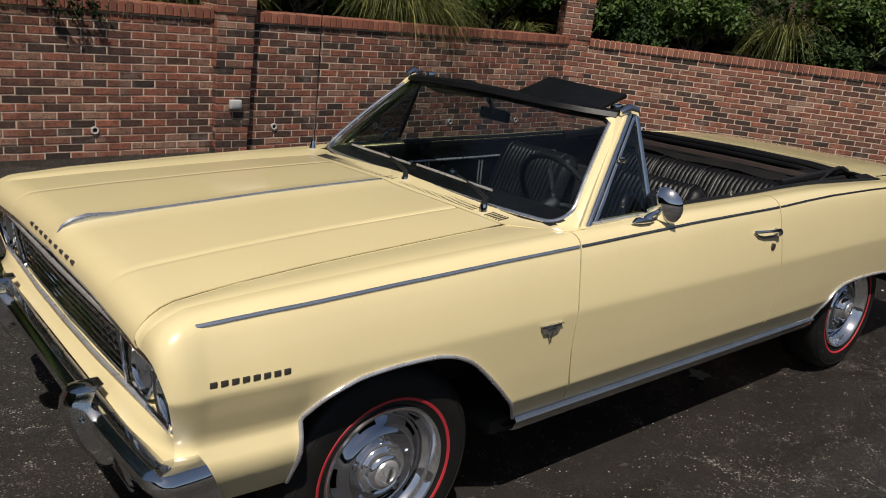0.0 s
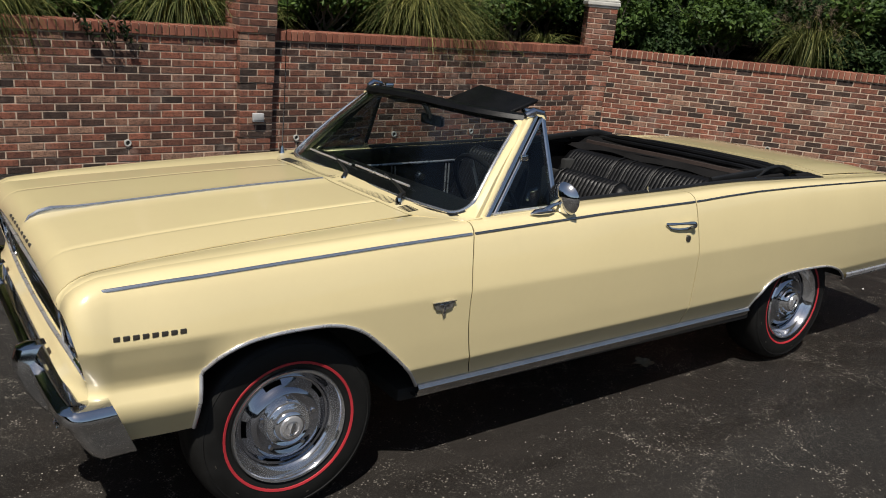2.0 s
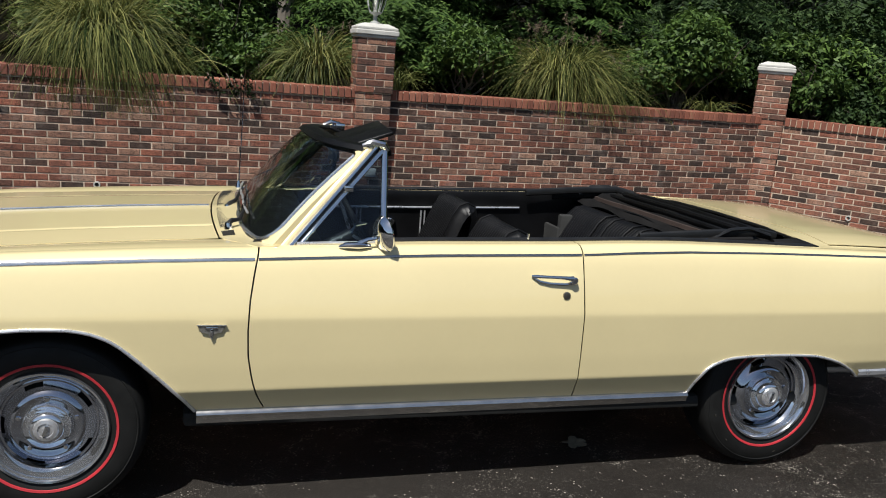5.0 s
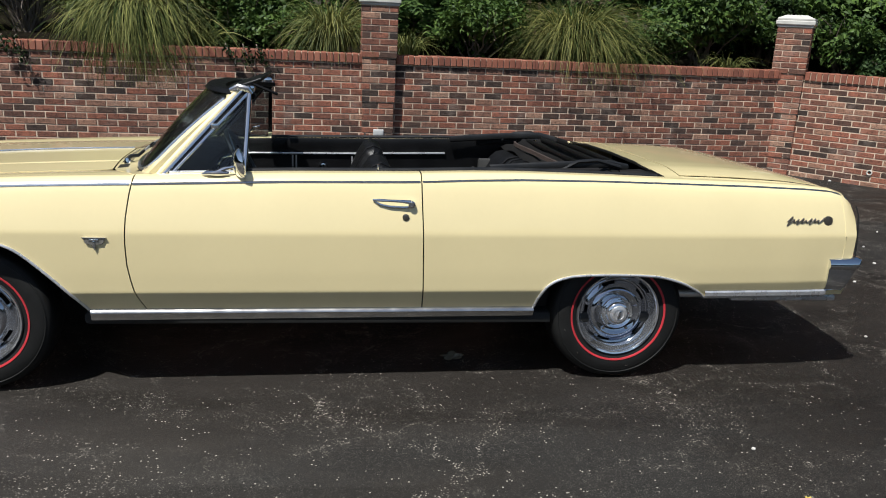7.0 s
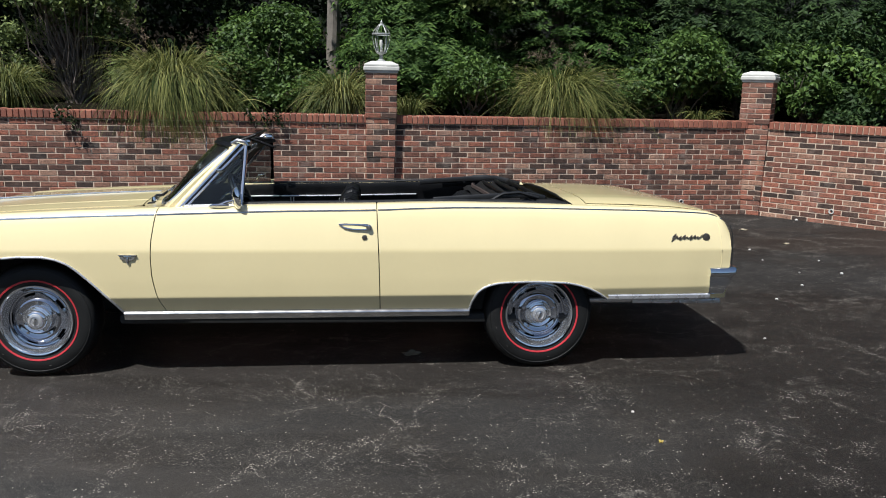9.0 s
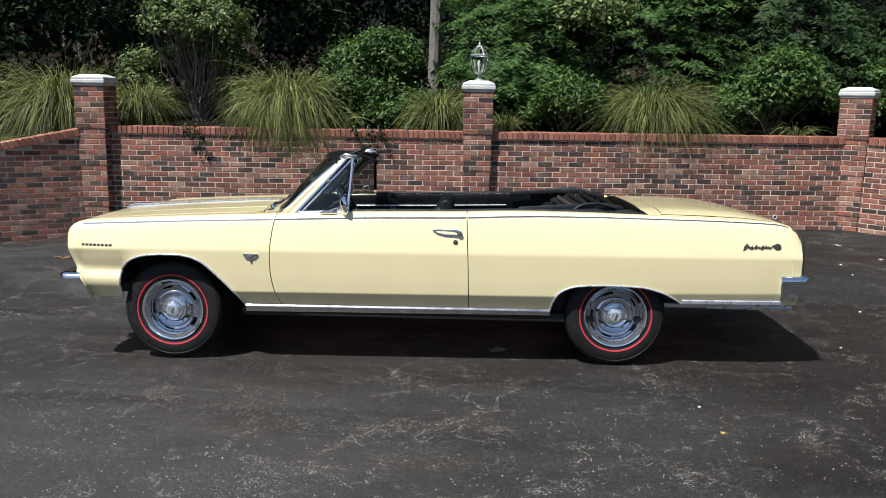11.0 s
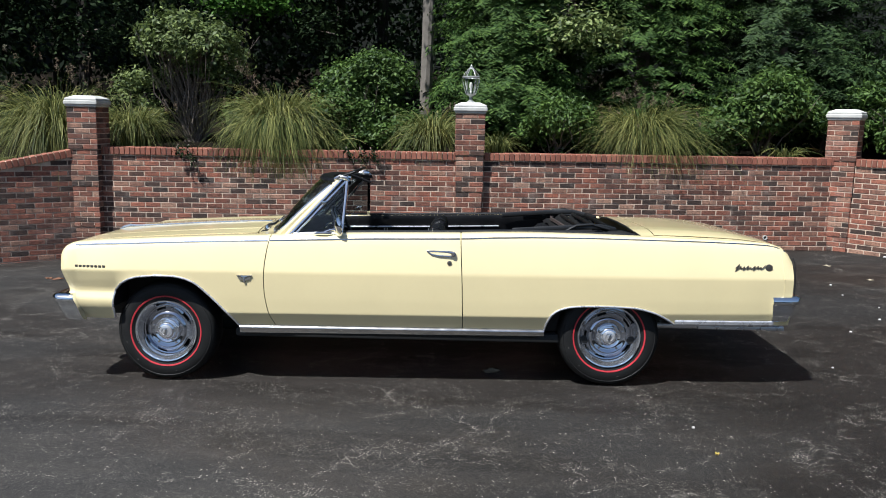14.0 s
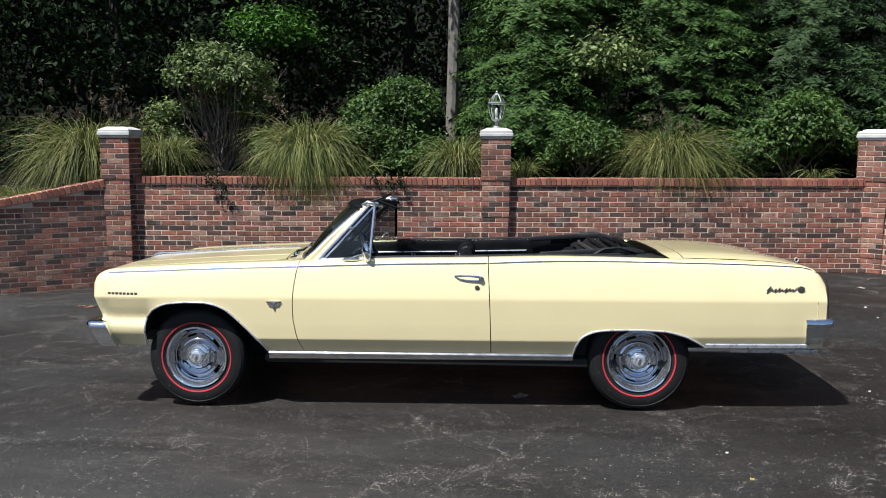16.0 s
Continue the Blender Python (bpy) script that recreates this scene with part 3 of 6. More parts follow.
def build_fenders():
    obs = both("front_fender", lambda: side_panel(-0.66, 0.70, None, GAP_F), PAINT, car)
    obs += both("door_skin", lambda: side_panel(0.70, 1.95, GAP_F, GAP_R), PAINT, car)
    obs += both("quarter_panel", lambda: side_panel(1.95, 4.07, GAP_R, None), PAINT, car)

    def fender_top():
        bm = bmesh.new()
        rows = []
        for x in [-0.66, -0.657, -0.652, -0.644, -0.625, -0.60, -0.57, -0.5, -0.4, -0.2, 0, 0.2, 0.35, 0.5, 0.6, 0.69]:
            e = side_point(x, NROW - 1)
            yi = -hood_edge(x) - 0.003
            zi = hood_z(x, -yi) if x > -0.57 else hood_z(-0.57, -yi) + curve(x, [(-0.664, -0.076), (-0.659, -0.050), (-0.646, -0.032), (-0.627, -0.016), (-0.602, -0.005), (-0.57, 0)])
            row = [e]
            for f, d in ((0.2, 0.002), (0.5, -0.1), (0.8, -0.45), (1.0, -1.0)):
                row.append(Vector((x - 0.004 * min(1, max(0, (-0.56 - x) / 0.10)) * f, e.y + (yi - e.y) * f, e.z + (zi - e.z) * (-d if d < 0 else 0) + (d if d > 0 else 0))))
            rows.append(row)
        grid_mesh(bm, rows)
        return tidy(bm)
    obs += both("fender_top", fender_top, PAINT, car)
    thicken(obs)


build_fenders()


def build_hood():
    cols = [(-0.645, -0.092), (-0.658, -0.084), (-0.664, -0.070), (-0.659, -0.050), (-0.646, -0.032), (-0.627, -0.016), (-0.602, -0.005), (-0.57, 0), (-0.5, 0), (-0.35, 0), (-0.2, 0), (0, 0),
            (0.2, 0), (0.35, 0), (0.47, 0), (0.565, 0)]
    fs = [1, 0.985, 0.95, 0.88, 0.82, 0.76, 0.70, 0.68, 0.67, 0.66, 0.62, 0.5, 0.3, 0.15, 0.07, 0.035, 0.0]
    fs = [-f for f in fs] + fs[-2::-1]
    bm = bmesh.new()
    rows = []
    for x, d in cols:
        row = []
        for f in fs:
            bow = 0.004 * (1 - f * f) if x < -0.55 else 0.0
            back = -0.038 * (1 - f * f) * max(0, (x - 0.3) / 0.265)
            y = f * hood_edge(x)
            row.append((x - bow + back, y, hood_z(max(x, -0.57), y) + d))
        rows.append(row)
    grid_mesh(bm, rows)
    ob = part("hood", tidy(bm), PAINT, car)
    thicken([ob])
    # cowl between hood and windscreen
    bm = bmesh.new()
    rows = []
    for f in (0.0, 0.05, 0.3, 0.6, 1.0):
        row = []
        for i in range(33):
            y = -0.815 + 1.63 * i / 32
            a = abs(y)
            xh = 0.572 - 0.038 * (1 - (a / 0.63) ** 2) if a < 0.63 else 0.572 + 0.122 * ((a - 0.63) / 0.185)
            xw = 0.640 + 0.125 * (a / 0.8) ** 4
            z0 = hood_z(0.56, y) if a < 0.63 else hood_z(0.56, 0.63) + (curve(0.7, CROWN) - hood_z(0.56, 0.63) - 0.002) * (a - 0.63) / 0.185
            row.append((xh + (xw - xh) * f, y, z0 + 0.018 * f * (1 - 0.8 * min(1, a / 0.8) ** 2)))
        rows.append(row)
    grid_mesh(bm, rows)
    thicken([part("cowl", tidy(bm), PAINT, car)])


build_hood()


def deck_z(x, y):
    zc = curve(x, [(2.6, 1.012), (3.1, 1.014), (3.5, 1.012), (3.75, 0.998), (3.9, 0.972), (4.0, 0.948), (4.09, 0.915), (4.13, 0.88)])
    zs = curve(min(x, 4.06), CROWN) - 0.012
    f = curve(abs(y), [(0, 1.0), (0.4, 0.97), (0.55, 0.85), (0.66, 0.5), (0.73, 0.15), (0.79, 0.0)])
    return zs + (max(zc, zs) - zs) * f


def build_tail():
    obs = []
    # deck between cockpit and trunk, with the quarters' tops
    def panel(name, xf, xs, ys, dz=0.0):
        bm = bmesh.new()
        grid_mesh(bm, [[(x if i else xf(y), y, deck_z(x if i else xf(y), y) + dz) for y in ys] for i, x in enumerate(xs)])
        o = part(name, tidy(bm), PAINT, car)
        obs.append(o)
        return o
    ys = [-0.79 + 1.58 * i / 40 for i in range(41)]
    front = lambda y: 3.10 - 0.01 * (1 - (y / 0.8) ** 2)
    panel("rear_deck", front, [3.1, 3.15, 3.206], ys)
    panel("trunk_lid", lambda y: 3.212, [3.2, 3.3, 3.5, 3.65, 3.75, 3.85, 3.93, 3.98, 4.015, 4.04, 4.055, 4.06], [-0.70 + 1.4 * i / 36 for i in range(37)], 0.002)

    def qtop():
        bm = bmesh.new()
        rows = []
        for x in [3.21, 3.4, 3.6, 3.75, 3.85, 3.93, 3.98, 4.02, 4.045, 4.07]:
            e = side_point(x, NROW - 1)
            rows.append([e] + [Vector((x, -y, deck_z(x, y))) for y in (0.77, 0.74, 0.706)])
        grid_mesh(bm, rows)
        return tidy(bm)
    obs += both("quarter_top", qtop, PAINT, car)
    # the strip along the cockpit's rim, over door and quarter

    def rim(x0, x1):
        bm = bmesh.new()
        rows = []
        n = 14
        for i in range(n + 1):
            x = x0 + (x1 - x0) * i / n
            e = side_point(x, NROW - 1)
            inner = -0.735
            if x > 2.4:
                inner = -0.735 - 0.03 * min(1, (x - 2.4) / 0.5)
            rows.append([e, Vector((x, e.y * 0.6 + inner * 0.4, e.z + 0.002)), Vector((x, inner, e.z - 0.004)), Vector((x, inner + 0.004, e.z - 0.012))])
        grid_mesh(bm, rows)
        return tidy(bm)
    obs += both("door_top", lambda: rim(0.716, 1.934), PAINT, car)
    obs += both("quarter_rim", lambda: rim(1.942, 3.10), PAINT, car)
    thicken(obs)
    # tail panel
    bm = bmesh.new()
    rows = []
    for z, x in ((0.93, 4.035), (0.88, 4.045), (0.80, 4.045), (0.70, 4.04), (0.60, 4.03), (0.52, 4.01), (0.44, 3.98)):
        rows.append([(x + 0.03 * (1 - (y / 0.85) ** 2) - 0.05 * abs(y / 0.85) ** 6, y, min(z, deck_z(4.1, y) - 0.004)) for y in [-0.86 + 1.72 * i / 24 for i in range(25)]])
    grid_mesh(bm, rows)
    part("tail_panel", tidy(bm), PAINT, car)


build_tail()


def build_inner():
    """Dark inner shell, so that no light comes through the gaps."""
    part("floor_pan", bm_box((1.85, 0, 0.30), (2.8, 1.60, 0.06), 0.02), UNDER, car)
    part("firewall", bm_box((0.60, 0, 0.62), (0.05, 1.60, 0.58), 0.01), UNDER, car)
    part("trunk_floor", bm_box((3.62, 0, 0.47), (0.85, 1.56, 0.08), 0.02), UNDER, car)
    part("engine_block", bm_box((-0.05, 0, 0.46), (1.0, 0.9, 0.26), 0.03), UNDER, car)
    part("rear_axle", bm_tube([(2.92, -0.70, 0.33), (2.92, -0.12, 0.33), (2.92, 0, 0.33), (2.92, 0.12, 0.33), (2.92, 0.70, 0.33)], n=12, radii=[0.045, 0.05, 0.12, 0.05, 0.045]), UNDER, car)
    part("front_crossmember", bm_box((0.0, 0, 0.27), (0.16, 1.3, 0.09), 0.02), UNDER, car)
    part("radiator_support", bm_box((-0.50, 0, 0.62), (0.04, 1.62, 0.42), 0.01), UNDER, car)
    both("rocker_inner", lambda: bm_box((1.50, -0.78, 0.66), (1.8, 0.04, 0.56), 0.01), UNDER, car)
    both("front_wheel_house", lambda: bm_box((0.1, -0.53, 0.62), (1.2, 0.05, 0.5), 0.01), UNDER, car)
    both("front_wheel_house_top", lambda: bm_box((0.08, -0.70, 0.79), (1.1, 0.34, 0.05), 0.02), UNDER, car)
    both("front_wheel_house_rear", lambda: bm_box((0.585, -0.67, 0.60), (0.03, 0.29, 0.44), 0.01), UNDER, car)
    both("front_wheel_house_front", lambda: bm_box((-0.37, -0.67, 0.62), (0.03, 0.27, 0.34), 0.01), UNDER, car)
    both("rear_wheel_house", lambda: bm_box((2.95, -0.55, 0.62), (1.0, 0.05, 0.55), 0.01), UNDER, car)
    both("rear_wheel_house_top", lambda: bm_box((2.92, -0.71, 0.74), (0.95, 0.32, 0.05), 0.02), UNDER, car)
    both("rear_wheel_house_rear", lambda: bm_box((3.38, -0.71, 0.62), (0.03, 0.32, 0.40), 0.01), UNDER, car)
    both("rear_wheel_house_front", lambda: bm_box((2.45, -0.67, 0.61), (0.03, 0.28, 0.42), 0.01), UNDER, car)
    both("quarter_inner", lambda: bm_box((3.72, -0.80, 0.70), (0.62, 0.05, 0.44), 0.01), UNDER, car)


build_inner()

# ---- wheels ----
TYRE_R = 0.332


def build_wheel(x, side, z):
    """A wheel with its outer face towards -y, turned round for the far side."""
    hub = thing("wheel", pose(x, -0.735 * side, z, 0, 0, 0 if side > 0 else 180), "", "")
    for k in ("label", "category"):
        if k in hub:
            del hub[k]
    hub.parent = car
    R = TYRE_R
    prof = [(0.195, -0.085), (0.205, -0.098), (0.222, -0.106), (0.25, -0.112), (0.285, -0.108), (0.308, -0.100), (0.318, -0.092), (0.326, -0.078), (R, -0.045), (R + 0.001, 0),
            (R, 0.045), (0.324, 0.08), (0.30, 0.10), (0.25, 0.105), (0.20, 0.09), (0.19, 0.06)]
    bm = lathe(prof, 64)
    for v in bm.verts:      # flattened where it stands
        if v.co.z < -R + 0.012:
            v.co.z = -R + 0.012
    tyre = part("tyre", bm, RUBBER, hub, "black tyre with a thin red line")
    part("red_line", lathe([(0.2275, -0.1078), (0.2285, -0.1100), (0.2365, -0.1118), (0.2375, -0.1105)], 64), REDLINE, tyre, "red line")
    # sidewall rings
    part("sidewall_rib", lathe([(0.296, -0.1040), (0.299, -0.1062), (0.303, -0.1040)], 64), RUBBER, tyre)
    # trim ring
    part("trim_ring", lathe([(0.203, -0.094), (0.207, -0.103), (0.203, -0.110), (0.196, -0.108), (0.190, -0.100), (0.184, -0.082), (0.176, -0.066), (0.168, -0.058)], 64), TRIM, hub, "bright chrome trim ring")
    # rally disc with five slots
    bm = bmesh.new()
    n, slots = 90, 5
    prof = [(0.170, -0.060), (0.166, -0.050), (0.156, -0.047), (0.146, -0.052), (0.138, -0.058), (0.128, -0.066), (0.120, -0.076), (0.112, -0.079), (0.104, -0.076), (0.092, -0.070), (0.075, -0.070)]
    vr = [[bm.verts.new((math.cos(2 * math.pi * k / n) * r, h, math.sin(2 * math.pi * k / n) * r)) for k in range(n)] for r, h in prof]
    for i in range(len(prof) - 1):
        for k in range(n):
            ang = (k + 0.5) / n * slots % 1
            if 2 <= i <= 3 and 0.33 < ang < 0.67:
                continue
            j = (k + 1) % n
            bm.faces.new((vr[i][k], vr[i][j], vr[i + 1][j], vr[i + 1][k]))
    bmesh.ops.recalc_face_normals(bm, faces=bm.faces)
    disc = part("rally_disc", bm, RALLY, hub, "silver slotted wheel disc", 40)
    mod = disc.modifiers.new("thickness", "SOLIDIFY")
    mod.thickness = 0.004
    mod.offset = 1 if False else -1
    part("brake_drum", lathe([(0.0, -0.015), (0.165, -0.015), (0.17, 0.0), (0.17, 0.06), (0.0, 0.06)], 40), UNDER, hub)
    part("cap_ring", lathe([(0.084, -0.071), (0.082, -0.084), (0.077, -0.090), (0.070, -0.086), (0.064, -0.084), (0.060, -0.092), (0.056, -0.104), (0.050, -0.110), (0.042, -0.112)], 48), TRIM, hub, "chrome hub cap")
    part("cap_centre", lathe([(0.043, -0.110), (0.038, -0.118), (0.026, -0.121), (0.024, -0.117), (0.016, -0.118), (0.0, -0.120)], 40), SATIN, hub)
    part("cap_emblem", bm_box((0, -0.1225, 0), (0.011, 0.006, 0.040), 0.002, pose(0, 0, 0, 0, 18, 0)), CHROME, hub, "bright raised cap emblem")
    if side > 0:      # moulded sidewall marks, as plain bars
        for ang in (197, 226, 284):
            ca, sa = math.cos(radians(ang)), math.sin(radians(ang))
            part("sidewall_mark", bm_box((0, 0, 0), (0.011, 0.002, 0.003), 0.0, pose(0.272 * ca, -0.1102, 0.272 * sa, 0, 90 - ang, 0)), BADGE, tyre)
    for i in range(5):
        a = 2 * math.pi * (i + 0.0) / 5 + 0.3
        part("lug_nut", lathe([(0.0, -0.090), (0.007, -0.090), (0.009, -0.084), (0.009, -0.068)], 8), CHROME, hub).location = (math.cos(a) * 0.098, 0.006, math.sin(a) * 0.098)
    return hub


build_wheel(0.004, 1, 0.305)
build_wheel(2.918, 1, 0.332)
build_wheel(0.004, -1, 0.305)
build_wheel(2.918, -1, 0.332)

# ---- bright mouldings ----


def arch_lip(lo, hi):
    pts = [p for p in ARCH if lo <= p[0] <= hi]
    path = []
    for x, z in pts:
        path.append((x, -side_y(x, z) - 0.003, z + 0.002))
    return bm_tube(path, 0.0065, 8, 1.0, (0, -1, 0))


both("arch_moulding_front", lambda: arch_lip(-0.326, 0.494), SATIN, car, "bright wheel opening moulding")
both("arch_moulding_rear", lambda: arch_lip(2.488, 3.33), SATIN, car, "bright wheel opening moulding")


def strip(x0, x1, drop, h=0.0065, out=0.004, n=24, gap0=None):
    """Belt moulding below the crown."""
    path = []
    for i in range(n + 1):
        x = x0 + (x1 - x0) * i / n
        z = curve(x, CROWN) - drop(x)
        path.append((x, -side_y(x, z) - 0.001, z))
    return bm_tube(path, h, 8, 0.55, (0, 0.3, 1), [h * (0.35 if i == 0 and x0 < 0 else 1.0) for i in range(n + 1)])


DROP = lambda x: curve(x, [(-0.63, 0.010), (-0.57, 0.022), (-0.3, 0.028), (0.7, 0.034), (2.0, 0.034), (2.4, 0.028), (3.1, 0.020), (3.8, 0.016), (4.02, 0.012)])
both("belt_moulding_fender", lambda: strip(-0.628, 0.690, DROP, 0.0066), MOULDING, car, "bright belt moulding")
# door and quarter strips have the dark ground reflection in their metal colour
both("belt_moulding_door", lambda: strip(0.703, 1.932, DROP, 0.0056), BELT_DARKENED, car, "bright belt moulding")
both("belt_moulding_quarter", lambda: strip(1.943, 4.02, DROP, 0.0050, n=36), BELT_DARKENED, car, "bright belt moulding")


def rocker():
    bm = bmesh.new()
    rows = []
    for i in range(25):
        x = 0.500 + (2.490 - 0.500) * i / 24
        zt, zb = 0.360 + 0.006 * (x - 0.5), 0.305 + 0.010 * (x - 0.5)
        y = side_y(x, zt)
        rows.append([(x, -y + 0.004, zt + 0.006), (x, -y - 0.004, zt + 0.003), (x, -y - 0.014, zt - 0.008), (x, -y - 0.016, zt - 0.013), (x, -y - 0.013, zt - 0.018), (x, -y - 0.008, (zt + zb) / 2), (x, -y - 0.002, zb + 0.006), (x, -y + 0.02, zb), (x, -y + 0.06, zb + 0.004)])
    grid_mesh(bm, rows)
    return bm


both("rocker_moulding", rocker, SILL, car, "bright rocker moulding along the sill")


def lower_rear():
    bm = bmesh.new()
    rows = []
    for i in range(13):
        x = 3.325 + (3.965 - 3.325) * i / 12
        zt = 0.462 + 0.004 * i / 12
        y = side_y(x, zt)
        rows.append([(x, -y - 0.002, zt), (x, -y - 0.008, zt - 0.008), (x, -y - 0.006, zt - 0.026), (x, -y + 0.006, zt - 0.040), (x, -y + 0.04, zt - 0.044)])
    grid_mesh(bm, rows)
    return bm


both("lower_quarter_moulding", lower_rear, SATIN, car, "bright moulding behind the rear wheel")

# door handles, locks, badges


def handle():
    """A grip loop with a round thumb button at its rear end."""
    bm = bmesh.new()
    y = -side_y(1.82, 0.875)
    tube(bm, [(1.722, y - 0.004, 0.879), (1.745, y - 0.018, 0.880), (1.79, y - 0.026, 0.880), (1.85, y - 0.027, 0.878), (1.885, y - 0.024, 0.874)], n=8, radii=[0.005, 0.0065, 0.0058, 0.0065, 0.010], flat=0.8)
    tube(bm, [(1.724, y - 0.003, 0.876), (1.755, y - 0.007, 0.858), (1.80, y - 0.009, 0.850), (1.86, y - 0.009, 0.848), (1.905, y - 0.005, 0.852)], n=8, radii=[0.004, 0.006, 0.0065, 0.0065, 0.006], flat=0.8)
    tube(bm, [(1.892, y + 0.002, 0.864), (1.892, y - 0.026, 0.865), (1.892, y - 0.030, 0.865)], n=16, radii=[0.017, 0.015, 0.010])
    return bm


both("door_handle", handle, CHROME, car, "chrome push-button door handle")
both("door_lock", lambda: tube(bmesh.new(), [(1.868, -side_y(1.87, 0.805) + 0.004, 0.805), (1.868, -side_y(1.87, 0.805) - 0.006, 0.805), (1.868, -side_y(1.87, 0.805) - 0.008, 0.805)], n=16, radii=[0.015, 0.015, 0.009]), BADGE, car, "round door lock")


def vee():
    bm = bmesh.new()
    y = -side_y(0.55, 0.66) - 0.004
    m = [(0.500, 0.701), (0.598, 0.701), (0.582, 0.674), (0.560, 0.670), (0.549, 0.646), (0.538, 0.670), (0.516, 0.674)]
    front = [bm.verts.new((x, y - 0.004, z)) for x, z in m]
    back = [bm.verts.new((x, y + 0.006, z)) for x, z in m]
    bm.faces.new(front)
    bm.faces.new(back[::-1])
    for i in range(len(m)):
        j = (i + 1) % len(m)
        bm.faces.new((front[j], front[i], back[i], back[j]))
    return bm


badge = both("fender_vee", vee, BADGEPLATE, car, "dark winged badge with bright centre")
for side, b in zip((-1, 1), badge):
    y = (side_y(0.55, 0.69) + 0.009) * side
    part("badge_crossbar", bm_box((0.549, y, 0.691), (0.040, 0.004, 0.009), 0.002), CHROME, b)
    part("badge_stem", bm_box((0.549, y, 0.675), (0.010, 0.004, 0.026), 0.002), CHROME, b)
    part("badge_rim", bm_box((0.549, y, 0.7005), (0.100, 0.004, 0.003), 0.001), CHROME, b)


def script(x0, x1, z, count, h, slant, mat):
    """A nameplate as plain slim bars of its size."""
    w = (x1 - x0) / count
    for side in (-1, 1):
        base = None
        for i in range(count):
            x = x0 + (i + 0.5) * w
            hh = h * (1.0 if slant == 0 else (1.25, 0.7, 1.1, 0.75, 1.15, 0.7)[i % 6])
            bm = bm_box((0, 0, 0), (w * 0.70 if slant == 0 else w * 0.30, 0.004, hh), 0.0015)
            for v in bm.verts:
                v.co.x += slant * v.co.z
            o = part("nameplate" if base is None else "bar", bm, mat, base or car, "" if base else "raised metal nameplate")
            o.location = Vector((x, side * (side_y(x, z) + 0.002), z + (hh - h) / 2)) - (base.location if base else Vector())
            base = base or o



script(-0.565, -0.356, 0.737, 8, 0.015, 0.0, BADGE)
def flourish():
    """A flowing nameplate as one plain leaning line."""
    path = []
    for i in range(121):
        f = i / 120
        dz = (0.0105 + 0.010 * math.exp(-((f - 0.06) / 0.09) ** 2) + 0.006 * math.sin(f * 19 + 1)) * math.sin(f * 52)
        x = 3.690 + 0.18 * f + 0.75 * dz
        path.append((x, -side_y(x, 0.81) - 0.003, 0.810 + dz + 0.004 * f))
    return bm_tube(path, 0.0034, 6)


both("nameplate_line", flourish, BADGE, car, "flowing metal nameplate line")
both("round_badge", lambda: tube(bmesh.new(), [(3.905, -side_y(3.905, 0.815) + 0.003, 0.815), (3.905, -side_y(3.905, 0.815) - 0.005, 0.815), (3.905, -side_y(3.905, 0.815) - 0.007, 0.815)], n=20, radii=[0.023, 0.023, 0.012]), BADGE, car, "small round dark badge")

# hood spear and letters
bm = bmesh.new()
path = [(-0.648, 0, 0.872), (-0.630, 0, 0.886), (-0.600, 0, 0.899), (-0.56, 0, hood_z(-0.56, 0) + 0.010)] + [(x, 0, hood_z(x, 0) + 0.005) for x in (-0.48, -0.35, -0.2, 0, 0.2, 0.4, 0.52)]
tube(bm, path, 0.012, 8, 0.55, (0, 0, 1), True, [0.003, 0.013, 0.018, 0.017, 0.012, 0.009, 0.008, 0.008, 0.008, 0.007, 0.006])
part("hood_spear", bm, MOULDING, car, "chrome spear down the middle of the hood")
plate = None
for i in range(9):
    y = -0.20 + 0.05 * i
    o = part("letter_bar", bm_box((0, 0, 0), (0.010, 0.024, 0.019), 0.002, pose(0, 0, 0, 0, -70)), BADGE, car, "dark raised letter block" if i == 0 else "")
    o.location = (-0.661, y * 1.1, 0.846)

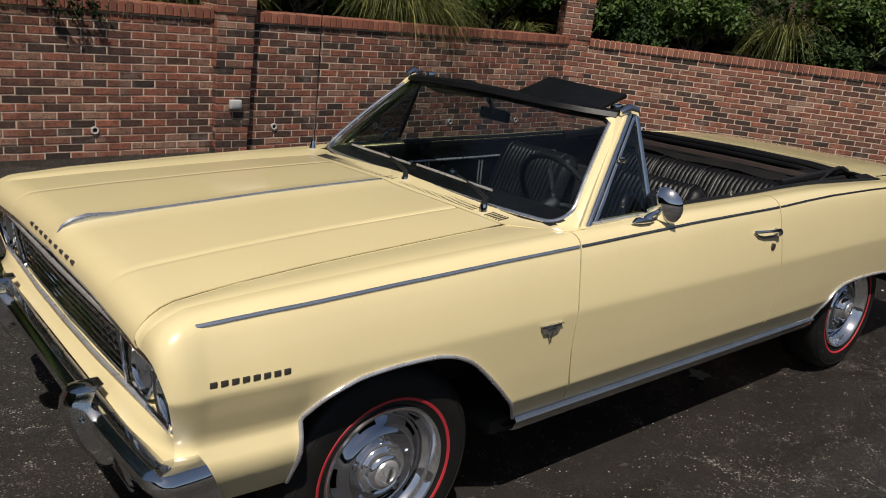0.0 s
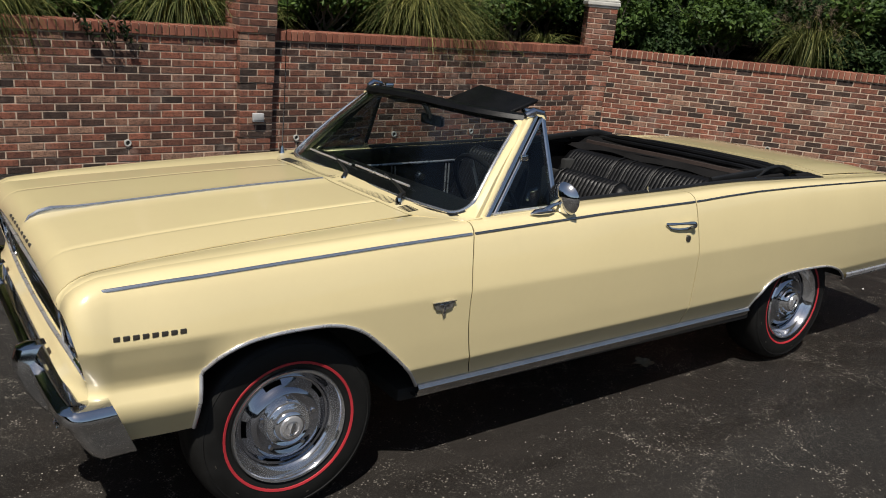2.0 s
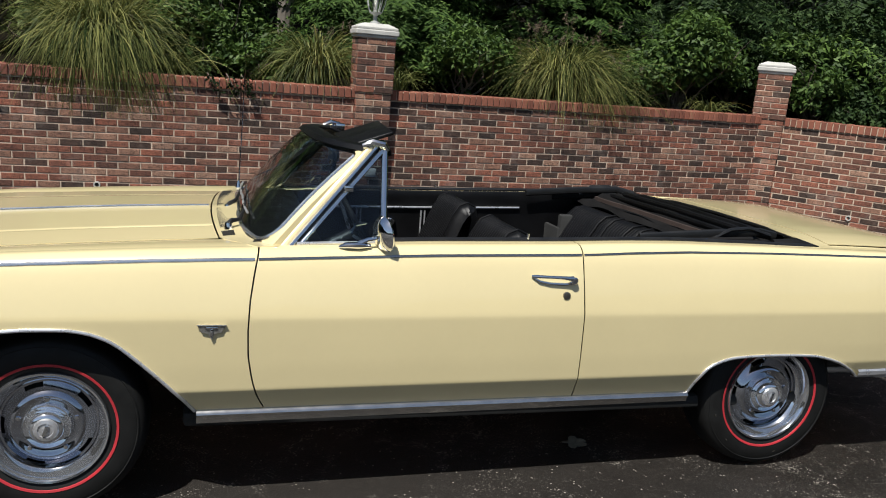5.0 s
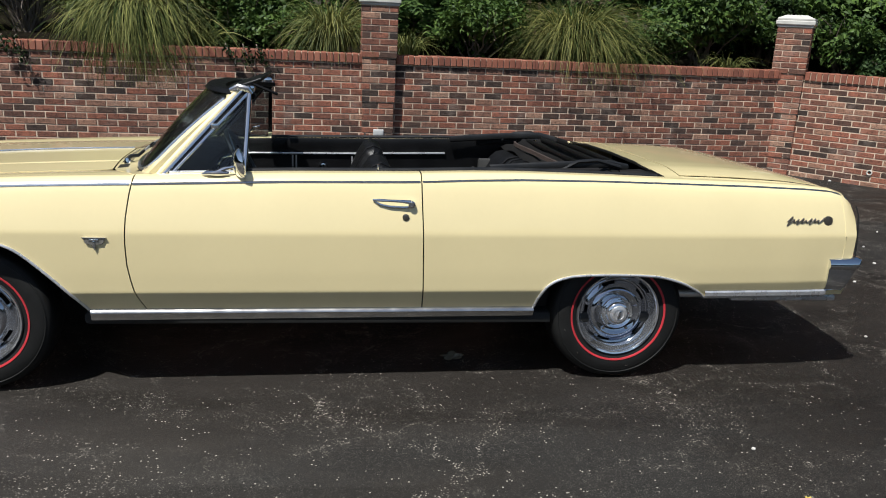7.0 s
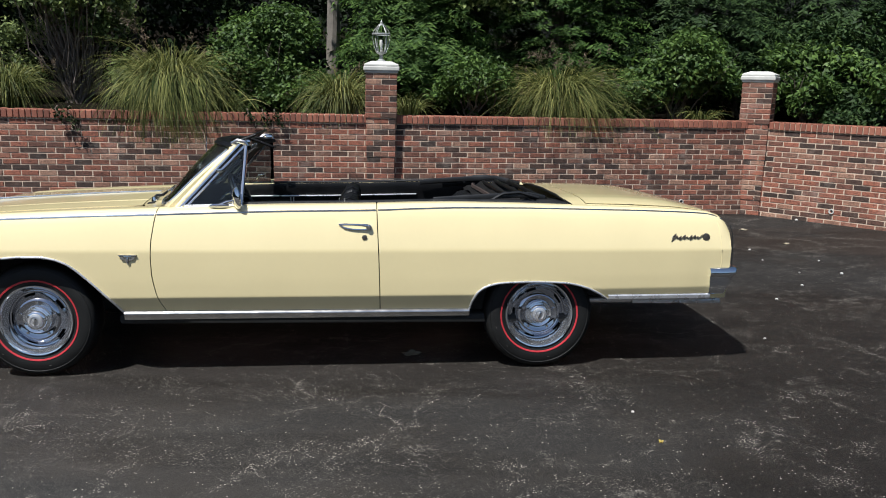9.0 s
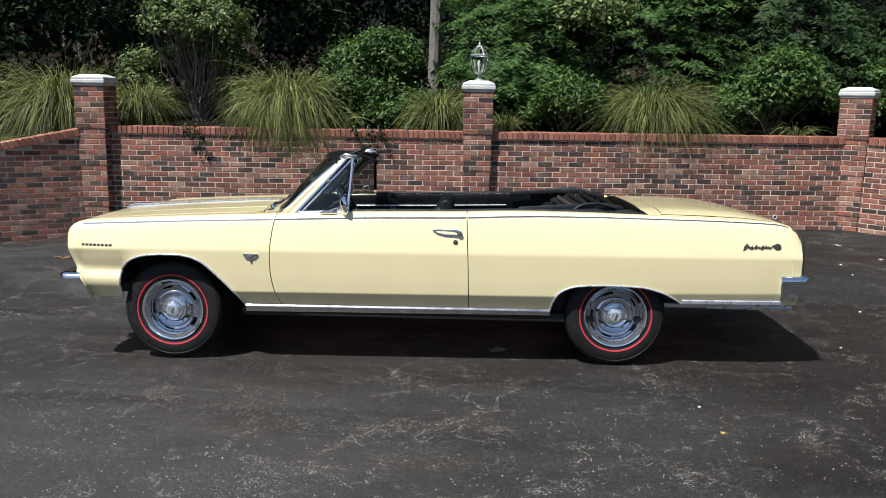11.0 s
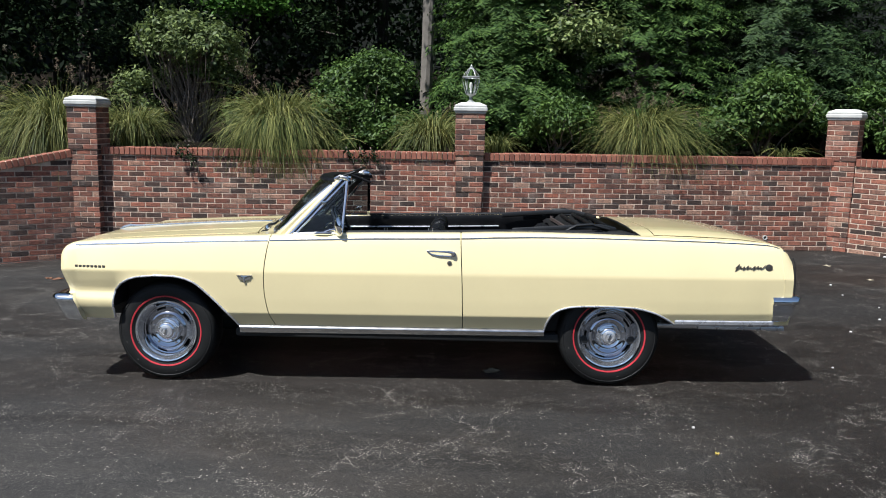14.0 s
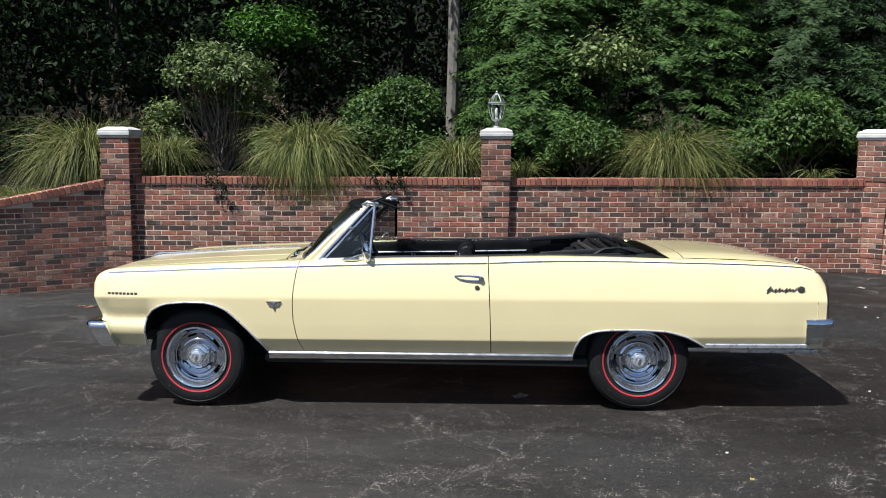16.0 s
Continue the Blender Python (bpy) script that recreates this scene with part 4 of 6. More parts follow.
# ---- front end ----


def front_end():
    # apron between grille and bumper
    bm = bmesh.new()
    rows = []
    for x, z in ((-0.58, 0.602), (-0.622, 0.600), (-0.636, 0.590), (-0.646, 0.575), (-0.660, 0.558), (-0.680, 0.533), (-0.698, 0.508), (-0.680, 0.47), (-0.655, 0.43), (-0.64, 0.39)):
        xe = -0.66 + 0.21 * (0.80 - z) - shelf(z) + 0.001
        ye = side_y(-0.66, z) - 0.021
        rows.append([(x + (xe - x) * abs(f) ** 7, f * ye, z) for f in [math.sin(math.pi / 2 * (-1 + i / 20)) for i in range(41)]])
    grid_mesh(bm, rows)
    bmesh.ops.recalc_face_normals(bm, faces=bm.faces)
    thicken([part("front_apron", bm, PAINT, car)])
    part("grille_backing", bm_box((-0.575, 0, 0.67), (0.02, 1.66, 0.17), 0.004), UNDER, car)
    frame_ = part("grille_rim", bm_tube([(-0.655, -0.70, 0.783), (-0.662, -0.3, 0.786), (-0.664, 0, 0.787), (-0.662, 0.3, 0.786), (-0.655, 0.70, 0.783)], 0.007, 8), SATIN, car, "bright upper grille rim")
    part("lower_rim", bm_tube([(-0.625, -0.83, 0.606), (-0.640, -0.3, 0.606), (-0.642, 0, 0.606), (-0.640, 0.3, 0.606), (-0.625, 0.83, 0.606)], 0.007, 8), SATIN, frame_)
    for i in range(7):
        z = 0.620 + 0.023 * i
        part("grille_bar", bm_tube([(-0.622 - 0.003 * i, -0.51, z), (-0.630 - 0.003 * i, 0, z), (-0.622 - 0.003 * i, 0.51, z)], 0.0042, 6), CHROME, frame_)
    for i in range(21):
        y = -0.50 + 0.05 * i
        part("grille_upright", bm_tube([(-0.618, y, 0.606), (-0.645, y, 0.783)], 0.0028, 6), CHROME, frame_)
    for side in (-1, 1):
        bez = bmesh.new()
        ring = [(-0.650, 0.525, 0.776), (-0.652, 0.66, 0.778), (-0.650, 0.78, 0.780), (-0.650, 0.822, 0.772), (-0.644, 0.838, 0.738), (-0.622, 0.822, 0.640), (-0.616, 0.795, 0.610), (-0.622, 0.66, 0.606), (-0.625, 0.525, 0.606)]
        tube(bez, [(x, side * y, z) for x, y, z in ring + ring[:1]], 0.008, 8)
        bz = part("headlamp_bezel", bez, CHROME, car, "chrome headlamp bezel")
        part("bezel_plate", bm_box((-0.592, side * 0.685, 0.692), (0.012, 0.33, 0.18), 0.004), SATIN, bz)
        for y in (0.595, 0.770):
            lamp = part("headlamp", lathe([(0.084, 0.0), (0.089, -0.012), (0.085, -0.024), (0.072, -0.022)], 32), CHROME, car, "round sealed-beam headlamp")
            lamp.matrix_local = pose(-0.606, side * y, 0.682, 0, 0, -90)
            part("lens", lathe([(0.072, -0.020), (0.055, -0.028), (0.030, -0.034), (0.0, -0.036)], 32), LENS, lamp, "clear glass lens")
            part("reflector", lathe([(0.072, -0.018), (0.05, 0.004), (0.02, 0.02), (0.0, 0.022)], 32), CHROME, lamp)


front_end()


def bumper_bar(x_mid, bow, y_side, r, back, outx, section, rake, end_rake):
    """A bumper swept across the car and round its corners; section holds (inward, height) pairs."""
    half = []
    for i in range(13):
        y = (y_side - r) * i / 12
        half.append((x_mid - outx * bow * (y / y_side) ** 4, y, outx, 0.0, 1.0))
    xe = half[-1][0]
    for i in range(1, 9):
        a = radians(90 * i / 8)
        half.append((xe - outx * r * (1 - math.cos(a)), y_side - r * (1 - math.sin(a)), outx * math.cos(a), math.sin(a), 1.0 + (end_rake - 1.0) * i / 16))
    xs = half[-1][0]
    for k in range(1, 5):
        half.append((xs - outx * back * k / 4, y_side - 0.004 * k / 4, 0.0, 1.0, 0.5 + end_rake * 0.5 + (end_rake - 0.5 - end_rake * 0.5) * k / 4))
    stations = [(x, -y, nx, -ny, w) for x, y, nx, ny, w in half[:0:-1]] + half
    top, bot = section[0][1], section[-1][1]
    bm = bmesh.new()
    rows = [[(x - nx * inw - outx * rake * w * ((top - z) / (top - bot)), y - ny * inw, z) for inw, z in section] for x, y, nx, ny, w in stations]
    vr = grid_mesh(bm, rows)
    bm.faces.new(vr[0])
    bm.faces.new(vr[-1][::-1])
    bmesh.ops.recalc_face_normals(bm, faces=bm.faces)
    return bm


def front_bumper():
    b = part("front_bumper", bumper_bar(-0.748, 0.022, 0.938, 0.06, 0.095, -1, [(0.08, 0.552), (0.050, 0.555), (0.028, 0.551), (0.012, 0.543), (0.004, 0.531), (0.0, 0.517), (0.003, 0.505), (0.009, 0.496), (0.010, 0.47), (0.013, 0.43), (0.020, 0.398), (0.032, 0.383), (0.07, 0.378)], 0.085, 0.8), CHROME, car, "heavy chrome front bumper")
    for s in (-1, 1):
        gm = bmesh.new()
        rows = []
        for z, x0, w in ((0.600, -0.735, 0.026), (0.592, -0.757, 0.036), (0.565, -0.772, 0.044), (0.525, -0.776, 0.048), (0.46, -0.752, 0.046), (0.40, -0.718, 0.040), (0.365, -0.69, 0.030)):
            rows.append([(x0 + 0.06, s * 0.475 - w, z), (x0 + 0.012, s * 0.475 - w, z), (x0, s * 0.475 - w * 0.55, z), (x0 - 0.004, s * 0.475, z), (x0, s * 0.475 + w * 0.55, z), (x0 + 0.012, s * 0.475 + w, z), (x0 + 0.06, s * 0.475 + w, z)])
        vr = grid_mesh(gm, rows)
        gm.faces.new(vr[0])
        gm.faces.new(vr[-1][::-1])
        bmesh.ops.recalc_face_normals(gm, faces=gm.faces)
        part("bumper_guard", gm, CHROME, b, "chrome bumper guard")
        part("turn_lamp", bm_box((-0.700, s * 0.72, 0.462), (0.012, 0.13, 0.035), 0.006), LENS, b)


front_bumper()


def rear_bumper():
    b = part("rear_bumper", bumper_bar(4.165, 0.03, 0.916, 0.045, 0.155, 1, [(0.09, 0.632), (0.05, 0.634), (0.026, 0.631), (0.009, 0.621), (0.001, 0.606), (0.001, 0.592), (0.008, 0.581), (0.014, 0.574), (0.017, 0.55), (0.021, 0.51), (0.031, 0.483), (0.044, 0.464), (0.08, 0.456)], 0.120, -0.10), CHROME, car, "heavy chrome rear bumper")
    for s in (-1, 1):
        t = part("tail_lamp", bm_box((4.045, s * 0.70, 0.745), (0.05, 0.20, 0.13), 0.012), CHROME, car, "chrome-rimmed tail lamp")
        part("red_lens", bm_box((4.062, s * 0.70, 0.745), (0.03, 0.165, 0.095), 0.01), REDLENS, t, "red lens")
    both("quarter_end_moulding", lambda: bm_tube([(4.068, -0.848, 0.880), (4.078, -0.862, 0.84), (4.082, -0.872, 0.76), (4.082, -0.880, 0.66), (4.080, -0.882, 0.62)], 0.004, 8), BLACKMETAL, car)
    both("quarter_end_groove", lambda: bm_tube([(x, -side_y(x, z) + 0.0005, z) for x, z in ((3.978, 0.925), (3.990, 0.89), (4.001, 0.82), (4.009, 0.74), (4.013, 0.68), (4.014, 0.63))], 0.0032, 6), PAINT, car)
    both("tail_pipe", lambda: bm_tube([(3.2, -0.60, 0.37), (3.7, -0.66, 0.385), (4.05, -0.68, 0.39)], 0.026, 12), SATIN, car, "exhaust tail pipe")
    both("rear_valance", lambda: bm_box((3.78, -0.80, 0.405), (0.56, 0.03, 0.03), 0.008), SATIN, car)


rear_bumper()

# ---- windscreen, vent windows ----


def screen(u, v, off=0.0):
    """A point of the windscreen: u across (-1 to 1), v up."""
    b = Vector((0.650 + 0.115 * u ** 4, 0.795 * u, 0.975 - 0.016 * u * u))
    t = Vector((0.950 + 0.185 * u ** 4, 0.625 * u, 1.330 - 0.025 * u * u))
    n = Vector((-0.75, 0.25 * u ** 3, 0.66)).normalized()
    return b.lerp(t, v) + n * (0.012 * math.sin(math.pi * v) + off)


def outline(hw, lo, hi, r, n=8):
    """A rounded window outline in screen coordinates."""
    pts = []
    for cx, cy, a0, rx, ry in ((hw - r, lo + r * 1.7, -90, r, r * 1.7), (hw - r * 0.6, hi - r * 0.8, 0, r * 0.6, r * 0.8), (-hw + r * 0.6, hi - r * 0.8, 90, r * 0.6, r * 0.8), (-hw + r, lo + r * 1.7, 180, r, r * 1.7)):
        for i in range(n + 1):
            a = radians(a0 + 90 * i / n)
            pts.append((cx + rx * math.cos(a), cy + ry * math.sin(a)))
    return pts


def dense(pts, step=0.12):
    out = []
    for a, b in zip(pts, pts[1:] + pts[:1]):
        k = max(1, int(math.hypot(b[0] - a[0], b[1] - a[1]) / step))
        out += [(a[0] + (b[0] - a[0]) * i / k, a[1] + (b[1] - a[1]) * i / k) for i in range(k)]
    return out


def build_screen():
    inner = dense(outline(0.962, -0.015, 0.955, 0.10))
    bm = bmesh.new()
    outer = []
    for u, v in inner:
        outer.append((u * 1.09, (v - 0.5) * 1.14 + 0.5))
    rows = [[screen(u, v, 0.006) for u, v in inner], [screen(u * 1.02, (v - 0.5) * 1.03 + 0.5, 0.014) for u, v in inner],
            [screen(*(max(-1.0, min(1.0, u * 1.07)), max(-0.05, min(1.0, (v - 0.5) * 1.12 + 0.5))), 0.010) for u, v in inner],
            [screen(*(max(-1.0, min(1.0, u * 1.07)), max(-0.05, min(1.0, (v - 0.5) * 1.12 + 0.5))), -0.012) for u, v in inner]]
    grid_mesh(bm, rows, True)
    bmesh.ops.recalc_face_normals(bm, faces=bm.faces)
    fr = part("windscreen_frame", bm, PAINT, car, "cream windscreen frame with black rails")
    fr.data.materials.append(BLACKMETAL)
    for p in fr.data.polygons:      # cream on the pillars, black along the top and bottom rails
        half = 0.795 + (0.625 - 0.795) * min(1, max(0, (p.center.z - 0.96) / 0.35))
        p.material_index = 0 if abs(p.center.y) > 0.95 * half else 1
    bm = bmesh.new()
    grid_mesh(bm, [[screen(u, v, 0.004) for u, v in inner], [screen(u * 0.985, (v - 0.5) * 0.985 + 0.5, -0.020) for u, v in inner], [screen(u * 1.03, (v - 0.5) * 1.06 + 0.5, -0.032) for u, v in inner],
                   [screen(max(-1.0, min(1.0, u * 1.065)), max(-0.05, min(1.0, (v - 0.5) * 1.12 + 0.5)), -0.0125) for u, v in inner]], True)
    bmesh.ops.recalc_face_normals(bm, faces=bm.faces)
    part("inner_moulding", bm, BLACKMETAL, fr, "black inner windscreen moulding")
    first = max(range(len(inner)), key=lambda i: inner[i][1])
    turned = inner[first:] + inner[:first]
    low_edge = [screen(u, v, 0.010) for u, v in turned if v < 0.90]
    part("screen_gasket", bm_tube(low_edge, 0.008, 8), MOULDING, fr, "bright moulding round the glass")
    bm = bmesh.new()
    grid_mesh(bm, [[screen(-0.955 + 1.91 * i / 24, -0.01 + 0.96 * j / 8, 0.0) for i in range(25)] for j in range(9)])
    g = part("windscreen", bm, GLASS, fr, "clear windscreen glass")
    mod = g.modifiers.new("thickness", "SOLIDIFY")
    mod.thickness = 0.005
    g.visible_shadow = False
    # black header along the top
    bm = bmesh.new()
    rows = []
    for j in range(25):
        u = -1.0 + 2 * j / 24
        a = screen(u, 0.946, 0.017)
        rows.append([a, a + Vector((0.016, 0, 0.017)), a + Vector((0.050, 0, 0.023)), a + Vector((0.098, 0, 0.010)), a + Vector((0.101, 0, -0.012)), a + Vector((0.05, 0, -0.024))])
    grid_mesh(bm, rows, False)
    bmesh.ops.recalc_face_normals(bm, faces=bm.faces)
    hd = part("header", bm, VINYL, car, "black padded windscreen header")
    thicken([hd], 0.006)
    for s in (-1, 1):
        m = Matrix.Translation((1.065, s * 0.34, 1.314)) @ pose(0, 0, 0, -3 * s, -20 if s < 0 else 21, 3 * s)
        bm = bm_box((0.075, 0, 0.006), (0.205, 0.42, 0.016), 0.007, m, 3)
        part("sun_visor", bm, VINYL, car, "black vinyl sun visor tipped up")
        both_latch = bm_box((1.165, s * 0.56, 1.325), (0.05, 0.03, 0.03), 0.008)
        part("header_latch", both_latch, CHROME, hd)
    # inside mirror
    mir = part("inside_mirror", bm_box((1.06, -0.02, 1.222), (0.022, 0.17, 0.050), 0.010, None, 3), BLACKMETAL, car, "black interior mirror on a chrome stem")
    part("stem", bm_tube([(1.0, -0.02, 1.315), (1.03, -0.02, 1.27), (1.055, -0.02, 1.23)], n=10, radii=[0.016, 0.011, 0.009]), CHROME, mir)
    part("mirror_glass", bm_box((1.073, -0.02, 1.222), (0.004, 0.155, 0.040), 0.0), CHROME, mir)


build_screen()


def blade_bar(b0, b1, t0, t1, s, out=0.0, depth=0.022, crown=0.004):
    """A flat bar between a lower and an upper span, slightly crowned, standing on the pillar."""
    bm = bmesh.new()
    rows = []
    for k in range(9):
        f = k / 8
        p, q = Vector(b0).lerp(Vector(t0), f), Vector(b1).lerp(Vector(t1), f)
        row = [p + Vector((0, -depth, 0))]
        for g, c in ((0, 0.0), (0.2, 0.8), (0.5, 1.0), (0.8, 0.8), (1, 0.0)):
            row.append(p.lerp(q, g) + Vector((0, out + crown * c, 0.0)))
        row.append(q + Vector((0, -depth, 0)))
        rows.append([Vector((v.x, s * v.y, v.z)) for v in row])
    vr = grid_mesh(bm, rows, True)
    bm.faces.new(vr[0])
    bm.faces.new(vr[-1][::-1])
    bmesh.ops.recalc_face_normals(bm, faces=bm.faces)
    return bm


def build_vents():
    zb, zt, yb, yt = 0.955, 1.322, 0.788, 0.645
    lo, hi = (lambda x, z=zb: (x, yb, z)), (lambda x, z=zt: (x, yt, z))
    for s in (-1, 1):
        part("pillar_skin", blade_bar(lo(0.770, 0.951), lo(0.803), hi(1.106, 1.318), hi(1.132), s, 0.0, 0.03), PAINT, car, "cream windscreen pillar")
        part("pillar_moulding", blade_bar(lo(0.803), lo(0.826), hi(1.132), hi(1.150), s, 0.004, 0.03, 0.006), CHROME, car, "chrome windscreen pillar moulding")
        fr = part("vent_frame", blade_bar(lo(0.835), lo(0.855), hi(1.157, 1.312), hi(1.175, 1.306), s, 0.003, 0.016, 0.005), CHROME, car, "bright vent window frame")
        part("vent_seal", blade_bar(lo(0.824), lo(0.838), hi(1.148), hi(1.159), s, -0.003, 0.02, 0.001), BLACKMETAL, fr)
        part("vent_post", blade_bar(lo(1.147, 0.972), lo(1.170, 0.974), hi(1.163, 1.314), hi(1.184, 1.312), s, 0.004, 0.016, 0.006), CHROME, fr)
        part("vent_sill", bm_tube([(0.84, s * yb, 0.966), (1.0, s * yb, 0.972), (1.16, s * yb, 0.976)], 0.006, 8), SATIN, fr)
        part("vent_corner", bm_tube([(1.088, s * 0.640, 1.318), (1.125, s * 0.645, 1.334), (1.168, s * 0.648, 1.326), (1.184, s * 0.648, 1.306)], n=10, radii=[0.012, 0.018, 0.016, 0.010]), CHROME, fr)
        bm = bmesh.new()
        bm.faces.new([bm.verts.new((x, s * (y - 0.006), z)) for x, y, z in (lo(0.845, 0.962), lo(1.155, 0.974), hi(1.172, 1.306))])
        g = part("vent_glass", bm, VENTGLASS, fr, "tinted vent glass")
        mod = g.modifiers.new("thickness", "SOLIDIFY")
        mod.thickness = 0.004
        g.visible_shadow = False
        part("vent_latch", bm_tube([(1.04, s * 0.75, 1.0), (1.06, s * 0.735, 1.03), (1.10, s * 0.735, 1.04)], 0.007, 8), CHROME, fr)
        part("vent_pivot", bm_box((1.030, s * 0.722, 1.165), (0.034, 0.014, 0.022), 0.004), CHROME, fr)


build_vents()

# wipers
for y0, dy in ((-0.50, 0.42), (-0.04, 0.44)):
    on = lambda y, v: screen(y / 0.77, v, 0.022)
    w = part("wiper", bm_tube([(0.600, y0, 0.978), (0.612, y0 + 0.012, 0.992), on(y0 + 0.05, 0.03).lerp(Vector((0.612, y0 + 0.012, 0.992)), 0.3), on(y0 + dy * 0.36, 0.09), on(y0 + dy * 0.55, 0.125)], n=8, radii=[0.012, 0.010, 0.008, 0.0055, 0.004]), BLACKMETAL, car, "dark wiper arm and blade")
    part("pivot", lathe([(0.0, 0.02), (0.012, 0.018), (0.016, 0.0), (0.016, -0.02)], 16, "z"), CHROME, w).location = (0.600, y0, 0.968)
    part("blade", bm_tube([on(y0 + 0.05 + dy * k / 4, 0.095 + 0.012 * k / 4) for k in range(5)], 0.005, 6), SATIN, w, "grey metal wiper blade")
# cowl louvres in one long row, left out round the wiper pivots
for i in range(92):
    y = -0.60 + 0.013 * i
    if min(abs(y + 0.50), abs(y + 0.04)) < 0.024:
        continue
    o = part("cowl_slot", bm_box((0, 0, 0), (0.046, 0.0022, 0.003)), UNDER, car)
    o.matrix_local = pose(0.606 - 0.030 * (1 - (y / 0.63) ** 2), y, hood_z(0.56, y) + 0.0095, 0, -7, 0)

# aerial
aer = part("aerial", bm_tube([(0.66, 0.76, 0.945), (0.672, 0.762, 1.25), (0.685, 0.765, 1.80)], n=6, radii=[0.004, 0.003, 0.0018]), CHROME, car, "thin chrome radio aerial")
part("aerial_base", lathe([(0.0, 0.05), (0.010, 0.045), (0.014, 0.02), (0.022, 0.0), (0.022, -0.01)], 16, "z"), CHROME, aer).location = (0.66, 0.76, 0.945)


def door_mirror():
    root = part("door_mirror", bm_tube([(0.985, -0.842, 0.968), (1.01, -0.845, 0.974), (1.06, -0.846, 0.976), (1.10, -0.844, 0.974)], n=10, radii=[0.003, 0.012, 0.014, 0.008], flat=1.3), CHROME, car, "round chrome door mirror")
    part("mirror_stem", bm_tube([(1.05, -0.846, 0.978), (1.09, -0.850, 0.998), (1.142, -0.846, 1.006)], n=8, radii=[0.011, 0.008, 0.007]), CHROME, root)
    turn = pose(1.150, -0.845, 1.018, 8, 0, -74)
    part("mirror_head", lathe([(0.0, -0.038), (0.024, -0.035), (0.046, -0.026), (0.062, -0.013), (0.070, 0.000), (0.065, 0.007)], 32), CHROME, root).matrix_local = turn
    part("mirror_face", lathe([(0.066, 0.006), (0.0, 0.007)], 32), CHROME, root).matrix_local = turn


door_mirror()


# lamps and bezels set back behind the fender's edge
for ob in list(scene.objects):
    if ob.name.split(".")[0] in ("headlamp_bezel", "headlamp"):
        ob.location.x += 0.005 if ob.name.startswith("headlamp_bezel") else 0.016

# the fender tips stand forward and out over the headlamps
TIPPED = ("hood", "fender_top", "front_fender", "front_apron", "headlamp_bezel", "bezel_plate")


def tip(x, y):
    f = min(1.0, max(0.0, (-0.55 - x) / 0.10))
    g = min(1.0, max(0.0, (abs(y) - 0.30) / 0.50))
    k = f * f * (3 - 2 * f) * g * g * (3 - 2 * g)
    return Vector((-0.014 * k, math.copysign(0.036 * k, y), 0.0))


for ob in list(scene.objects):
    name = ob.name.split(".")[0]
    if name in TIPPED:
        for v in ob.data.vertices:
            v.co += tip(v.co.x, v.co.y)
    elif name == "headlamp":
        ob.location += tip(-0.62, ob.location.y)

# ---- cockpit ----


def liner():
    bm = bmesh.new()
    rows = []
    for x in [0.72 + 0.06 * i for i in range(40)]:
        if x > 3.08:
            break
        y = 0.728 + 0.03 * min(1, max(0, (x - 2.4) / 0.5))
        z = curve(x, CROWN)
        rows.append([(x, -y - 0.004, z - 0.006), (x, -y + 0.006, z - 0.012), (x, -y + 0.012, z - 0.04), (x, -y + 0.004, z - 0.07), (x, -y + 0.010, 0.72), (x, -y + 0.002, 0.45), (x, -y, 0.34)])
    grid_mesh(bm, rows)
    return bm


lin = both("side_lining", liner, VINYL, car, "black vinyl inner door and quarter trim")
for s, b in zip((-1, 1), lin):
    part("window_seal", bm_tube([(x, s * (0.742 + 0.03 * min(1, max(0, (x - 2.4) / 0.5))), curve(x, CROWN) + 0.001) for x in [1.17 + 0.1 * i for i in range(20)]], 0.011, 8, 0.9), BLACKMETAL, b, "black window seal")
    y = s * 0.712
    part("trim_rail", bm_tube([(0.95, y, 0.872), (1.6, y, 0.884), (2.26, y, 0.902)], 0.0065, 8), SATIN, b, "bright trim rail")
    for x in (1.30, 1.67):
        for d in (0, 0.022):
            part("trim_upright", bm_tube([(x + d, y, 0.50), (x + d, y, 0.868)], 0.005, 6), SATIN, b)
    part("crank_boss", lathe([(0.0, -0.030), (0.022, -0.026), (0.030, -0.008), (0.034, 0.0)], 20), CHROME, b).location = (1.49, y + (0.0 if s > 0 else 0), 0.80)
    part("lock_knob", bm_tube([(1.75, s * 0.745, 0.985), (1.75, s * 0.745, 1.015)], 0.006, 8), CHROME, b)

part("carpet", bm_box((1.95, 0, 0.36), (2.4, 1.44, 0.05), 0.02), VINYL, car)
# dashboard
bm = bmesh.new()
prof = [(0.66, 0.955), (0.78, 0.968), (0.88, 0.966), (0.945, 0.950), (0.962, 0.925), (0.945, 0.90), (0.93, 0.84), (0.94, 0.78), (0.90, 0.74), (0.70, 0.74)]
grid_mesh(bm, [[(x, y, z) for x, z in prof] for y in (-0.735, -0.70, -0.4, 0, 0.4, 0.70, 0.735)])
bmesh.ops.recalc_face_normals(bm, faces=bm.faces)
dash = part("dashboard", bm, VINYL, car, "black padded dashboard")
part("dash_trim", bm_box((0.938, 0, 0.86), (0.012, 1.40, 0.05), 0.004), SATIN, dash)
wheel_m = Matrix.Translation((1.13, -0.37, 0.935)) @ pose(0, 0, 0, 0, 62, 0)
bm = bmesh.new()
tube(bm, [wheel_m @ Vector((0.20 * math.cos(2 * math.pi * k / 40), 0.20 * math.sin(2 * math.pi * k / 40), 0)) for k in range(41)], 0.012, 8, caps=False)
st = part("steering_wheel", bm, BLACKMETAL, car, "thin-rimmed black steering wheel")
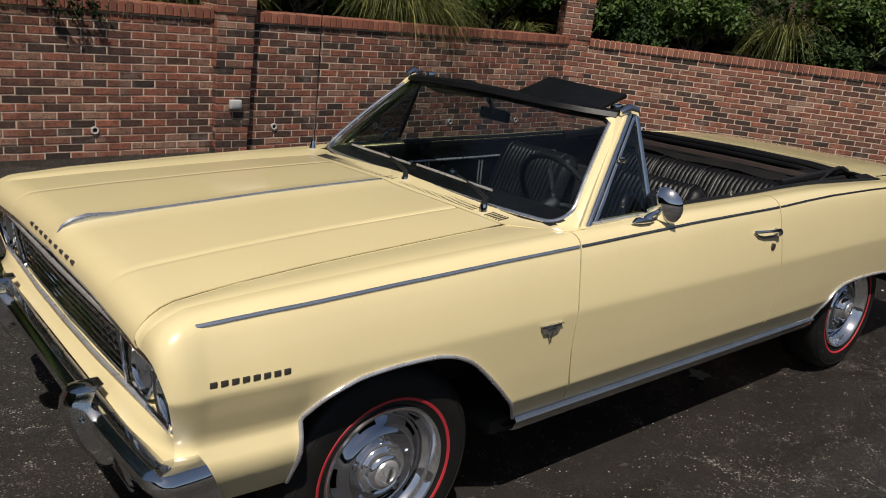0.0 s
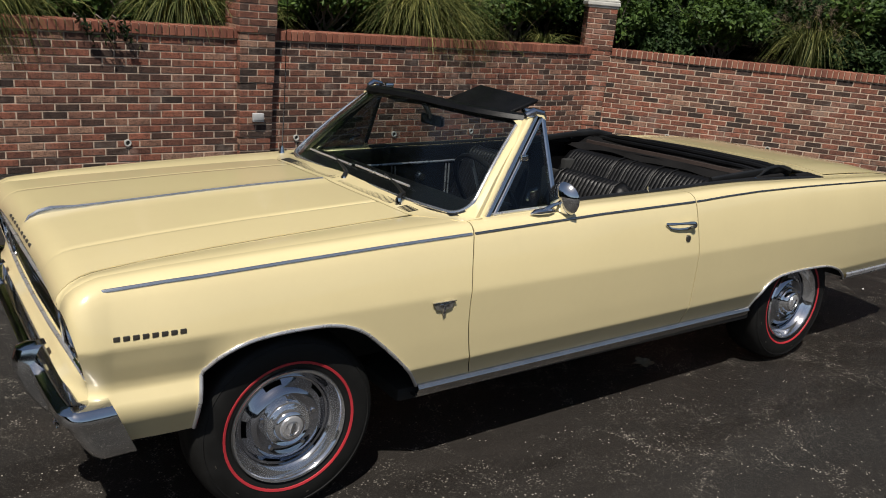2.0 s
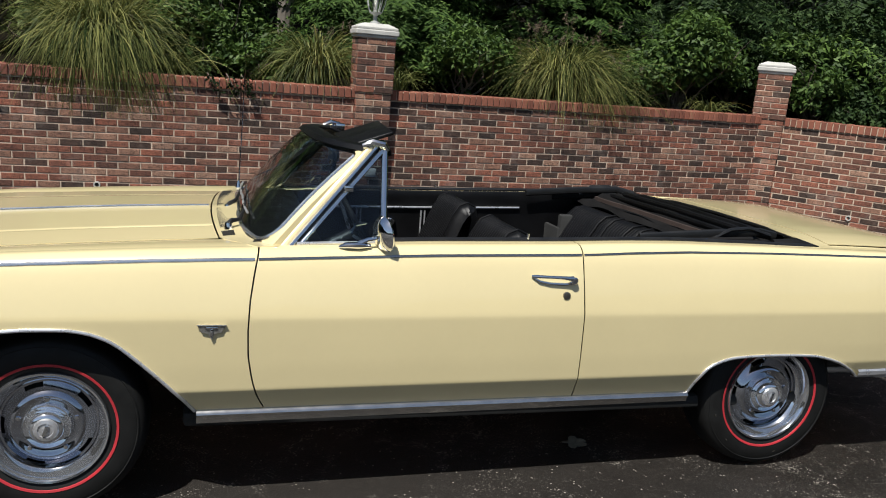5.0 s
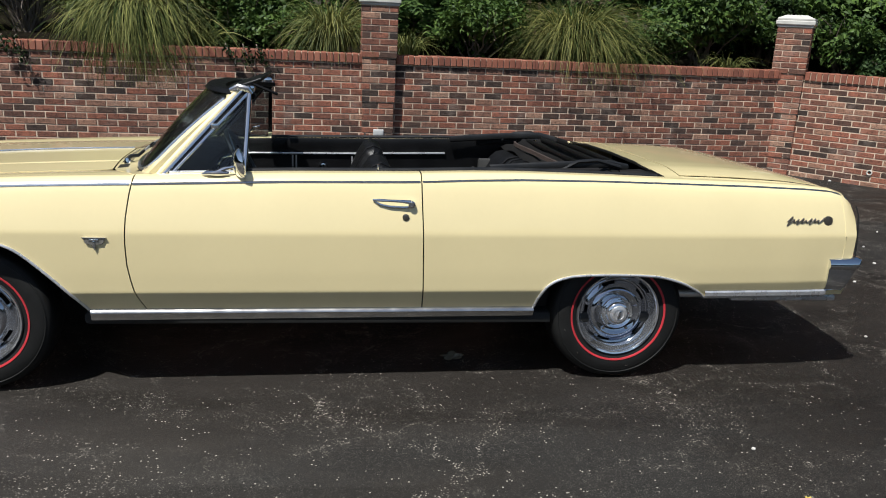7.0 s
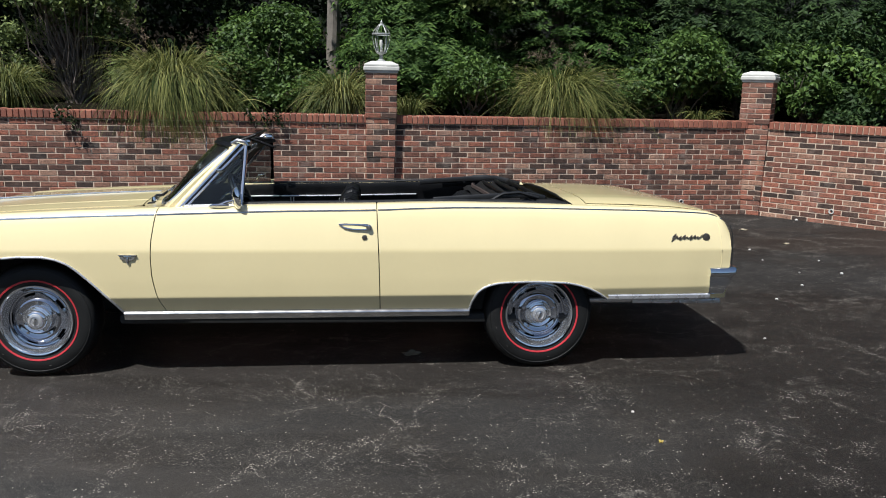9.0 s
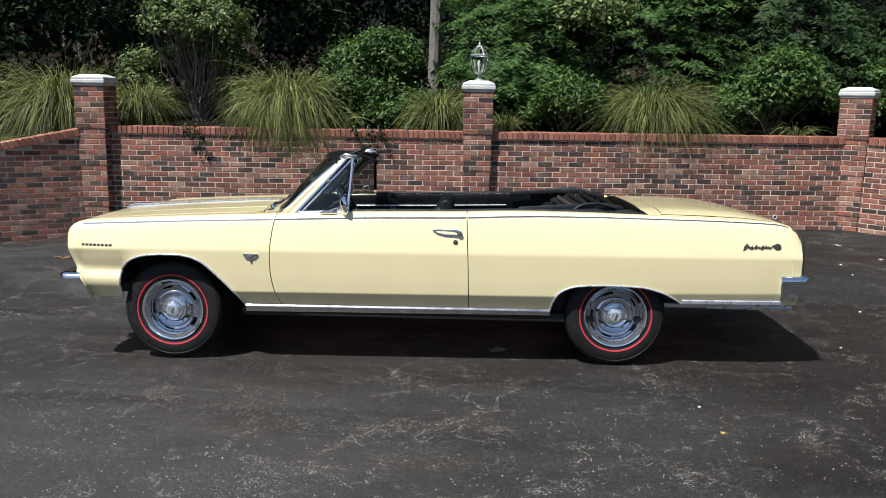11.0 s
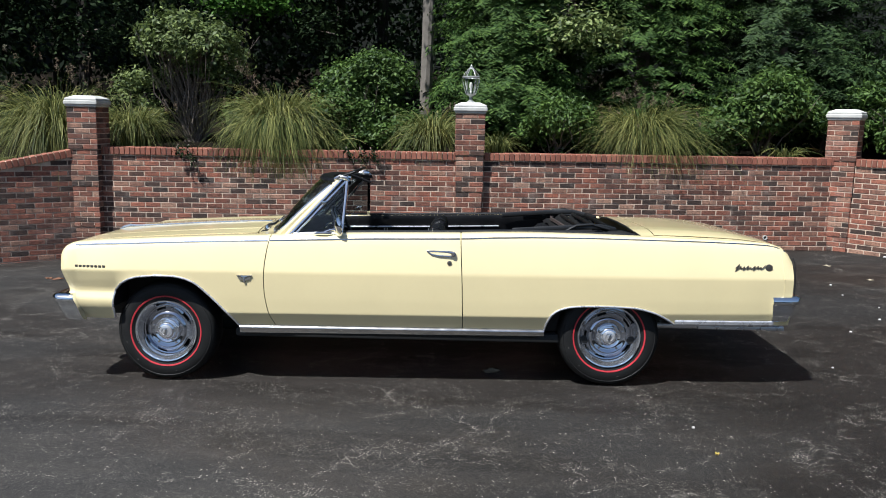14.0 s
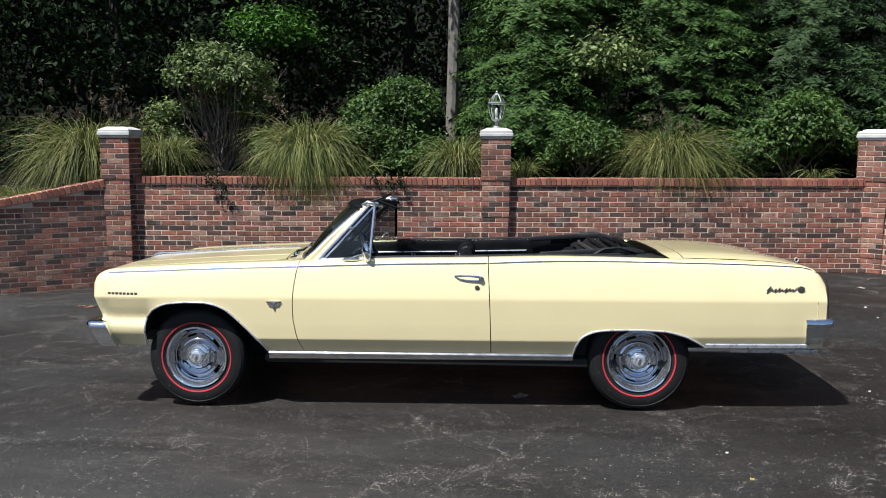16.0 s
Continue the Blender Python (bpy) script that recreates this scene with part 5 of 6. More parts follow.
for a in (0, 180, 270):
    part("spoke", bm_tube([wheel_m @ Vector((0.2 * math.cos(radians(a)) * f, 0.2 * math.sin(radians(a)) * f, -0.03 * (1 - f))) for f in (0.1, 0.5, 1)], 0.007, 8), SATIN, st)
part("steering_column", bm_tube([wheel_m @ Vector((0, 0, -0.02)), (0.86, -0.37, 0.80)], 0.032, 12), BLACKMETAL, st)


def ribbed(y0, y1, prof, ribs, amp, margin, n=6):
    """An upholstered shell: a profile in (x, z) swept across y, with upright pleats between plain borders."""
    bm = bmesh.new()
    pts = []
    for (xa, za), (xb, zb) in zip(prof, prof[1:]):
        pts += [(xa + (xb - xa) * i / 3, za + (zb - za) * i / 3) for i in range(3)]
    pts.append(prof[-1])
    nrm = []
    for i in range(len(pts)):
        a, b = pts[max(0, i - 1)], pts[min(len(pts) - 1, i + 1)]
        d = math.hypot(b[0] - a[0], b[1] - a[1]) or 1
        nrm.append(((b[1] - a[1]) / d * -1, (b[0] - a[0]) / d))
    ys = [y0 + (y1 - y0) * i / (ribs * n) for i in range(ribs * n + 1)]
    rows = []
    for y in ys:
        e = min(y - y0, y1 - y)
        edge = min(1, max(0, e / 0.05))
        inset = -0.045 * (1 - edge) ** 2
        row = []
        for i, ((x, z), (nx, nz)) in enumerate(zip(pts, nrm)):
            f = i / (len(pts) - 1)
            on = 1.0 if e > margin and 0.12 < f < 0.80 else 0.0
            r = amp * abs(math.sin(math.pi * (y - y0) / ((y1 - y0) / ribs))) * on
            row.append((x + nx * (inset + r), y, z + nz * (inset + r)))
        rows.append(row)
    grid_mesh(bm, rows)
    bmesh.ops.recalc_face_normals(bm, faces=bm.faces)
    return bm


def bucket_seat(yc):
    back = [(1.56, 0.56), (1.60, 0.68), (1.66, 0.82), (1.70, 0.92), (1.735, 0.975), (1.775, 0.992), (1.815, 0.975), (1.83, 0.92), (1.81, 0.80), (1.77, 0.62), (1.75, 0.52)]
    b = part("bucket_seat_back", ribbed(yc - 0.255, yc + 0.255, back, 20, 0.006, 0.075), VINYL, car, "black pleated vinyl bucket seat back", 50)
    cush = [(1.16, 0.44), (1.14, 0.54), (1.17, 0.60), (1.26, 0.625), (1.42, 0.61), (1.56, 0.585), (1.60, 0.54), (1.60, 0.44)]
    part("bucket_seat_cushion", ribbed(yc - 0.26, yc + 0.26, cush, 20, 0.005, 0.075), VINYL, car, "black pleated vinyl seat cushion", 50)
    part("seat_base", bm_box((1.40, yc, 0.42), (0.44, 0.44, 0.10), 0.02), VINYL, b)
    for s in (-1, 1):
        part("seat_piping", bm_tube([(x + 0.002, yc + s * 0.185, z + 0.004) for x, z in back[1:8]], 0.006, 6), VINYL, b)
    part("seat_hinge", bm_box((1.70, yc - 0.262, 0.56), (0.16, 0.012, 0.05), 0.005), CHROME, b)


bucket_seat(-0.37)
bucket_seat(0.37)
part("console", bm_box((1.25, 0, 0.46), (0.75, 0.16, 0.16), 0.025), VINYL, car, "black centre console")
rb = [(2.36, 0.58), (2.42, 0.70), (2.48, 0.82), (2.53, 0.90), (2.57, 0.935), (2.62, 0.945), (2.68, 0.93), (2.72, 0.88)]
rs = part("rear_seat_back", ribbed(-0.66, 0.66, rb, 48, 0.005, 0.06), VINYL, car, "black pleated vinyl rear seat back", 50)
for y in (-0.20, -0.10, 0.10, 0.20):
    part("seat_piping", bm_tube([(x - 0.006, y, z + 0.006) for x, z in rb[:-1]], 0.007, 6), VINYL, rs)
for y in (-0.03, 0.03):
    part("seat_button", bm_box((2.46, y, 0.80), (0.012, 0.012, 0.012), 0.003), CHROME, rs)
rc = [(1.98, 0.42), (1.96, 0.54), (2.00, 0.60), (2.12, 0.61), (2.28, 0.58), (2.40, 0.55), (2.44, 0.42)]
part("rear_seat_cushion", ribbed(-0.66, 0.66, rc, 48, 0.005, 0.06), VINYL, car, "black pleated rear seat cushion", 50)

# ---- folded top ----
random.seed(5)
bm = bmesh.new()
rows = []
for i in range(19):
    x = 2.62 + 0.465 * i / 18
    row = []
    for j in range(41):
        y = -0.755 + 1.51 * j / 40
        e = min(1, (0.755 - abs(y)) / 0.10)
        z = 0.955 + 0.055 * math.sin(math.pi * min(1, i / 15)) * e + 0.016 * math.sin(i * 1.5 + 0.4 * math.sin(j * 0.5)) * e + 0.014 * noise.noise(Vector((x * 9, y * 5, 3)))
        if i >= 16:
            z -= 0.012 * (i - 15)
        row.append((x, y, z))
    rows.append(row)
grid_mesh(bm, rows)
bmesh.ops.recalc_face_normals(bm, faces=bm.faces)
top = part("folded_top", bm, TOPCLOTH, car, "folded black convertible top in its well", 70)
thicken([top], 0.01)
part("well_wall", bm_box((2.74, 0, 0.80), (0.03, 1.42, 0.28), 0.01), TOPCLOTH, top)
for x, z, w in ((2.74, 1.016, 0.64), (2.83, 1.026, 0.64), (2.93, 1.020, 0.62)):
    bmx = bm_tube([(x + 0.05, -w, z - 0.015), (x + 0.01, -w * 0.8, z + 0.002), (x, -w * 0.4, z + 0.006), (x, 0, z + 0.008), (x, w * 0.4, z + 0.006), (x + 0.01, w * 0.8, z + 0.002), (x + 0.05, w, z - 0.015)], 0.015, 8, 0.7)
    part("top_bow", bmx, VINYL, top, "black folded roof bow")
for s in (-1, 1):
    rail = part("side_rail", bm_tube([(2.28, s * 0.675, 0.998), (2.45, s * 0.682, 1.012), (2.65, s * 0.688, 1.026), (2.86, s * 0.680, 1.036), (2.96, s * 0.66, 1.015)], 0.020, 8, 0.6), BLACKMETAL, top, "black folded top side rail")
    part("side_rail_lower", bm_tube([(2.46, s * 0.705, 0.985), (2.62, s * 0.715, 0.992), (2.80, s * 0.72, 1.000)], 0.022, 8, 0.7), TOPCLOTH, rail)
    part("hinge_link", bm_tube([(2.62, s * 0.69, 1.00), (2.70, s * 0.70, 1.045), (2.80, s * 0.69, 1.052), (2.92, s * 0.68, 1.02)], 0.010, 8), BLACKMETAL, rail)
    part("rail_bolt", bm_box((2.58, s * 0.712, 1.0), (0.02, 0.02, 0.02), 0.005), CHROME, rail)
    part("well_pad", bm_tube([(2.90, s * 0.73, 0.985), (2.99, s * 0.745, 0.99), (3.07, s * 0.75, 0.985)], n=10, radii=[0.03, 0.034, 0.02]), TOPCLOTH, rail)
bm = bmesh.new()
rows = []
for i in range(17):
    f = -1 + i / 8
    y, x, z = 0.60 * f, 2.655 + 0.05 * f ** 4 - 0.015 * f, 1.012 - 0.012 * f * f
    rows.append([(x - 0.010, y, z - 0.016), (x - 0.007, y, z + 0.003), (x + 0.006, y, z + 0.004), (x + 0.011, y, z - 0.008)])
grid_mesh(bm, rows)
bmesh.ops.recalc_face_normals(bm, faces=bm.faces)
thicken([part("lining_strip", bm, BROWNBAND, top, "brown lining strip")], 0.006)
part("well_moulding", bm_tube([(3.102, -0.775, 0.990), (3.095, -0.4, 1.012), (3.092, 0, 1.018), (3.095, 0.4, 1.012), (3.102, 0.775, 0.990)], 0.008, 8, 0.6), BLACKMETAL, car, "dark moulding along the top well")

# ---- planting bed behind the wall ----


def bed():
    bm = bmesh.new()
    line = [(-12.0, -1.0), (-5.26, 3.33), (-3.02, 4.72), (-2.80, 4.72), (2.03, 4.84), (6.98, 5.18), (10.75, 0.90), (12.6, -1.4)]
    out = [(0, 0), (0.15, 0.02), (0.7, 0.06), (1.3, 0.11), (3.0, 0.30), (7.0, 0.9), (14.0, 1.9), (30.0, 3.0)]
    rows = []
    dense_line = []
    for a, b in zip(line, line[1:]):
        k = 8
        dense_line += [(a[0] + (b[0] - a[0]) * i / k, a[1] + (b[1] - a[1]) * i / k) for i in range(k)]
    dense_line.append(line[-1])
    for d, h in out:
        row = []
        for i, (x, y) in enumerate(dense_line):
            px = x + d * min(1, max(-1, (x - 2) / 9)) * 0.7
            fall = -0.22 * min(5, max(0, -2.8 - x))
            row.append((px, y + d, 1.16 + h + fall + 0.05 * noise.noise(Vector((px, y + d, 0))) * min(1, d * 2)))
        rows.append(row)
    grid_mesh(bm, rows[:3])
    bmesh.ops.recalc_face_normals(bm, faces=bm.faces)
    tagged(finish("planting_bed", bm, SOIL, angle=80), "raised bed of dry grass and soil behind the wall", "bed", kind="structure")
    # rest of the bed, coloured near-black to stand for tree shade
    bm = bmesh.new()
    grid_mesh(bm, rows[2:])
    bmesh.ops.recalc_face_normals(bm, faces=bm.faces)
    tagged(finish("woodland_floor", bm, FLOOR_SHADED, angle=80), "woodland floor, near-black with the trees' shade in its colour", "ground", kind="structure")


bed()

# added ring closing the place, coloured as shaded woods, lower and farther across the drive
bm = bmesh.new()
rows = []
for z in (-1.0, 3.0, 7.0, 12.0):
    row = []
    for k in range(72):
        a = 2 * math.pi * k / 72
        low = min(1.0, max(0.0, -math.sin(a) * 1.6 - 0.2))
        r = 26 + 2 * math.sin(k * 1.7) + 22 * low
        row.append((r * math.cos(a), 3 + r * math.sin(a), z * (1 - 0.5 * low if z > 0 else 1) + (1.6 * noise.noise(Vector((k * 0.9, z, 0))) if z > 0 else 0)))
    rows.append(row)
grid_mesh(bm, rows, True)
tagged(finish("backdrop", bm, WOODS_SHADE, angle=180), "added near-black ring standing for distant shaded woods", "woods", kind="structure")

# ---- foliage ----
rng = np.random.default_rng(7)


def unit(v):
    return v / np.maximum(np.linalg.norm(v, axis=-1, keepdims=True), 1e-6)


def leaf_quads(c, nrm, length, width, droop=0.0):
    """Rhombic leaves at centres c, facing nrm."""
    n = len(c)
    t = unit(np.cross(nrm, unit(rng.normal(size=(n, 3)))))
    t[:, 2] -= droop
    t = unit(t)
    w = unit(np.cross(nrm, t))
    l = (length * rng.uniform(0.65, 1.25, n))[:, None]
    wd = (width * rng.uniform(0.7, 1.2, n))[:, None]
    up = unit(nrm) * (l * 0.10)
    return np.stack([c - t * l / 2, c + w * wd / 2 + up, c + t * l / 2, c - w * wd / 2 + up], 1)


def clump_cloud(centre, radius, clumps, per, spread, length, width, shell=0.55, low=-0.3, upface=0.5):
    """Leaves in clumps over an uneven ellipsoid."""
    d = unit(rng.normal(size=(clumps * 3, 3)))
    d = d[d[:, 2] > low][:clumps]
    r = shell + (1 - shell) * rng.random((len(d), 1)) ** 0.5
    r *= 0.85 + 0.3 * rng.random((len(d), 1))
    cc = np.array(centre) + d * r * np.array(radius)
    c = np.repeat(cc, per, 0) + rng.normal(size=(len(cc) * per, 3)) * spread
    nrm = unit(np.repeat(d, per, 0) * 0.6 + np.array([0, 0, upface]) + rng.normal(size=c.shape) * 0.55)
    return leaf_quads(c, nrm, length, width)


def strips_mesh(name, arr):
    """Ribbons from an array (n, k, 2, 3)."""
    n, k = arr.shape[:2]
    me = bpy.data.meshes.new(name)
    idx = np.arange(n * k * 2).reshape(n, k, 2)
    f = np.stack([idx[:, :-1, 0], idx[:, :-1, 1], idx[:, 1:, 1], idx[:, 1:, 0]], -1).reshape(-1, 4)
    me.vertices.add(n * k * 2)
    me.vertices.foreach_set("co", arr.astype(np.float32).ravel())
    me.loops.add(len(f) * 4)
    me.loops.foreach_set("vertex_index", f.astype(np.int32).ravel())
    me.polygons.add(len(f))
    me.polygons.foreach_set("loop_start", np.arange(0, 4 * len(f), 4, dtype=np.int32))
    me.update(calc_edges=True)
    return me


def blades(n, base_r, reach, height, width, k=7, lean=(0, 0), curl=1.0):
    """Arching grass blades from the origin."""
    a = rng.uniform(0, 2 * math.pi, n)
    out = np.stack([np.cos(a), np.sin(a), np.zeros(n)], -1)
    base = out * (base_r * rng.random(n) ** 0.5)[:, None]
    rr = reach * rng.uniform(0.25, 1.0, n) ** 0.8
    hh = height * rng.uniform(0.6, 1.0, n)
    s = np.linspace(0, 1, k)[None, :, None]
    bend = rng.uniform(0.55, 1.25, n)[:, None, None] * curl
    p = base[:, None] + out[:, None] * (rr[:, None, None] * s ** 1.6)
    p = p + np.array([0, 0, 1.0]) * (hh[:, None, None] * (1.55 * s - bend * s ** 2.6))
    p = p + np.array([lean[0], lean[1], 0]) * s ** 2
    p = p + rng.normal(size=(n, 1, 3)) * np.array([0.24, 0.24, 0.09]) * reach * s ** 2
    side = unit(np.cross(out, np.array([0, 0, 1.0])) + rng.normal(size=(n, 3)) * 0.35)
    w = width * (1 - 0.92 * s ** 1.5) * rng.uniform(0.6, 1.2, n)[:, None, None]
    return np.stack([p - side[:, None] * w / 2, p + side[:, None] * w / 2], 2)


def bed_z(x, y):
    return 1.17 + 0.08 * max(0, y - 4.8) - 0.22 * min(5, max(0, -2.8 - x))


def drape(n, half, front, z):
    """Blades that arch forward over the wall's edge and hang down its face."""
    k = 11
    u = np.linspace(0, 1, k)[None, :]
    out = rng.uniform(0.0, 0.09, n)[:, None]
    fall = rng.uniform(0.05, 0.44, n)[:, None]
    high = rng.uniform(0.20, 0.55, n)[:, None]
    y = (front - out) * np.minimum(1, u * 1.30) ** 1.1
    h = 4 * high * u * (1 - u) + z * u - fall * u ** 4
    x = (rng.normal(size=n) * 0.14)[:, None] + (0.10 + rng.normal(size=(n, 1)) * half * 0.42) * u + rng.normal(size=(n, 1)) * 0.07 * u ** 3
    p = np.stack([x, y, h], -1)
    w = (0.015 * (1 - 0.9 * u ** 2))[:, :, None] * np.array([0.8, 0.5, 0.0])
    return np.stack([p - w / 2, p + w / 2], 2)


def grass_clump(x, y, r, h, n, plumes=0, lean=(0, 0), label="arching ornamental grass with long thin blades", hang=None):
    z = bed_z(x, y) - 0.04
    g = thing("ornamental_grass", pose(x, y, z), label, "grass", "grasses along the wall")
    me = strips_mesh("blades", blades(int(n * 0.62), r * 0.30, r * 1.05, h, 0.0165, 9, lean, 1.42))
    tagged(part("blades", me, BLADE, g, smooth=False), kind="stuff")
    if hang:
        tagged(part("hanging_blades", strips_mesh("hanging_blades", drape(hang[0], r, hang[1] - y, WALL_TOP - z - 0.03)), BLADE, g, "long blades draped over the wall", smooth=False), kind="stuff")
    if plumes:
        b = blades(plumes, r * 0.25, r * 0.75, h * 1.02, 0.005, 7, lean, 0.80)
        tagged(part("stalks", strips_mesh("stalks", b), BLADE, g, smooth=False), kind="stuff")
        tips = b[:, 5:, 0].reshape(-1, 3)
        c = np.repeat(tips, 16, 0) + rng.normal(size=(len(tips) * 16, 3)) * np.array([0.014, 0.014, 0.028])
        tagged(part("plumes", quads_mesh("plumes", leaf_quads(c, unit(rng.normal(size=c.shape)), 0.055, 0.008, 0.3)), PLUME, g, "tan seed plumes", smooth=False), kind="stuff")
    return g


def limbs(bm, base, n, height, spread, r0, levels=5, wander=0.12):
    for i in range(n):
        a = rng.uniform(0, 2 * math.pi)
        tilt = spread * rng.uniform(0.3, 1.0)
        p = Vector(base) + Vector((rng.normal() * 0.06, rng.normal() * 0.06, 0))
        path, rad = [p.copy()], [r0]
        for k in range(levels):
            p = p + Vector((math.cos(a) * tilt / levels + rng.normal() * wander / levels, math.sin(a) * tilt / levels + rng.normal() * wander / levels, height / levels * rng.uniform(0.8, 1.1)))
            path.append(p.copy())
            rad.append(r0 * (1 - 0.85 * (k + 1) / levels))
        tube(bm, path, r0, 5, 1.0, (1, 0, 0.1), True, rad)
    return bm


def shrub(x, y, rx, ry, z0, z1, mat, clumps, per, leaf, label, stems=14, stem_h=0.7, low=-0.3, spread=0.07, twig_n=0, name="shrub"):
    z = bed_z(x, y) - 0.03
    s = thing(name, pose(x, y, z), label, "shrub", "shrubs behind the wall")
    tagged(part("branchwork", limbs(bmesh.new(), (0, 0, 0), stems + twig_n, (z1 - z) * stem_h, rx * 0.8, 0.014, 6, 0.35), TWIG, s, "bare brown stems"), kind="stuff")
    cz, rz = (z0 + z1) / 2 - z, (z1 - z0) / 2
    lobes = []
    k = 9
    for i in range(k):
        d = unit(rng.normal(size=3))
        f = rng.uniform(0.40, 0.58)
        c = np.array([0, 0, cz]) + d * np.array([rx, ry, rz]) * (1 - f * 0.80)
        lobes.append(clump_cloud(tuple(c), (rx * f, ry * f, rz * f), max(6, clumps // k), per, spread * 0.9, leaf * 1.15, leaf * 0.5, 0.6, low))
    q = np.concatenate(lobes)
    tagged(part("crown", quads_mesh("crown", q), mat, s, smooth=False), kind="stuff")
    return s


grass_clump(-3.78, 5.40, 0.90, 1.52, 3400, 34, (-0.06, 0.0))
grass_clump(-2.72, 5.45, 0.58, 0.95, 1400, 3)
grass_clump(-0.62, 5.36, 0.78, 1.22, 3200, 16, (0.0, -0.04), hang=(420, 4.56))
grass_clump(0.05, 5.30, 0.45, 0.50, 300, 0, (0, -0.2))
grass_clump(1.52, 5.25, 0.55, 0.90, 1300, 4)
grass_clump(2.42, 5.45, 0.45, 0.55, 260, 0)
grass_clump(4.50, 5.62, 0.88, 1.05, 3400, 30, (0, 0.0), hang=(110, 4.80))
grass_clump(6.45, 5.40, 0.40, 0.40, 200, 0)
grass_clump(-4.30, 4.40, 0.42, 0.50, 700, 0)
grass_clump(9.95, 3.70, 0.62, 1.15, 620, 46, (-0.12, 0), "thin straw-coloured grass with upright plumes")
shrub(-2.20, 6.55, 0.84, 0.75, 2.00, 3.30, LEAF_DULL, 330, 22, 0.084, "leggy rhododendron with bare lower branches", 60, 0.85, -0.35, 0.07, 110, "rhododendron")
shrub(-2.95, 6.40, 0.42, 0.40, 1.55, 2.40, LEAF_DULL, 110, 16, 0.068, "low rhododendron shoots beside the pier", 10, 0.7)
shrub(0.52, 6.30, 0.70, 0.60, 1.45, 2.68, LEAF_SHRUB, 720, 24, 0.066, "dense rounded green garden shrub", 20, 0.7)
shrub(0.12, 5.85, 0.55, 0.48, 1.20, 2.02, LEAF_SHRUB, 420, 22, 0.064, "dense bright green leafy shrub", 12, 0.6)
shrub(1.00, 5.80, 0.50, 0.42, 1.20, 1.80, LEAF_SHRUB, 320, 20, 0.064, "spreading green shrub behind the wall", 12, 0.6)
shrub(3.30, 5.65, 0.62, 0.50, 1.20, 2.12, LEAF_SHRUB, 380, 20, 0.062, "loose green shrub with small leaves", 16, 0.7)
shrub(5.55, 5.75, 0.55, 0.45, 1.20, 1.85, LEAF_SHRUB, 300, 18, 0.062, "low green shrub behind the wall", 12, 0.6)
shrub(6.35, 5.95, 0.80, 0.65, 1.3, 2.65, LEAF_SHRUB, 460, 20, 0.085, "broad-leaved dark green garden shrub", 20, 0.7)
shrub(8.05, 5.55, 0.75, 0.70, 1.3, 2.35, LEAF_SHRUB, 240, 20, 0.085, "broad-leaved dark green garden shrub", 16, 0.7)
shrub(9.05, 4.55, 0.70, 0.60, 1.3, 2.3, LEAF_SHRUB, 220, 20, 0.08, "upright green leafy garden shrub", 16, 0.7)
for x, y, r, z in ((7.5, 6.6, 0.8, 2.7), (8.7, 6.0, 0.85, 2.9), (9.7, 5.0, 0.8, 2.7), (10.6, 4.4, 0.85, 2.8), (11.6, 3.6, 0.9, 2.8), (8.5, 5.0, 0.5, 1.75), (10.4, 3.2, 0.5, 1.7)):
    shrub(x, y, r, r * 0.85, 1.15, z, LEAF_EVERGREEN_SHADED, 330, 20, 0.082, "dark green evergreen shrub at the wood's edge", 12, 0.6)
shrub(11.0, 3.1, 0.9, 0.8, 1.3, 2.6, LEAF_SHRUB, 240, 18, 0.10, "green shrub behind the wall", 14, 0.7)
shrub(-1.25, 6.1, 0.45, 0.4, 1.35, 2.0, LEAF_DULL, 70, 16, 0.08, "small dull green shrub", 10, 0.6)


def spray_quads(n, centre, height, radius, droop=0.22, steps=30, leaf=0.078):
    """Feathery evergreen sprays round an upright axis, wide below and narrow above."""
    out = []
    m = max(10, n // 8)
    bough = np.stack([rng.random(m) ** 0.9, rng.uniform(0, 2 * math.pi, m), rng.uniform(0.70, 1.10, m)], 1)[rng.integers(0, m, n)]
    h = np.clip(bough[:, 0] + rng.normal(size=n) * 0.034, 0, 1)
    a = bough[:, 1] + rng.normal(size=n) * 0.24
    r0 = radius * (1.02 - 0.55 * h) * bough[:, 2] * rng.uniform(0.80, 1.05, n)
    for i in range(n):
        d = np.array([math.cos(a[i]), math.sin(a[i]), rng.uniform(-0.05, 0.35)])
        tip = np.array(centre) + np.array([math.cos(a[i]) * r0[i], math.sin(a[i]) * r0[i], h[i] * height])
        ln = rng.uniform(0.45, 0.95)
        s = np.linspace(0, 1, steps)
        spine = tip - d * ln + d[None] * (ln * s)[:, None] - np.array([0, 0, 1.0]) * (droop * (s ** 2))[:, None]
        side = unit(np.cross(d, [0, 0, 1]))
        fan = (0.24 * (1 - s * 0.75))[:, None]
        for sg in (-1, 1):
            c = spine + side * sg * fan * 0.5 + rng.normal(size=spine.shape) * 0.025
            t = unit(side * sg * 0.8 + d * 0.4 + np.array([0, 0, -0.45]) + rng.normal(size=spine.shape) * 0.2)
            nr = unit(np.array([0, 0, 0.55]) + d * 0.85 + rng.normal(size=spine.shape) * 0.45)
            w = unit(np.cross(nr, t))
            l = (leaf * rng.uniform(0.7, 1.5, steps))[:, None]
            out.append(np.stack([c - t * l * 0.5, c + w * l * 0.12, c + t * l * 0.62, c - w * l * 0.12], 1))
    return np.concatenate(out)


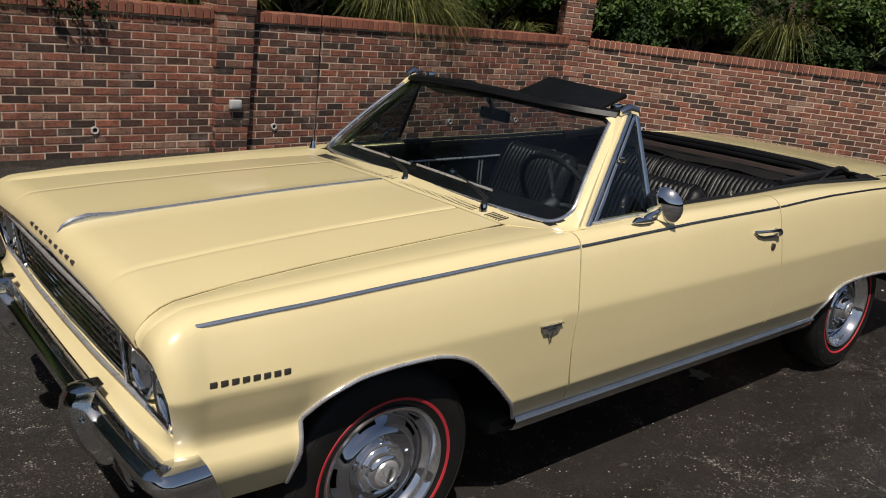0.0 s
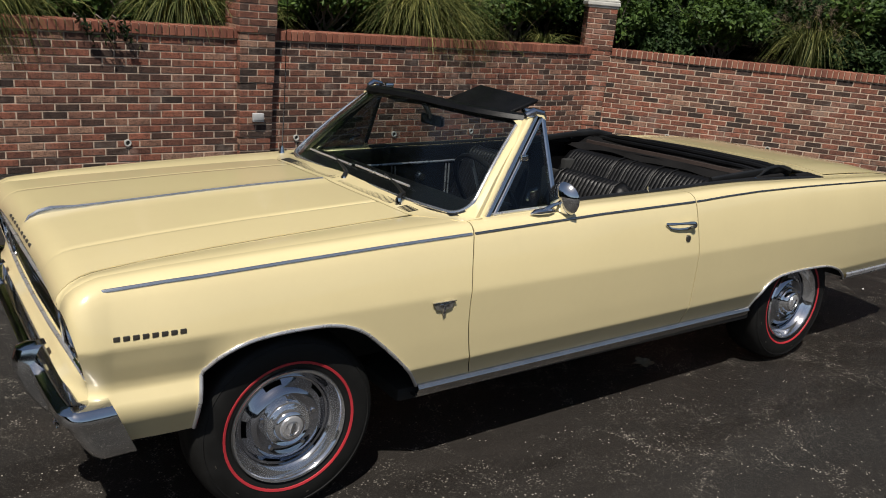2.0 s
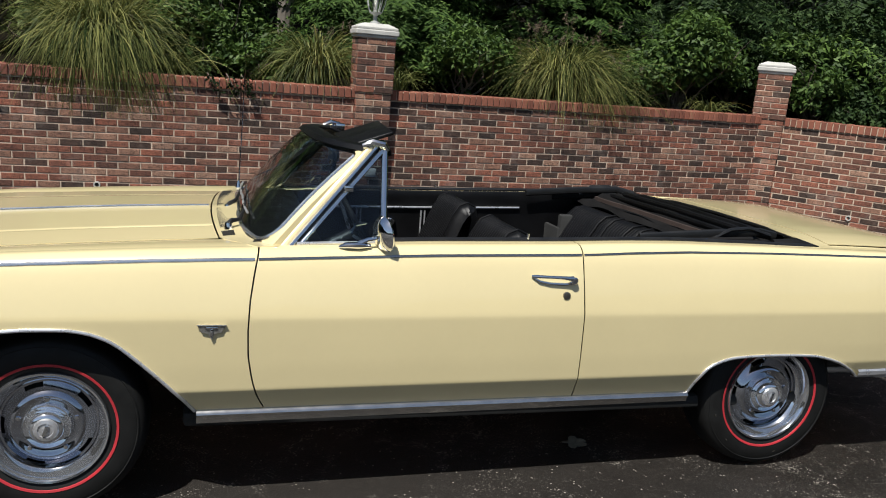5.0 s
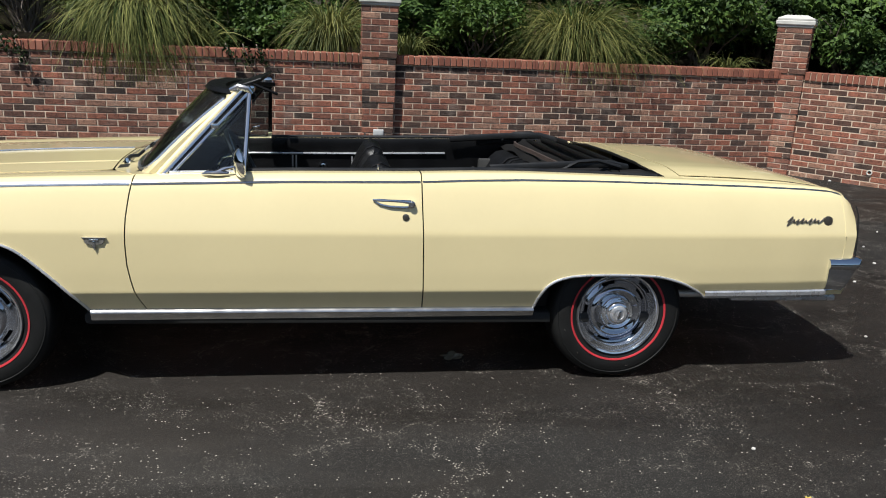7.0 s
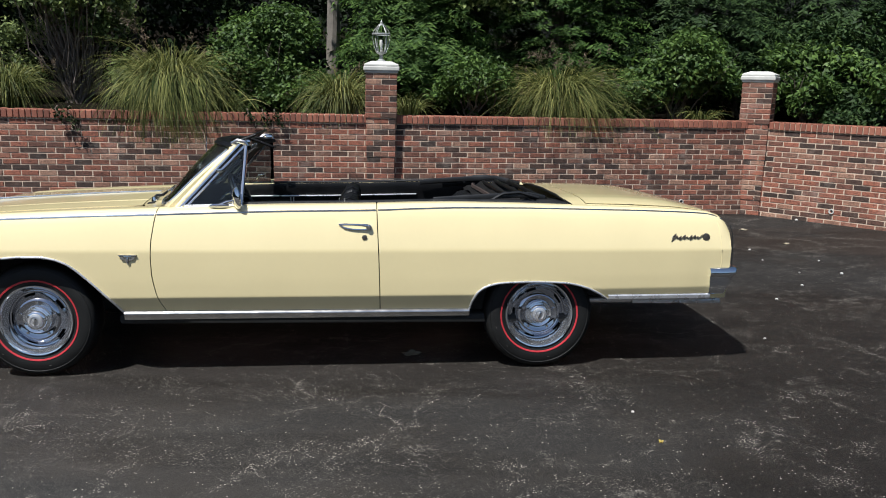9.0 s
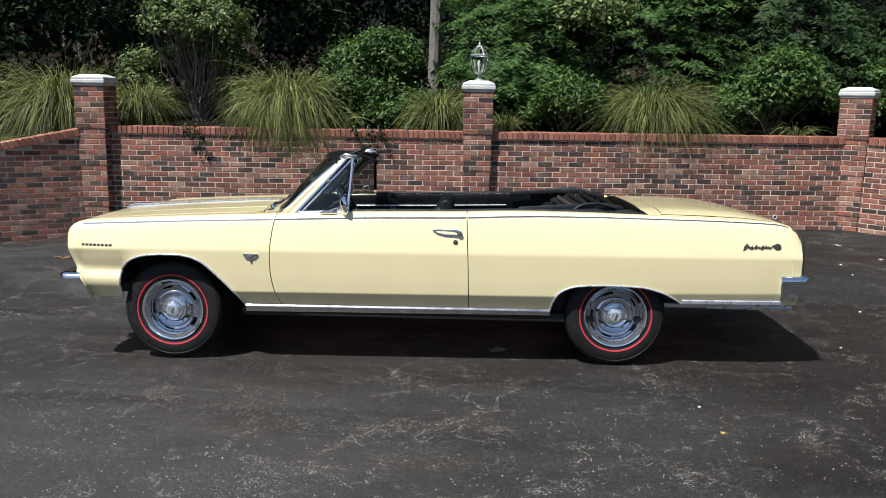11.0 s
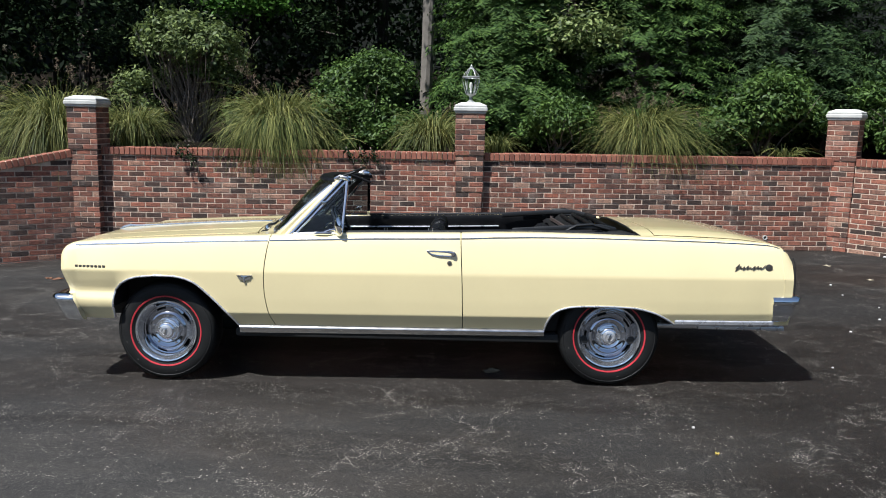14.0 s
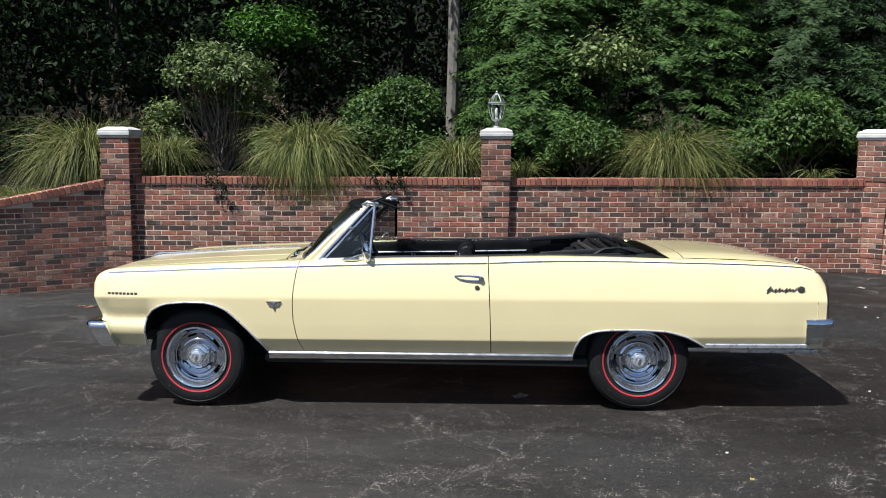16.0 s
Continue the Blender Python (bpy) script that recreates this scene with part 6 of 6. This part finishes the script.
def evergreen(x, y, height, radius, sprays, mat):
    z = bed_z(x, y) - 0.1
    t = thing("evergreen_tree", pose(x, y, z), "tall feathery dark green evergreen tree", "tree", "evergreens behind the wall")
    part("trunk", bm_tube([(0, 0, 0), (0.03, 0, height * 0.5), (0, 0.02, height)], n=8, radii=[0.13, 0.09, 0.02]), TWIG, t)
    tagged(part("crown", quads_mesh("crown", spray_quads(sprays, (0, 0, 0.25), height, radius)), mat, t, smooth=False), kind="stuff")


for x, y, h, r, n in ((2.74, 6.95, 6.5, 1.45, 2300), (4.9, 7.7, 7.0, 1.85, 2200), (7.1, 7.6, 6.8, 1.85, 1500), (9.4, 6.8, 6.5, 1.8, 950), (11.6, 5.2, 6.5, 1.7, 800), (13.2, 2.6, 6.0, 1.6, 450), (13.0, 6.8, 7.5, 2.2, 700), (15.2, 3.6, 7.0, 2.2, 600), (11.0, 8.4, 8.0, 2.2, 600), (3.9, 9.2, 8.0, 1.8, 500), (6.2, 9.4, 8.0, 1.8, 500), (8.6, 9.0, 8.0, 1.8, 450)):
    # trees past x = 5.5 stand in shade, which their leaf colour carries
    evergreen(x, y, h, r, n, LEAF_CEDAR if x < 5.5 else LEAF_EVERGREEN_SHADED)


def woodland_tree(x, y, height, crown_z, radius, leaves, mat, trunk_r=0.12, bark=None, label="woodland tree with a loose leafy crown", lean=0.0):
    z = bed_z(x, y) - 0.15
    t = thing("woodland_tree", pose(x, y, z), label, "tree", "woodland trees")
    part("trunk", bm_tube([(0, 0, 0), (0.02 + lean * 0.3, 0, height * 0.3), (lean * 0.7, 0.03, height * 0.65), (lean, 0, height)], n=10, radii=[trunk_r * 1.25, trunk_r, trunk_r * 0.8, trunk_r * 0.35]), bark or DARKBARK, t)
    part("limbs", limbs(bmesh.new(), (lean * 0.5, 0, height * 0.45), 9, height * 0.5, radius, trunk_r * 0.35, 5, 0.6), DARKBARK, t)
    q = clump_cloud((lean, 0, crown_z - z), (radius, radius, (height - (crown_z - z)) * 1.0 + 0.5), max(8, leaves // 16), 16, 0.22, 0.16, 0.085, 0.35, -0.95, 0.7)
    tagged(part("crown", quads_mesh("crown", q), mat, t, smooth=False), kind="stuff")


woodland_tree(1.33, 7.5, 9.0, 8.0, 2.2, 5200, LEAF_SHADED_WOODS, 0.094, BARK, "slim tree with a bare pale trunk", 0.06)
# high crowns added to shade the low woods, their leaves coloured as shaded
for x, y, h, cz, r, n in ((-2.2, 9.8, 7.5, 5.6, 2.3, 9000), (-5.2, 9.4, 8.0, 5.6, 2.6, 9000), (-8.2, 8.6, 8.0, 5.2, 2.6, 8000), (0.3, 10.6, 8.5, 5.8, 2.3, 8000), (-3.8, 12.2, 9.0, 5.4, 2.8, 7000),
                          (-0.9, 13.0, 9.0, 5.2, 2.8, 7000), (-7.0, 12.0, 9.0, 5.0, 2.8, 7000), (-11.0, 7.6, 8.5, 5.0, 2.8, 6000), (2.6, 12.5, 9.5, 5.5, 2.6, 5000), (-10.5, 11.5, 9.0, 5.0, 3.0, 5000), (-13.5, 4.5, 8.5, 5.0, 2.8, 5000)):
    woodland_tree(x, y, h, cz, r, n, LEAF_SHADED_WOODS)
for x, y, z, rx, rz, n, mat in ((-1.78, 8.2, 3.72, 0.85, 0.32, 170, LEAF_BRIGHT), (3.62, 5.95, 3.02, 0.62, 0.30, 60, LEAF_DULL), (-4.6, 8.0, 3.0, 0.7, 0.4, 40, LEAF_SHADED_WOODS), (-0.6, 8.4, 3.2, 0.5, 0.4, 40, LEAF_SHADED_WOODS)):
    m = thing("leafy_branch", pose(x, y, z), "sunlit leafy maple branch hanging from the woods", "branch")
    part("twig", bm_tube([(-0.1, 1.6, 0.35), (-0.3, 0.6, 0.1), (0.3, 0, -0.05)], n=6, radii=[0.03, 0.02, 0.008]), TWIG, m)
    tagged(part("leaves", quads_mesh("leaves", clump_cloud((0, 0, 0), (rx, 0.5, rz), n, 16, 0.11, 0.095, 0.05, 0.2, -0.9, 1.0)), mat, m, smooth=False), kind="stuff")
# dry sprigs that hang over the wall's edge
for x, y, ln in ((-1.78, 4.49, 0.10), (-1.64, 4.49, 0.17), (0.42, 4.56, 0.10), (0.60, 4.56, 0.13), (0.74, 4.57, 0.10)):
    m = thing("hanging_sprig", pose(x, y, WALL_TOP), "dark dry sprig hanging over the wall", "sprig", "sprigs over the wall")
    path = [(0.0, 0.22, -0.02), (0.0, 0.10, 0.04), (0.02, -0.03, 0.01), (0.06, -0.055, -ln * 0.5), (0.09, -0.05, -ln)]
    part("twig", bm_tube(path, n=5, radii=[0.006, 0.006, 0.005, 0.004, 0.003]), TWIG, m)
    c = np.array([path[2]] * 10 + [path[3]] * 16 + [path[4]] * 22) + rng.normal(size=(48, 3)) * np.array([0.028, 0.008, 0.035])
    tagged(part("leaves", quads_mesh("leaves", leaf_quads(c, unit(rng.normal(size=c.shape) + np.array([0, -1.0, 0])), 0.055, 0.020, 0.6)), LEAF_SHADED_WOODS, m, smooth=False), kind="stuff")
# understorey, its deep shade held in the dark leaf colour
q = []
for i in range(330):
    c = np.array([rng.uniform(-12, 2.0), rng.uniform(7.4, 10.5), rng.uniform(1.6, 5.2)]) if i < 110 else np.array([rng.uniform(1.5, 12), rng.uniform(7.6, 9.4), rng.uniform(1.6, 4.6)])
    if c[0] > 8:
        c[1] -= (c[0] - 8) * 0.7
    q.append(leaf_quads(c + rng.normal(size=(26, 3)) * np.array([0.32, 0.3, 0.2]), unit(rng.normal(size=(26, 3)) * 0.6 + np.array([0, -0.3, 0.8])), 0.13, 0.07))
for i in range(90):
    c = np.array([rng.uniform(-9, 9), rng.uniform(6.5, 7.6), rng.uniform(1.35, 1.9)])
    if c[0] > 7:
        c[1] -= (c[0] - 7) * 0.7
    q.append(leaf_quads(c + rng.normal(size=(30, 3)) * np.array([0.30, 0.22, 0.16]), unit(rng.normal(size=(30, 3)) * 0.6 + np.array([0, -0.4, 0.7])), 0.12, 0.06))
tagged(finish("undergrowth", quads_mesh("undergrowth", np.concatenate(q)), LEAF_SHADED_WOODS, smooth=False), "leafy undergrowth of the woods, coloured dark for the deep shade", "foliage", kind="stuff")

# ---- piers, lantern, fittings ----


def pier_frame(i):
    x, y, turn = PIERS[i]
    return pose(x, y, 0, 0, 0, turn)


PIER_OBS = []
LEVELS = [(-0.3, 0.27, 0.330), (0.27, 0.78, 0.348), (0.78, 1.285, 0.366), (1.285, 1.80, 0.388)]
for i in range(3):
    bm = bmesh.new()
    for z0, z1, w in LEVELS:
        box(bm, (0, 0, (z0 + z1) / 2), (w - 0.012, w - 0.012, z1 - z0))
    p = finish("brick_pier", bm, MORTAR, smooth=False)
    p.matrix_world = pier_frame(i)
    tagged(p, "square brick pier with stepped ledges under a white cap", "pier", "wall piers")
    PIER_OBS.append(p)
    cap = bmesh.new()
    for z, h, w, bv in ((1.812, 0.025, 0.405, 0.004), (1.850, 0.052, 0.436, 0.010), (1.890, 0.030, 0.415, 0.008)):
        box(cap, (0, 0, z), (w, w, h), bv)
    vs = [cap.verts.new(v) for v in ((-0.20, -0.20, 1.905), (0.20, -0.20, 1.905), (0.20, 0.20, 1.905), (-0.20, 0.20, 1.905), (-0.12, -0.12, 1.94), (0.12, -0.12, 1.94), (0.12, 0.12, 1.94), (-0.12, 0.12, 1.94))]
    for f in ((0, 1, 5, 4), (1, 2, 6, 5), (2, 3, 7, 6), (3, 0, 4, 7), (4, 5, 6, 7)):
        cap.faces.new([vs[k] for k in f])
    part("cap_stone", cap, CAPSTONE, p, "white moulded cap stone", smooth=False)

lan = thing("pier_lantern", pose(PIERS[1][0], PIERS[1][1], 1.94), "glass urn lantern with pale metal frame on a pier", "lantern")
LANMETAL = vary(material("pale_lantern_metal", (0.40, 0.41, 0.39), 0.5, 0.4), (0.40, 0.41, 0.39), 0.15, 30.0)
part("foot", lathe([(0.0, 0.0), (0.055, 0.0), (0.052, 0.012), (0.022, 0.03), (0.020, 0.075), (0.03, 0.085), (0.062, 0.10), (0.066, 0.112), (0.0, 0.115)], 24, "z"), LANMETAL, lan)
g = part("glass_urn", lathe([(0.060, 0.112), (0.085, 0.18), (0.105, 0.27), (0.108, 0.315)], 24, "z"), LENS, lan, "clear glass urn")
g.visible_shadow = False
part("rim", lathe([(0.108, 0.312), (0.116, 0.318), (0.116, 0.330), (0.106, 0.334)], 24, "z"), LANMETAL, lan)
g = part("glass_hood", lathe([(0.106, 0.334), (0.085, 0.37), (0.05, 0.415), (0.035, 0.43)], 24, "z"), LENS, lan, "clear glass hood")
g.visible_shadow = False
part("finial", lathe([(0.040, 0.425), (0.036, 0.44), (0.014, 0.45), (0.018, 0.465), (0.006, 0.48), (0.0, 0.50)], 16, "z"), LANMETAL, lan)
for k in range(6):
    a = 2 * math.pi * k / 6
    part("rib", bm_tube([(math.cos(a) * r, math.sin(a) * r, z) for r, z in ((0.062, 0.112), (0.086, 0.18), (0.107, 0.27), (0.110, 0.32), (0.086, 0.37), (0.036, 0.43))], 0.004, 5), LANMETAL, lan)
part("lamp_bulb", lathe([(0.0, 0.12), (0.014, 0.12), (0.014, 0.18), (0.022, 0.21), (0.016, 0.25), (0.0, 0.262)], 16, "z"), CAPSTONE, lan)

ob = thing("outlet_box", pose(PIERS[1][0] + 0.01, PIERS[1][1] - 0.174, 0.445), "grey weatherproof outlet box on the pier", "outlet")
part("cover", bm_box((0, -0.022, 0), (0.115, 0.045, 0.085), 0.008), PLASTIC, ob)
part("flap", bm_box((0, -0.046, 0.006), (0.10, 0.006, 0.066), 0.003), PLASTIC, ob)

for name, xs in (("wall_main", (1.05, 2.35, 3.75)), ("wall_back", (0.50, 1.75, 2.90, 4.05)), ("wall_right", (1.1, 2.4)), ("wall_left", (1.05,))):
    a, b, _ = RUNS[name]
    m, length = run_matrix(a, b)
    for x in xs:
        w = thing("weep_pipe", m @ pose(x, -0.006, 0.21), "short white drain pipe through the wall", "pipe", "wall drain pipes")
        part("pipe_rim", lathe([(0.020, 0.03), (0.020, -0.012), (0.032, -0.012), (0.032, 0.03)], 20), CAPSTONE, w)
        part("pipe_bore", lathe([(0.020, 0.0), (0.0, 0.0)], 16), UNDER, w)

# ---- bricks ----


def brick_mesh(name, l, h, d=0.06, ch=0.0035):
    x, z = l / 2, h / 2
    v = [(-x, 0.0, -z), (x, 0.0, -z), (x, 0.0, z), (-x, 0.0, z), (-x + ch, -0.0035, -z + ch), (x - ch, -0.0035, -z + ch), (x - ch, -0.0035, z - ch), (-x + ch, -0.0035, z - ch), (-x, d, -z), (x, d, -z), (x, d, z), (-x, d, z)]
    f = [(4, 5, 6, 7), (0, 1, 5, 4), (1, 2, 6, 5), (2, 3, 7, 6), (3, 0, 4, 7), (8, 9, 1, 0), (9, 10, 2, 1), (10, 11, 3, 2), (11, 8, 0, 3)]
    return v, f


SHARED = {}


def shared_brick(l, h, mat):
    key = (round(l, 3), round(h, 3), mat.name)
    if key not in SHARED:
        me = mesh_of("brick", *brick_mesh("brick", l, h))
        me.materials.append(mat)
        SHARED[key] = me
    return SHARED[key]


def lay(parent, pieces, mat, mat_joined, limit=300):
    """pieces: (matrix in the parent's space, length, height), nearest first."""
    for m, l, h in pieces[:limit]:
        o = new("brick", shared_brick(l, h, mat))
        o.parent = parent
        o.matrix_local = m
    if len(pieces) > limit:
        vs, fs = [], []
        for m, l, h in pieces[limit:]:
            v, f = brick_mesh("brick", l, h)
            k = len(vs)
            vs += [m @ Vector(p) for p in v]
            fs += [tuple(i + k for i in q) for q in f]
        me = mesh_of("brickwork", vs, fs)
        tagged(part("brickwork", me, mat_joined, parent, smooth=False), kind="stuff")


CAP_MESH = mesh_of("cap_brick", [(sx * 0.0285, sy, sz) for sx, sy, sz in ((-1, -0.022, -0.047), (1, -0.022, -0.047), (1, 0.225, -0.047), (-1, 0.225, -0.047), (-1, -0.022, 0.047), (1, -0.022, 0.047),
                                                                         (1, 0.225, 0.050), (-1, 0.225, 0.050), (-0.88, -0.026, -0.043), (0.88, -0.026, -0.043), (0.88, -0.026, 0.043), (-0.88, -0.026, 0.043))],
                   [(0, 1, 9, 8), (1, 5, 10, 9), (5, 4, 11, 10), (4, 0, 8, 11), (8, 9, 10, 11), (4, 5, 6, 7), (1, 2, 6, 5), (0, 4, 7, 3), (2, 3, 7, 6), (0, 3, 2, 1)])
CAP_MESH.materials.append(CAPBRICK)
random.seed(11)
JOINT = 0.0122
for name, (a, b, fall) in RUNS.items():
    m, length = run_matrix(a, b)
    z_top = WALL_TOP - 0.108
    slope = fall * 0.6 / 1.33
    pieces = []
    for c in range(25):
        z = z_top - 0.006 - COURSE * (c + 0.5)
        if z < -0.30:
            break
        x = -(BRICK_L / 2 if c % 2 else 0.0)
        while x < length:
            x0, x1 = max(x, 0.0), min(x + BRICK_L, length)
            x += BRICK_L
            l = x1 - x0 - JOINT
            if l < 0.03 or (slope and z + 0.03 > z_top - slope * (length - (x0 + x1) / 2)):
                continue
            l = round(l, 2) if l < BRICK_L - JOINT - 0.002 else BRICK_L - JOINT
            mm = pose((x0 + x1) / 2, -0.001 + random.uniform(-0.0015, 0.0015), z + random.uniform(-0.0012, 0.0012), random.uniform(-0.4, 0.4), random.uniform(-0.25, 0.25), random.uniform(-0.5, 0.5))
            w = m @ Vector(((x0 + x1) / 2, 0, z))
            pieces.append((abs(w.x - 2.2) + 0.3 * abs(w.z - 0.8), mm, l, BRICK_H))
    pieces.sort(key=lambda p: p[0])
    lay(WALLS[name], [p[1:] for p in pieces], BRICK, BRICK_JOINED)
    # rowlock bricks along the top
    n = int(length / COURSE)
    for i in range(n):
        x = (i + 0.5) * length / n
        dz = -slope * (length - x)
        o = new("cap_brick", CAP_MESH)
        o.parent = WALLS[name]
        o.matrix_local = pose(x, random.uniform(-0.003, 0.002), WALL_TOP - 0.055 + dz + random.uniform(-0.002, 0.002), random.uniform(-0.6, 0.6), math.degrees(math.atan(-slope)) + random.uniform(-0.5, 0.5), random.uniform(-0.6, 0.6))
    # mortar bed under the cap bricks
    bm = bmesh.new()
    vs = [bm.verts.new(p) for p in ((0, -0.008, z_top - slope * length), (length, -0.008, z_top), (length, 0.21, z_top), (0, 0.21, z_top - slope * length),
                                    (0, -0.008, z_top + 0.094 - slope * length), (length, -0.008, z_top + 0.094), (length, 0.21, z_top + 0.094), (0, 0.21, z_top + 0.094 - slope * length))]
    for f in ((0, 1, 5, 4), (1, 2, 6, 5), (2, 3, 7, 6), (3, 0, 4, 7), (4, 5, 6, 7)):
        bm.faces.new([vs[k] for k in f])
    part("mortar_bed", bm, MORTAR, WALLS[name], smooth=False)

for p in PIER_OBS:
    pieces = []
    for c in range(31):
        z = 1.796 - COURSE * (c + 0.5)
        w = [lv[2] for lv in LEVELS if lv[0] <= z < lv[1]][0]
        for side in range(4):
            turn = Matrix.Rotation(radians(90 * side), 4, "Z")
            cuts = (-w / 2, 0.0, w / 2) if (c + side) % 2 else (-w / 2, -w / 4, w / 4, w / 2)
            for x0, x1 in zip(cuts, cuts[1:]):
                mm = turn @ pose((x0 + x1) / 2, -w / 2 + 0.004 + random.uniform(-0.001, 0.001), z, random.uniform(-0.4, 0.4), random.uniform(-0.3, 0.3), 0)
                pieces.append((side in (1, 2), c, mm, round(x1 - x0 - 0.009, 3), BRICK_H))
    pieces.sort(key=lambda q: (q[0], q[1]))
    lay(p, [q[2:] for q in pieces], BRICK, BRICK_JOINED)

# ---- small things on the drive ----
LEAFDRY = vary(material("dry_leaf", (0.30, 0.26, 0.18), 0.8), (0.30, 0.26, 0.18), 0.2, 40.0)
LEAFBROWN = vary(material("brown_leaf", (0.16, 0.07, 0.035), 0.85), (0.16, 0.07, 0.035), 0.25, 40.0)
LEAFYELLOW = vary(material("yellow_leaf", (0.55, 0.42, 0.08), 0.7), (0.55, 0.42, 0.08), 0.2, 40.0)
STONE = vary(material("pale_pebble", (0.55, 0.53, 0.50), 0.8), (0.55, 0.53, 0.50), 0.2, 60.0)


def fallen_leaf(x, y, size, mat, turn, label):
    bm = bmesh.new()
    pts = []
    for k in range(20):
        a = 2 * math.pi * k / 20
        r = size * (0.55 + 0.45 * abs(math.cos(2.5 * a)))
        pts.append((math.cos(a) * r, math.sin(a) * r * 0.8, 0.006 + 0.010 * abs(math.sin(a * 1.5))))
    c = bm.verts.new((0, 0, 0.004))
    vs = [bm.verts.new(p) for p in pts]
    for i in range(20):
        bm.faces.new((c, vs[i], vs[(i + 1) % 20]))
    ob = finish("fallen_leaf", bm, mat)
    mod = ob.modifiers.new("thickness", "SOLIDIFY")
    mod.thickness = 0.0015
    ob.matrix_world = pose(x, y, ground_z(x, y) - 0.003, 0, 0, turn)
    return tagged(ob, label, "leaf")


fallen_leaf(2.17, -0.54, 0.07, LEAFDRY, 20, "curled dry leaf lying on the asphalt")
fallen_leaf(6.41, 3.75, 0.055, LEAFDRY, 140, "curled dry leaf lying on the asphalt")
fallen_leaf(6.49, 2.87, 0.045, LEAFDRY, 10, "curled dry leaf lying on the asphalt")
fallen_leaf(-2.50, 2.65, 0.070, LEAFBROWN, 40, "brown dead leaf lying on the asphalt")
fallen_leaf(-2.62, 2.70, 0.050, LEAFBROWN, 110, "brown dead leaf lying on the asphalt")
fallen_leaf(3.30, -1.95, 0.014, LEAFYELLOW, 70, "small yellow leaf lying on the asphalt")
for x, y, r in ((3.281, -1.58, 0.009), (4.6, -0.4, 0.009), (5.2, 0.6, 0.011), (4.9, 1.4, 0.012), (-1.9, -0.6, 0.012), (5.6, -0.9, 0.010), (5.92, 2.57, 0.013), (5.81, 2.06, 0.010), (5.9, 1.52, 0.010), (6.27, 1.45, 0.016), (5.66, 1.04, 0.013), (6.37, 2.01, 0.010), (7.44, 4.41, 0.020)):
    bm = bmesh.new()
    bmesh.ops.create_icosphere(bm, subdivisions=2, radius=r)
    for v in bm.verts:
        v.co *= 1 + 0.25 * noise.noise(v.co * 60 + Vector((x, y, 0)))
        v.co.z *= 0.65
    ob = finish("pebble", bm, STONE)
    ob.location = (x, y, ground_z(x, y) + r * 0.5)
    tagged(ob, "small pale pebble lying on the asphalt", "pebble", "pebbles on the drive")
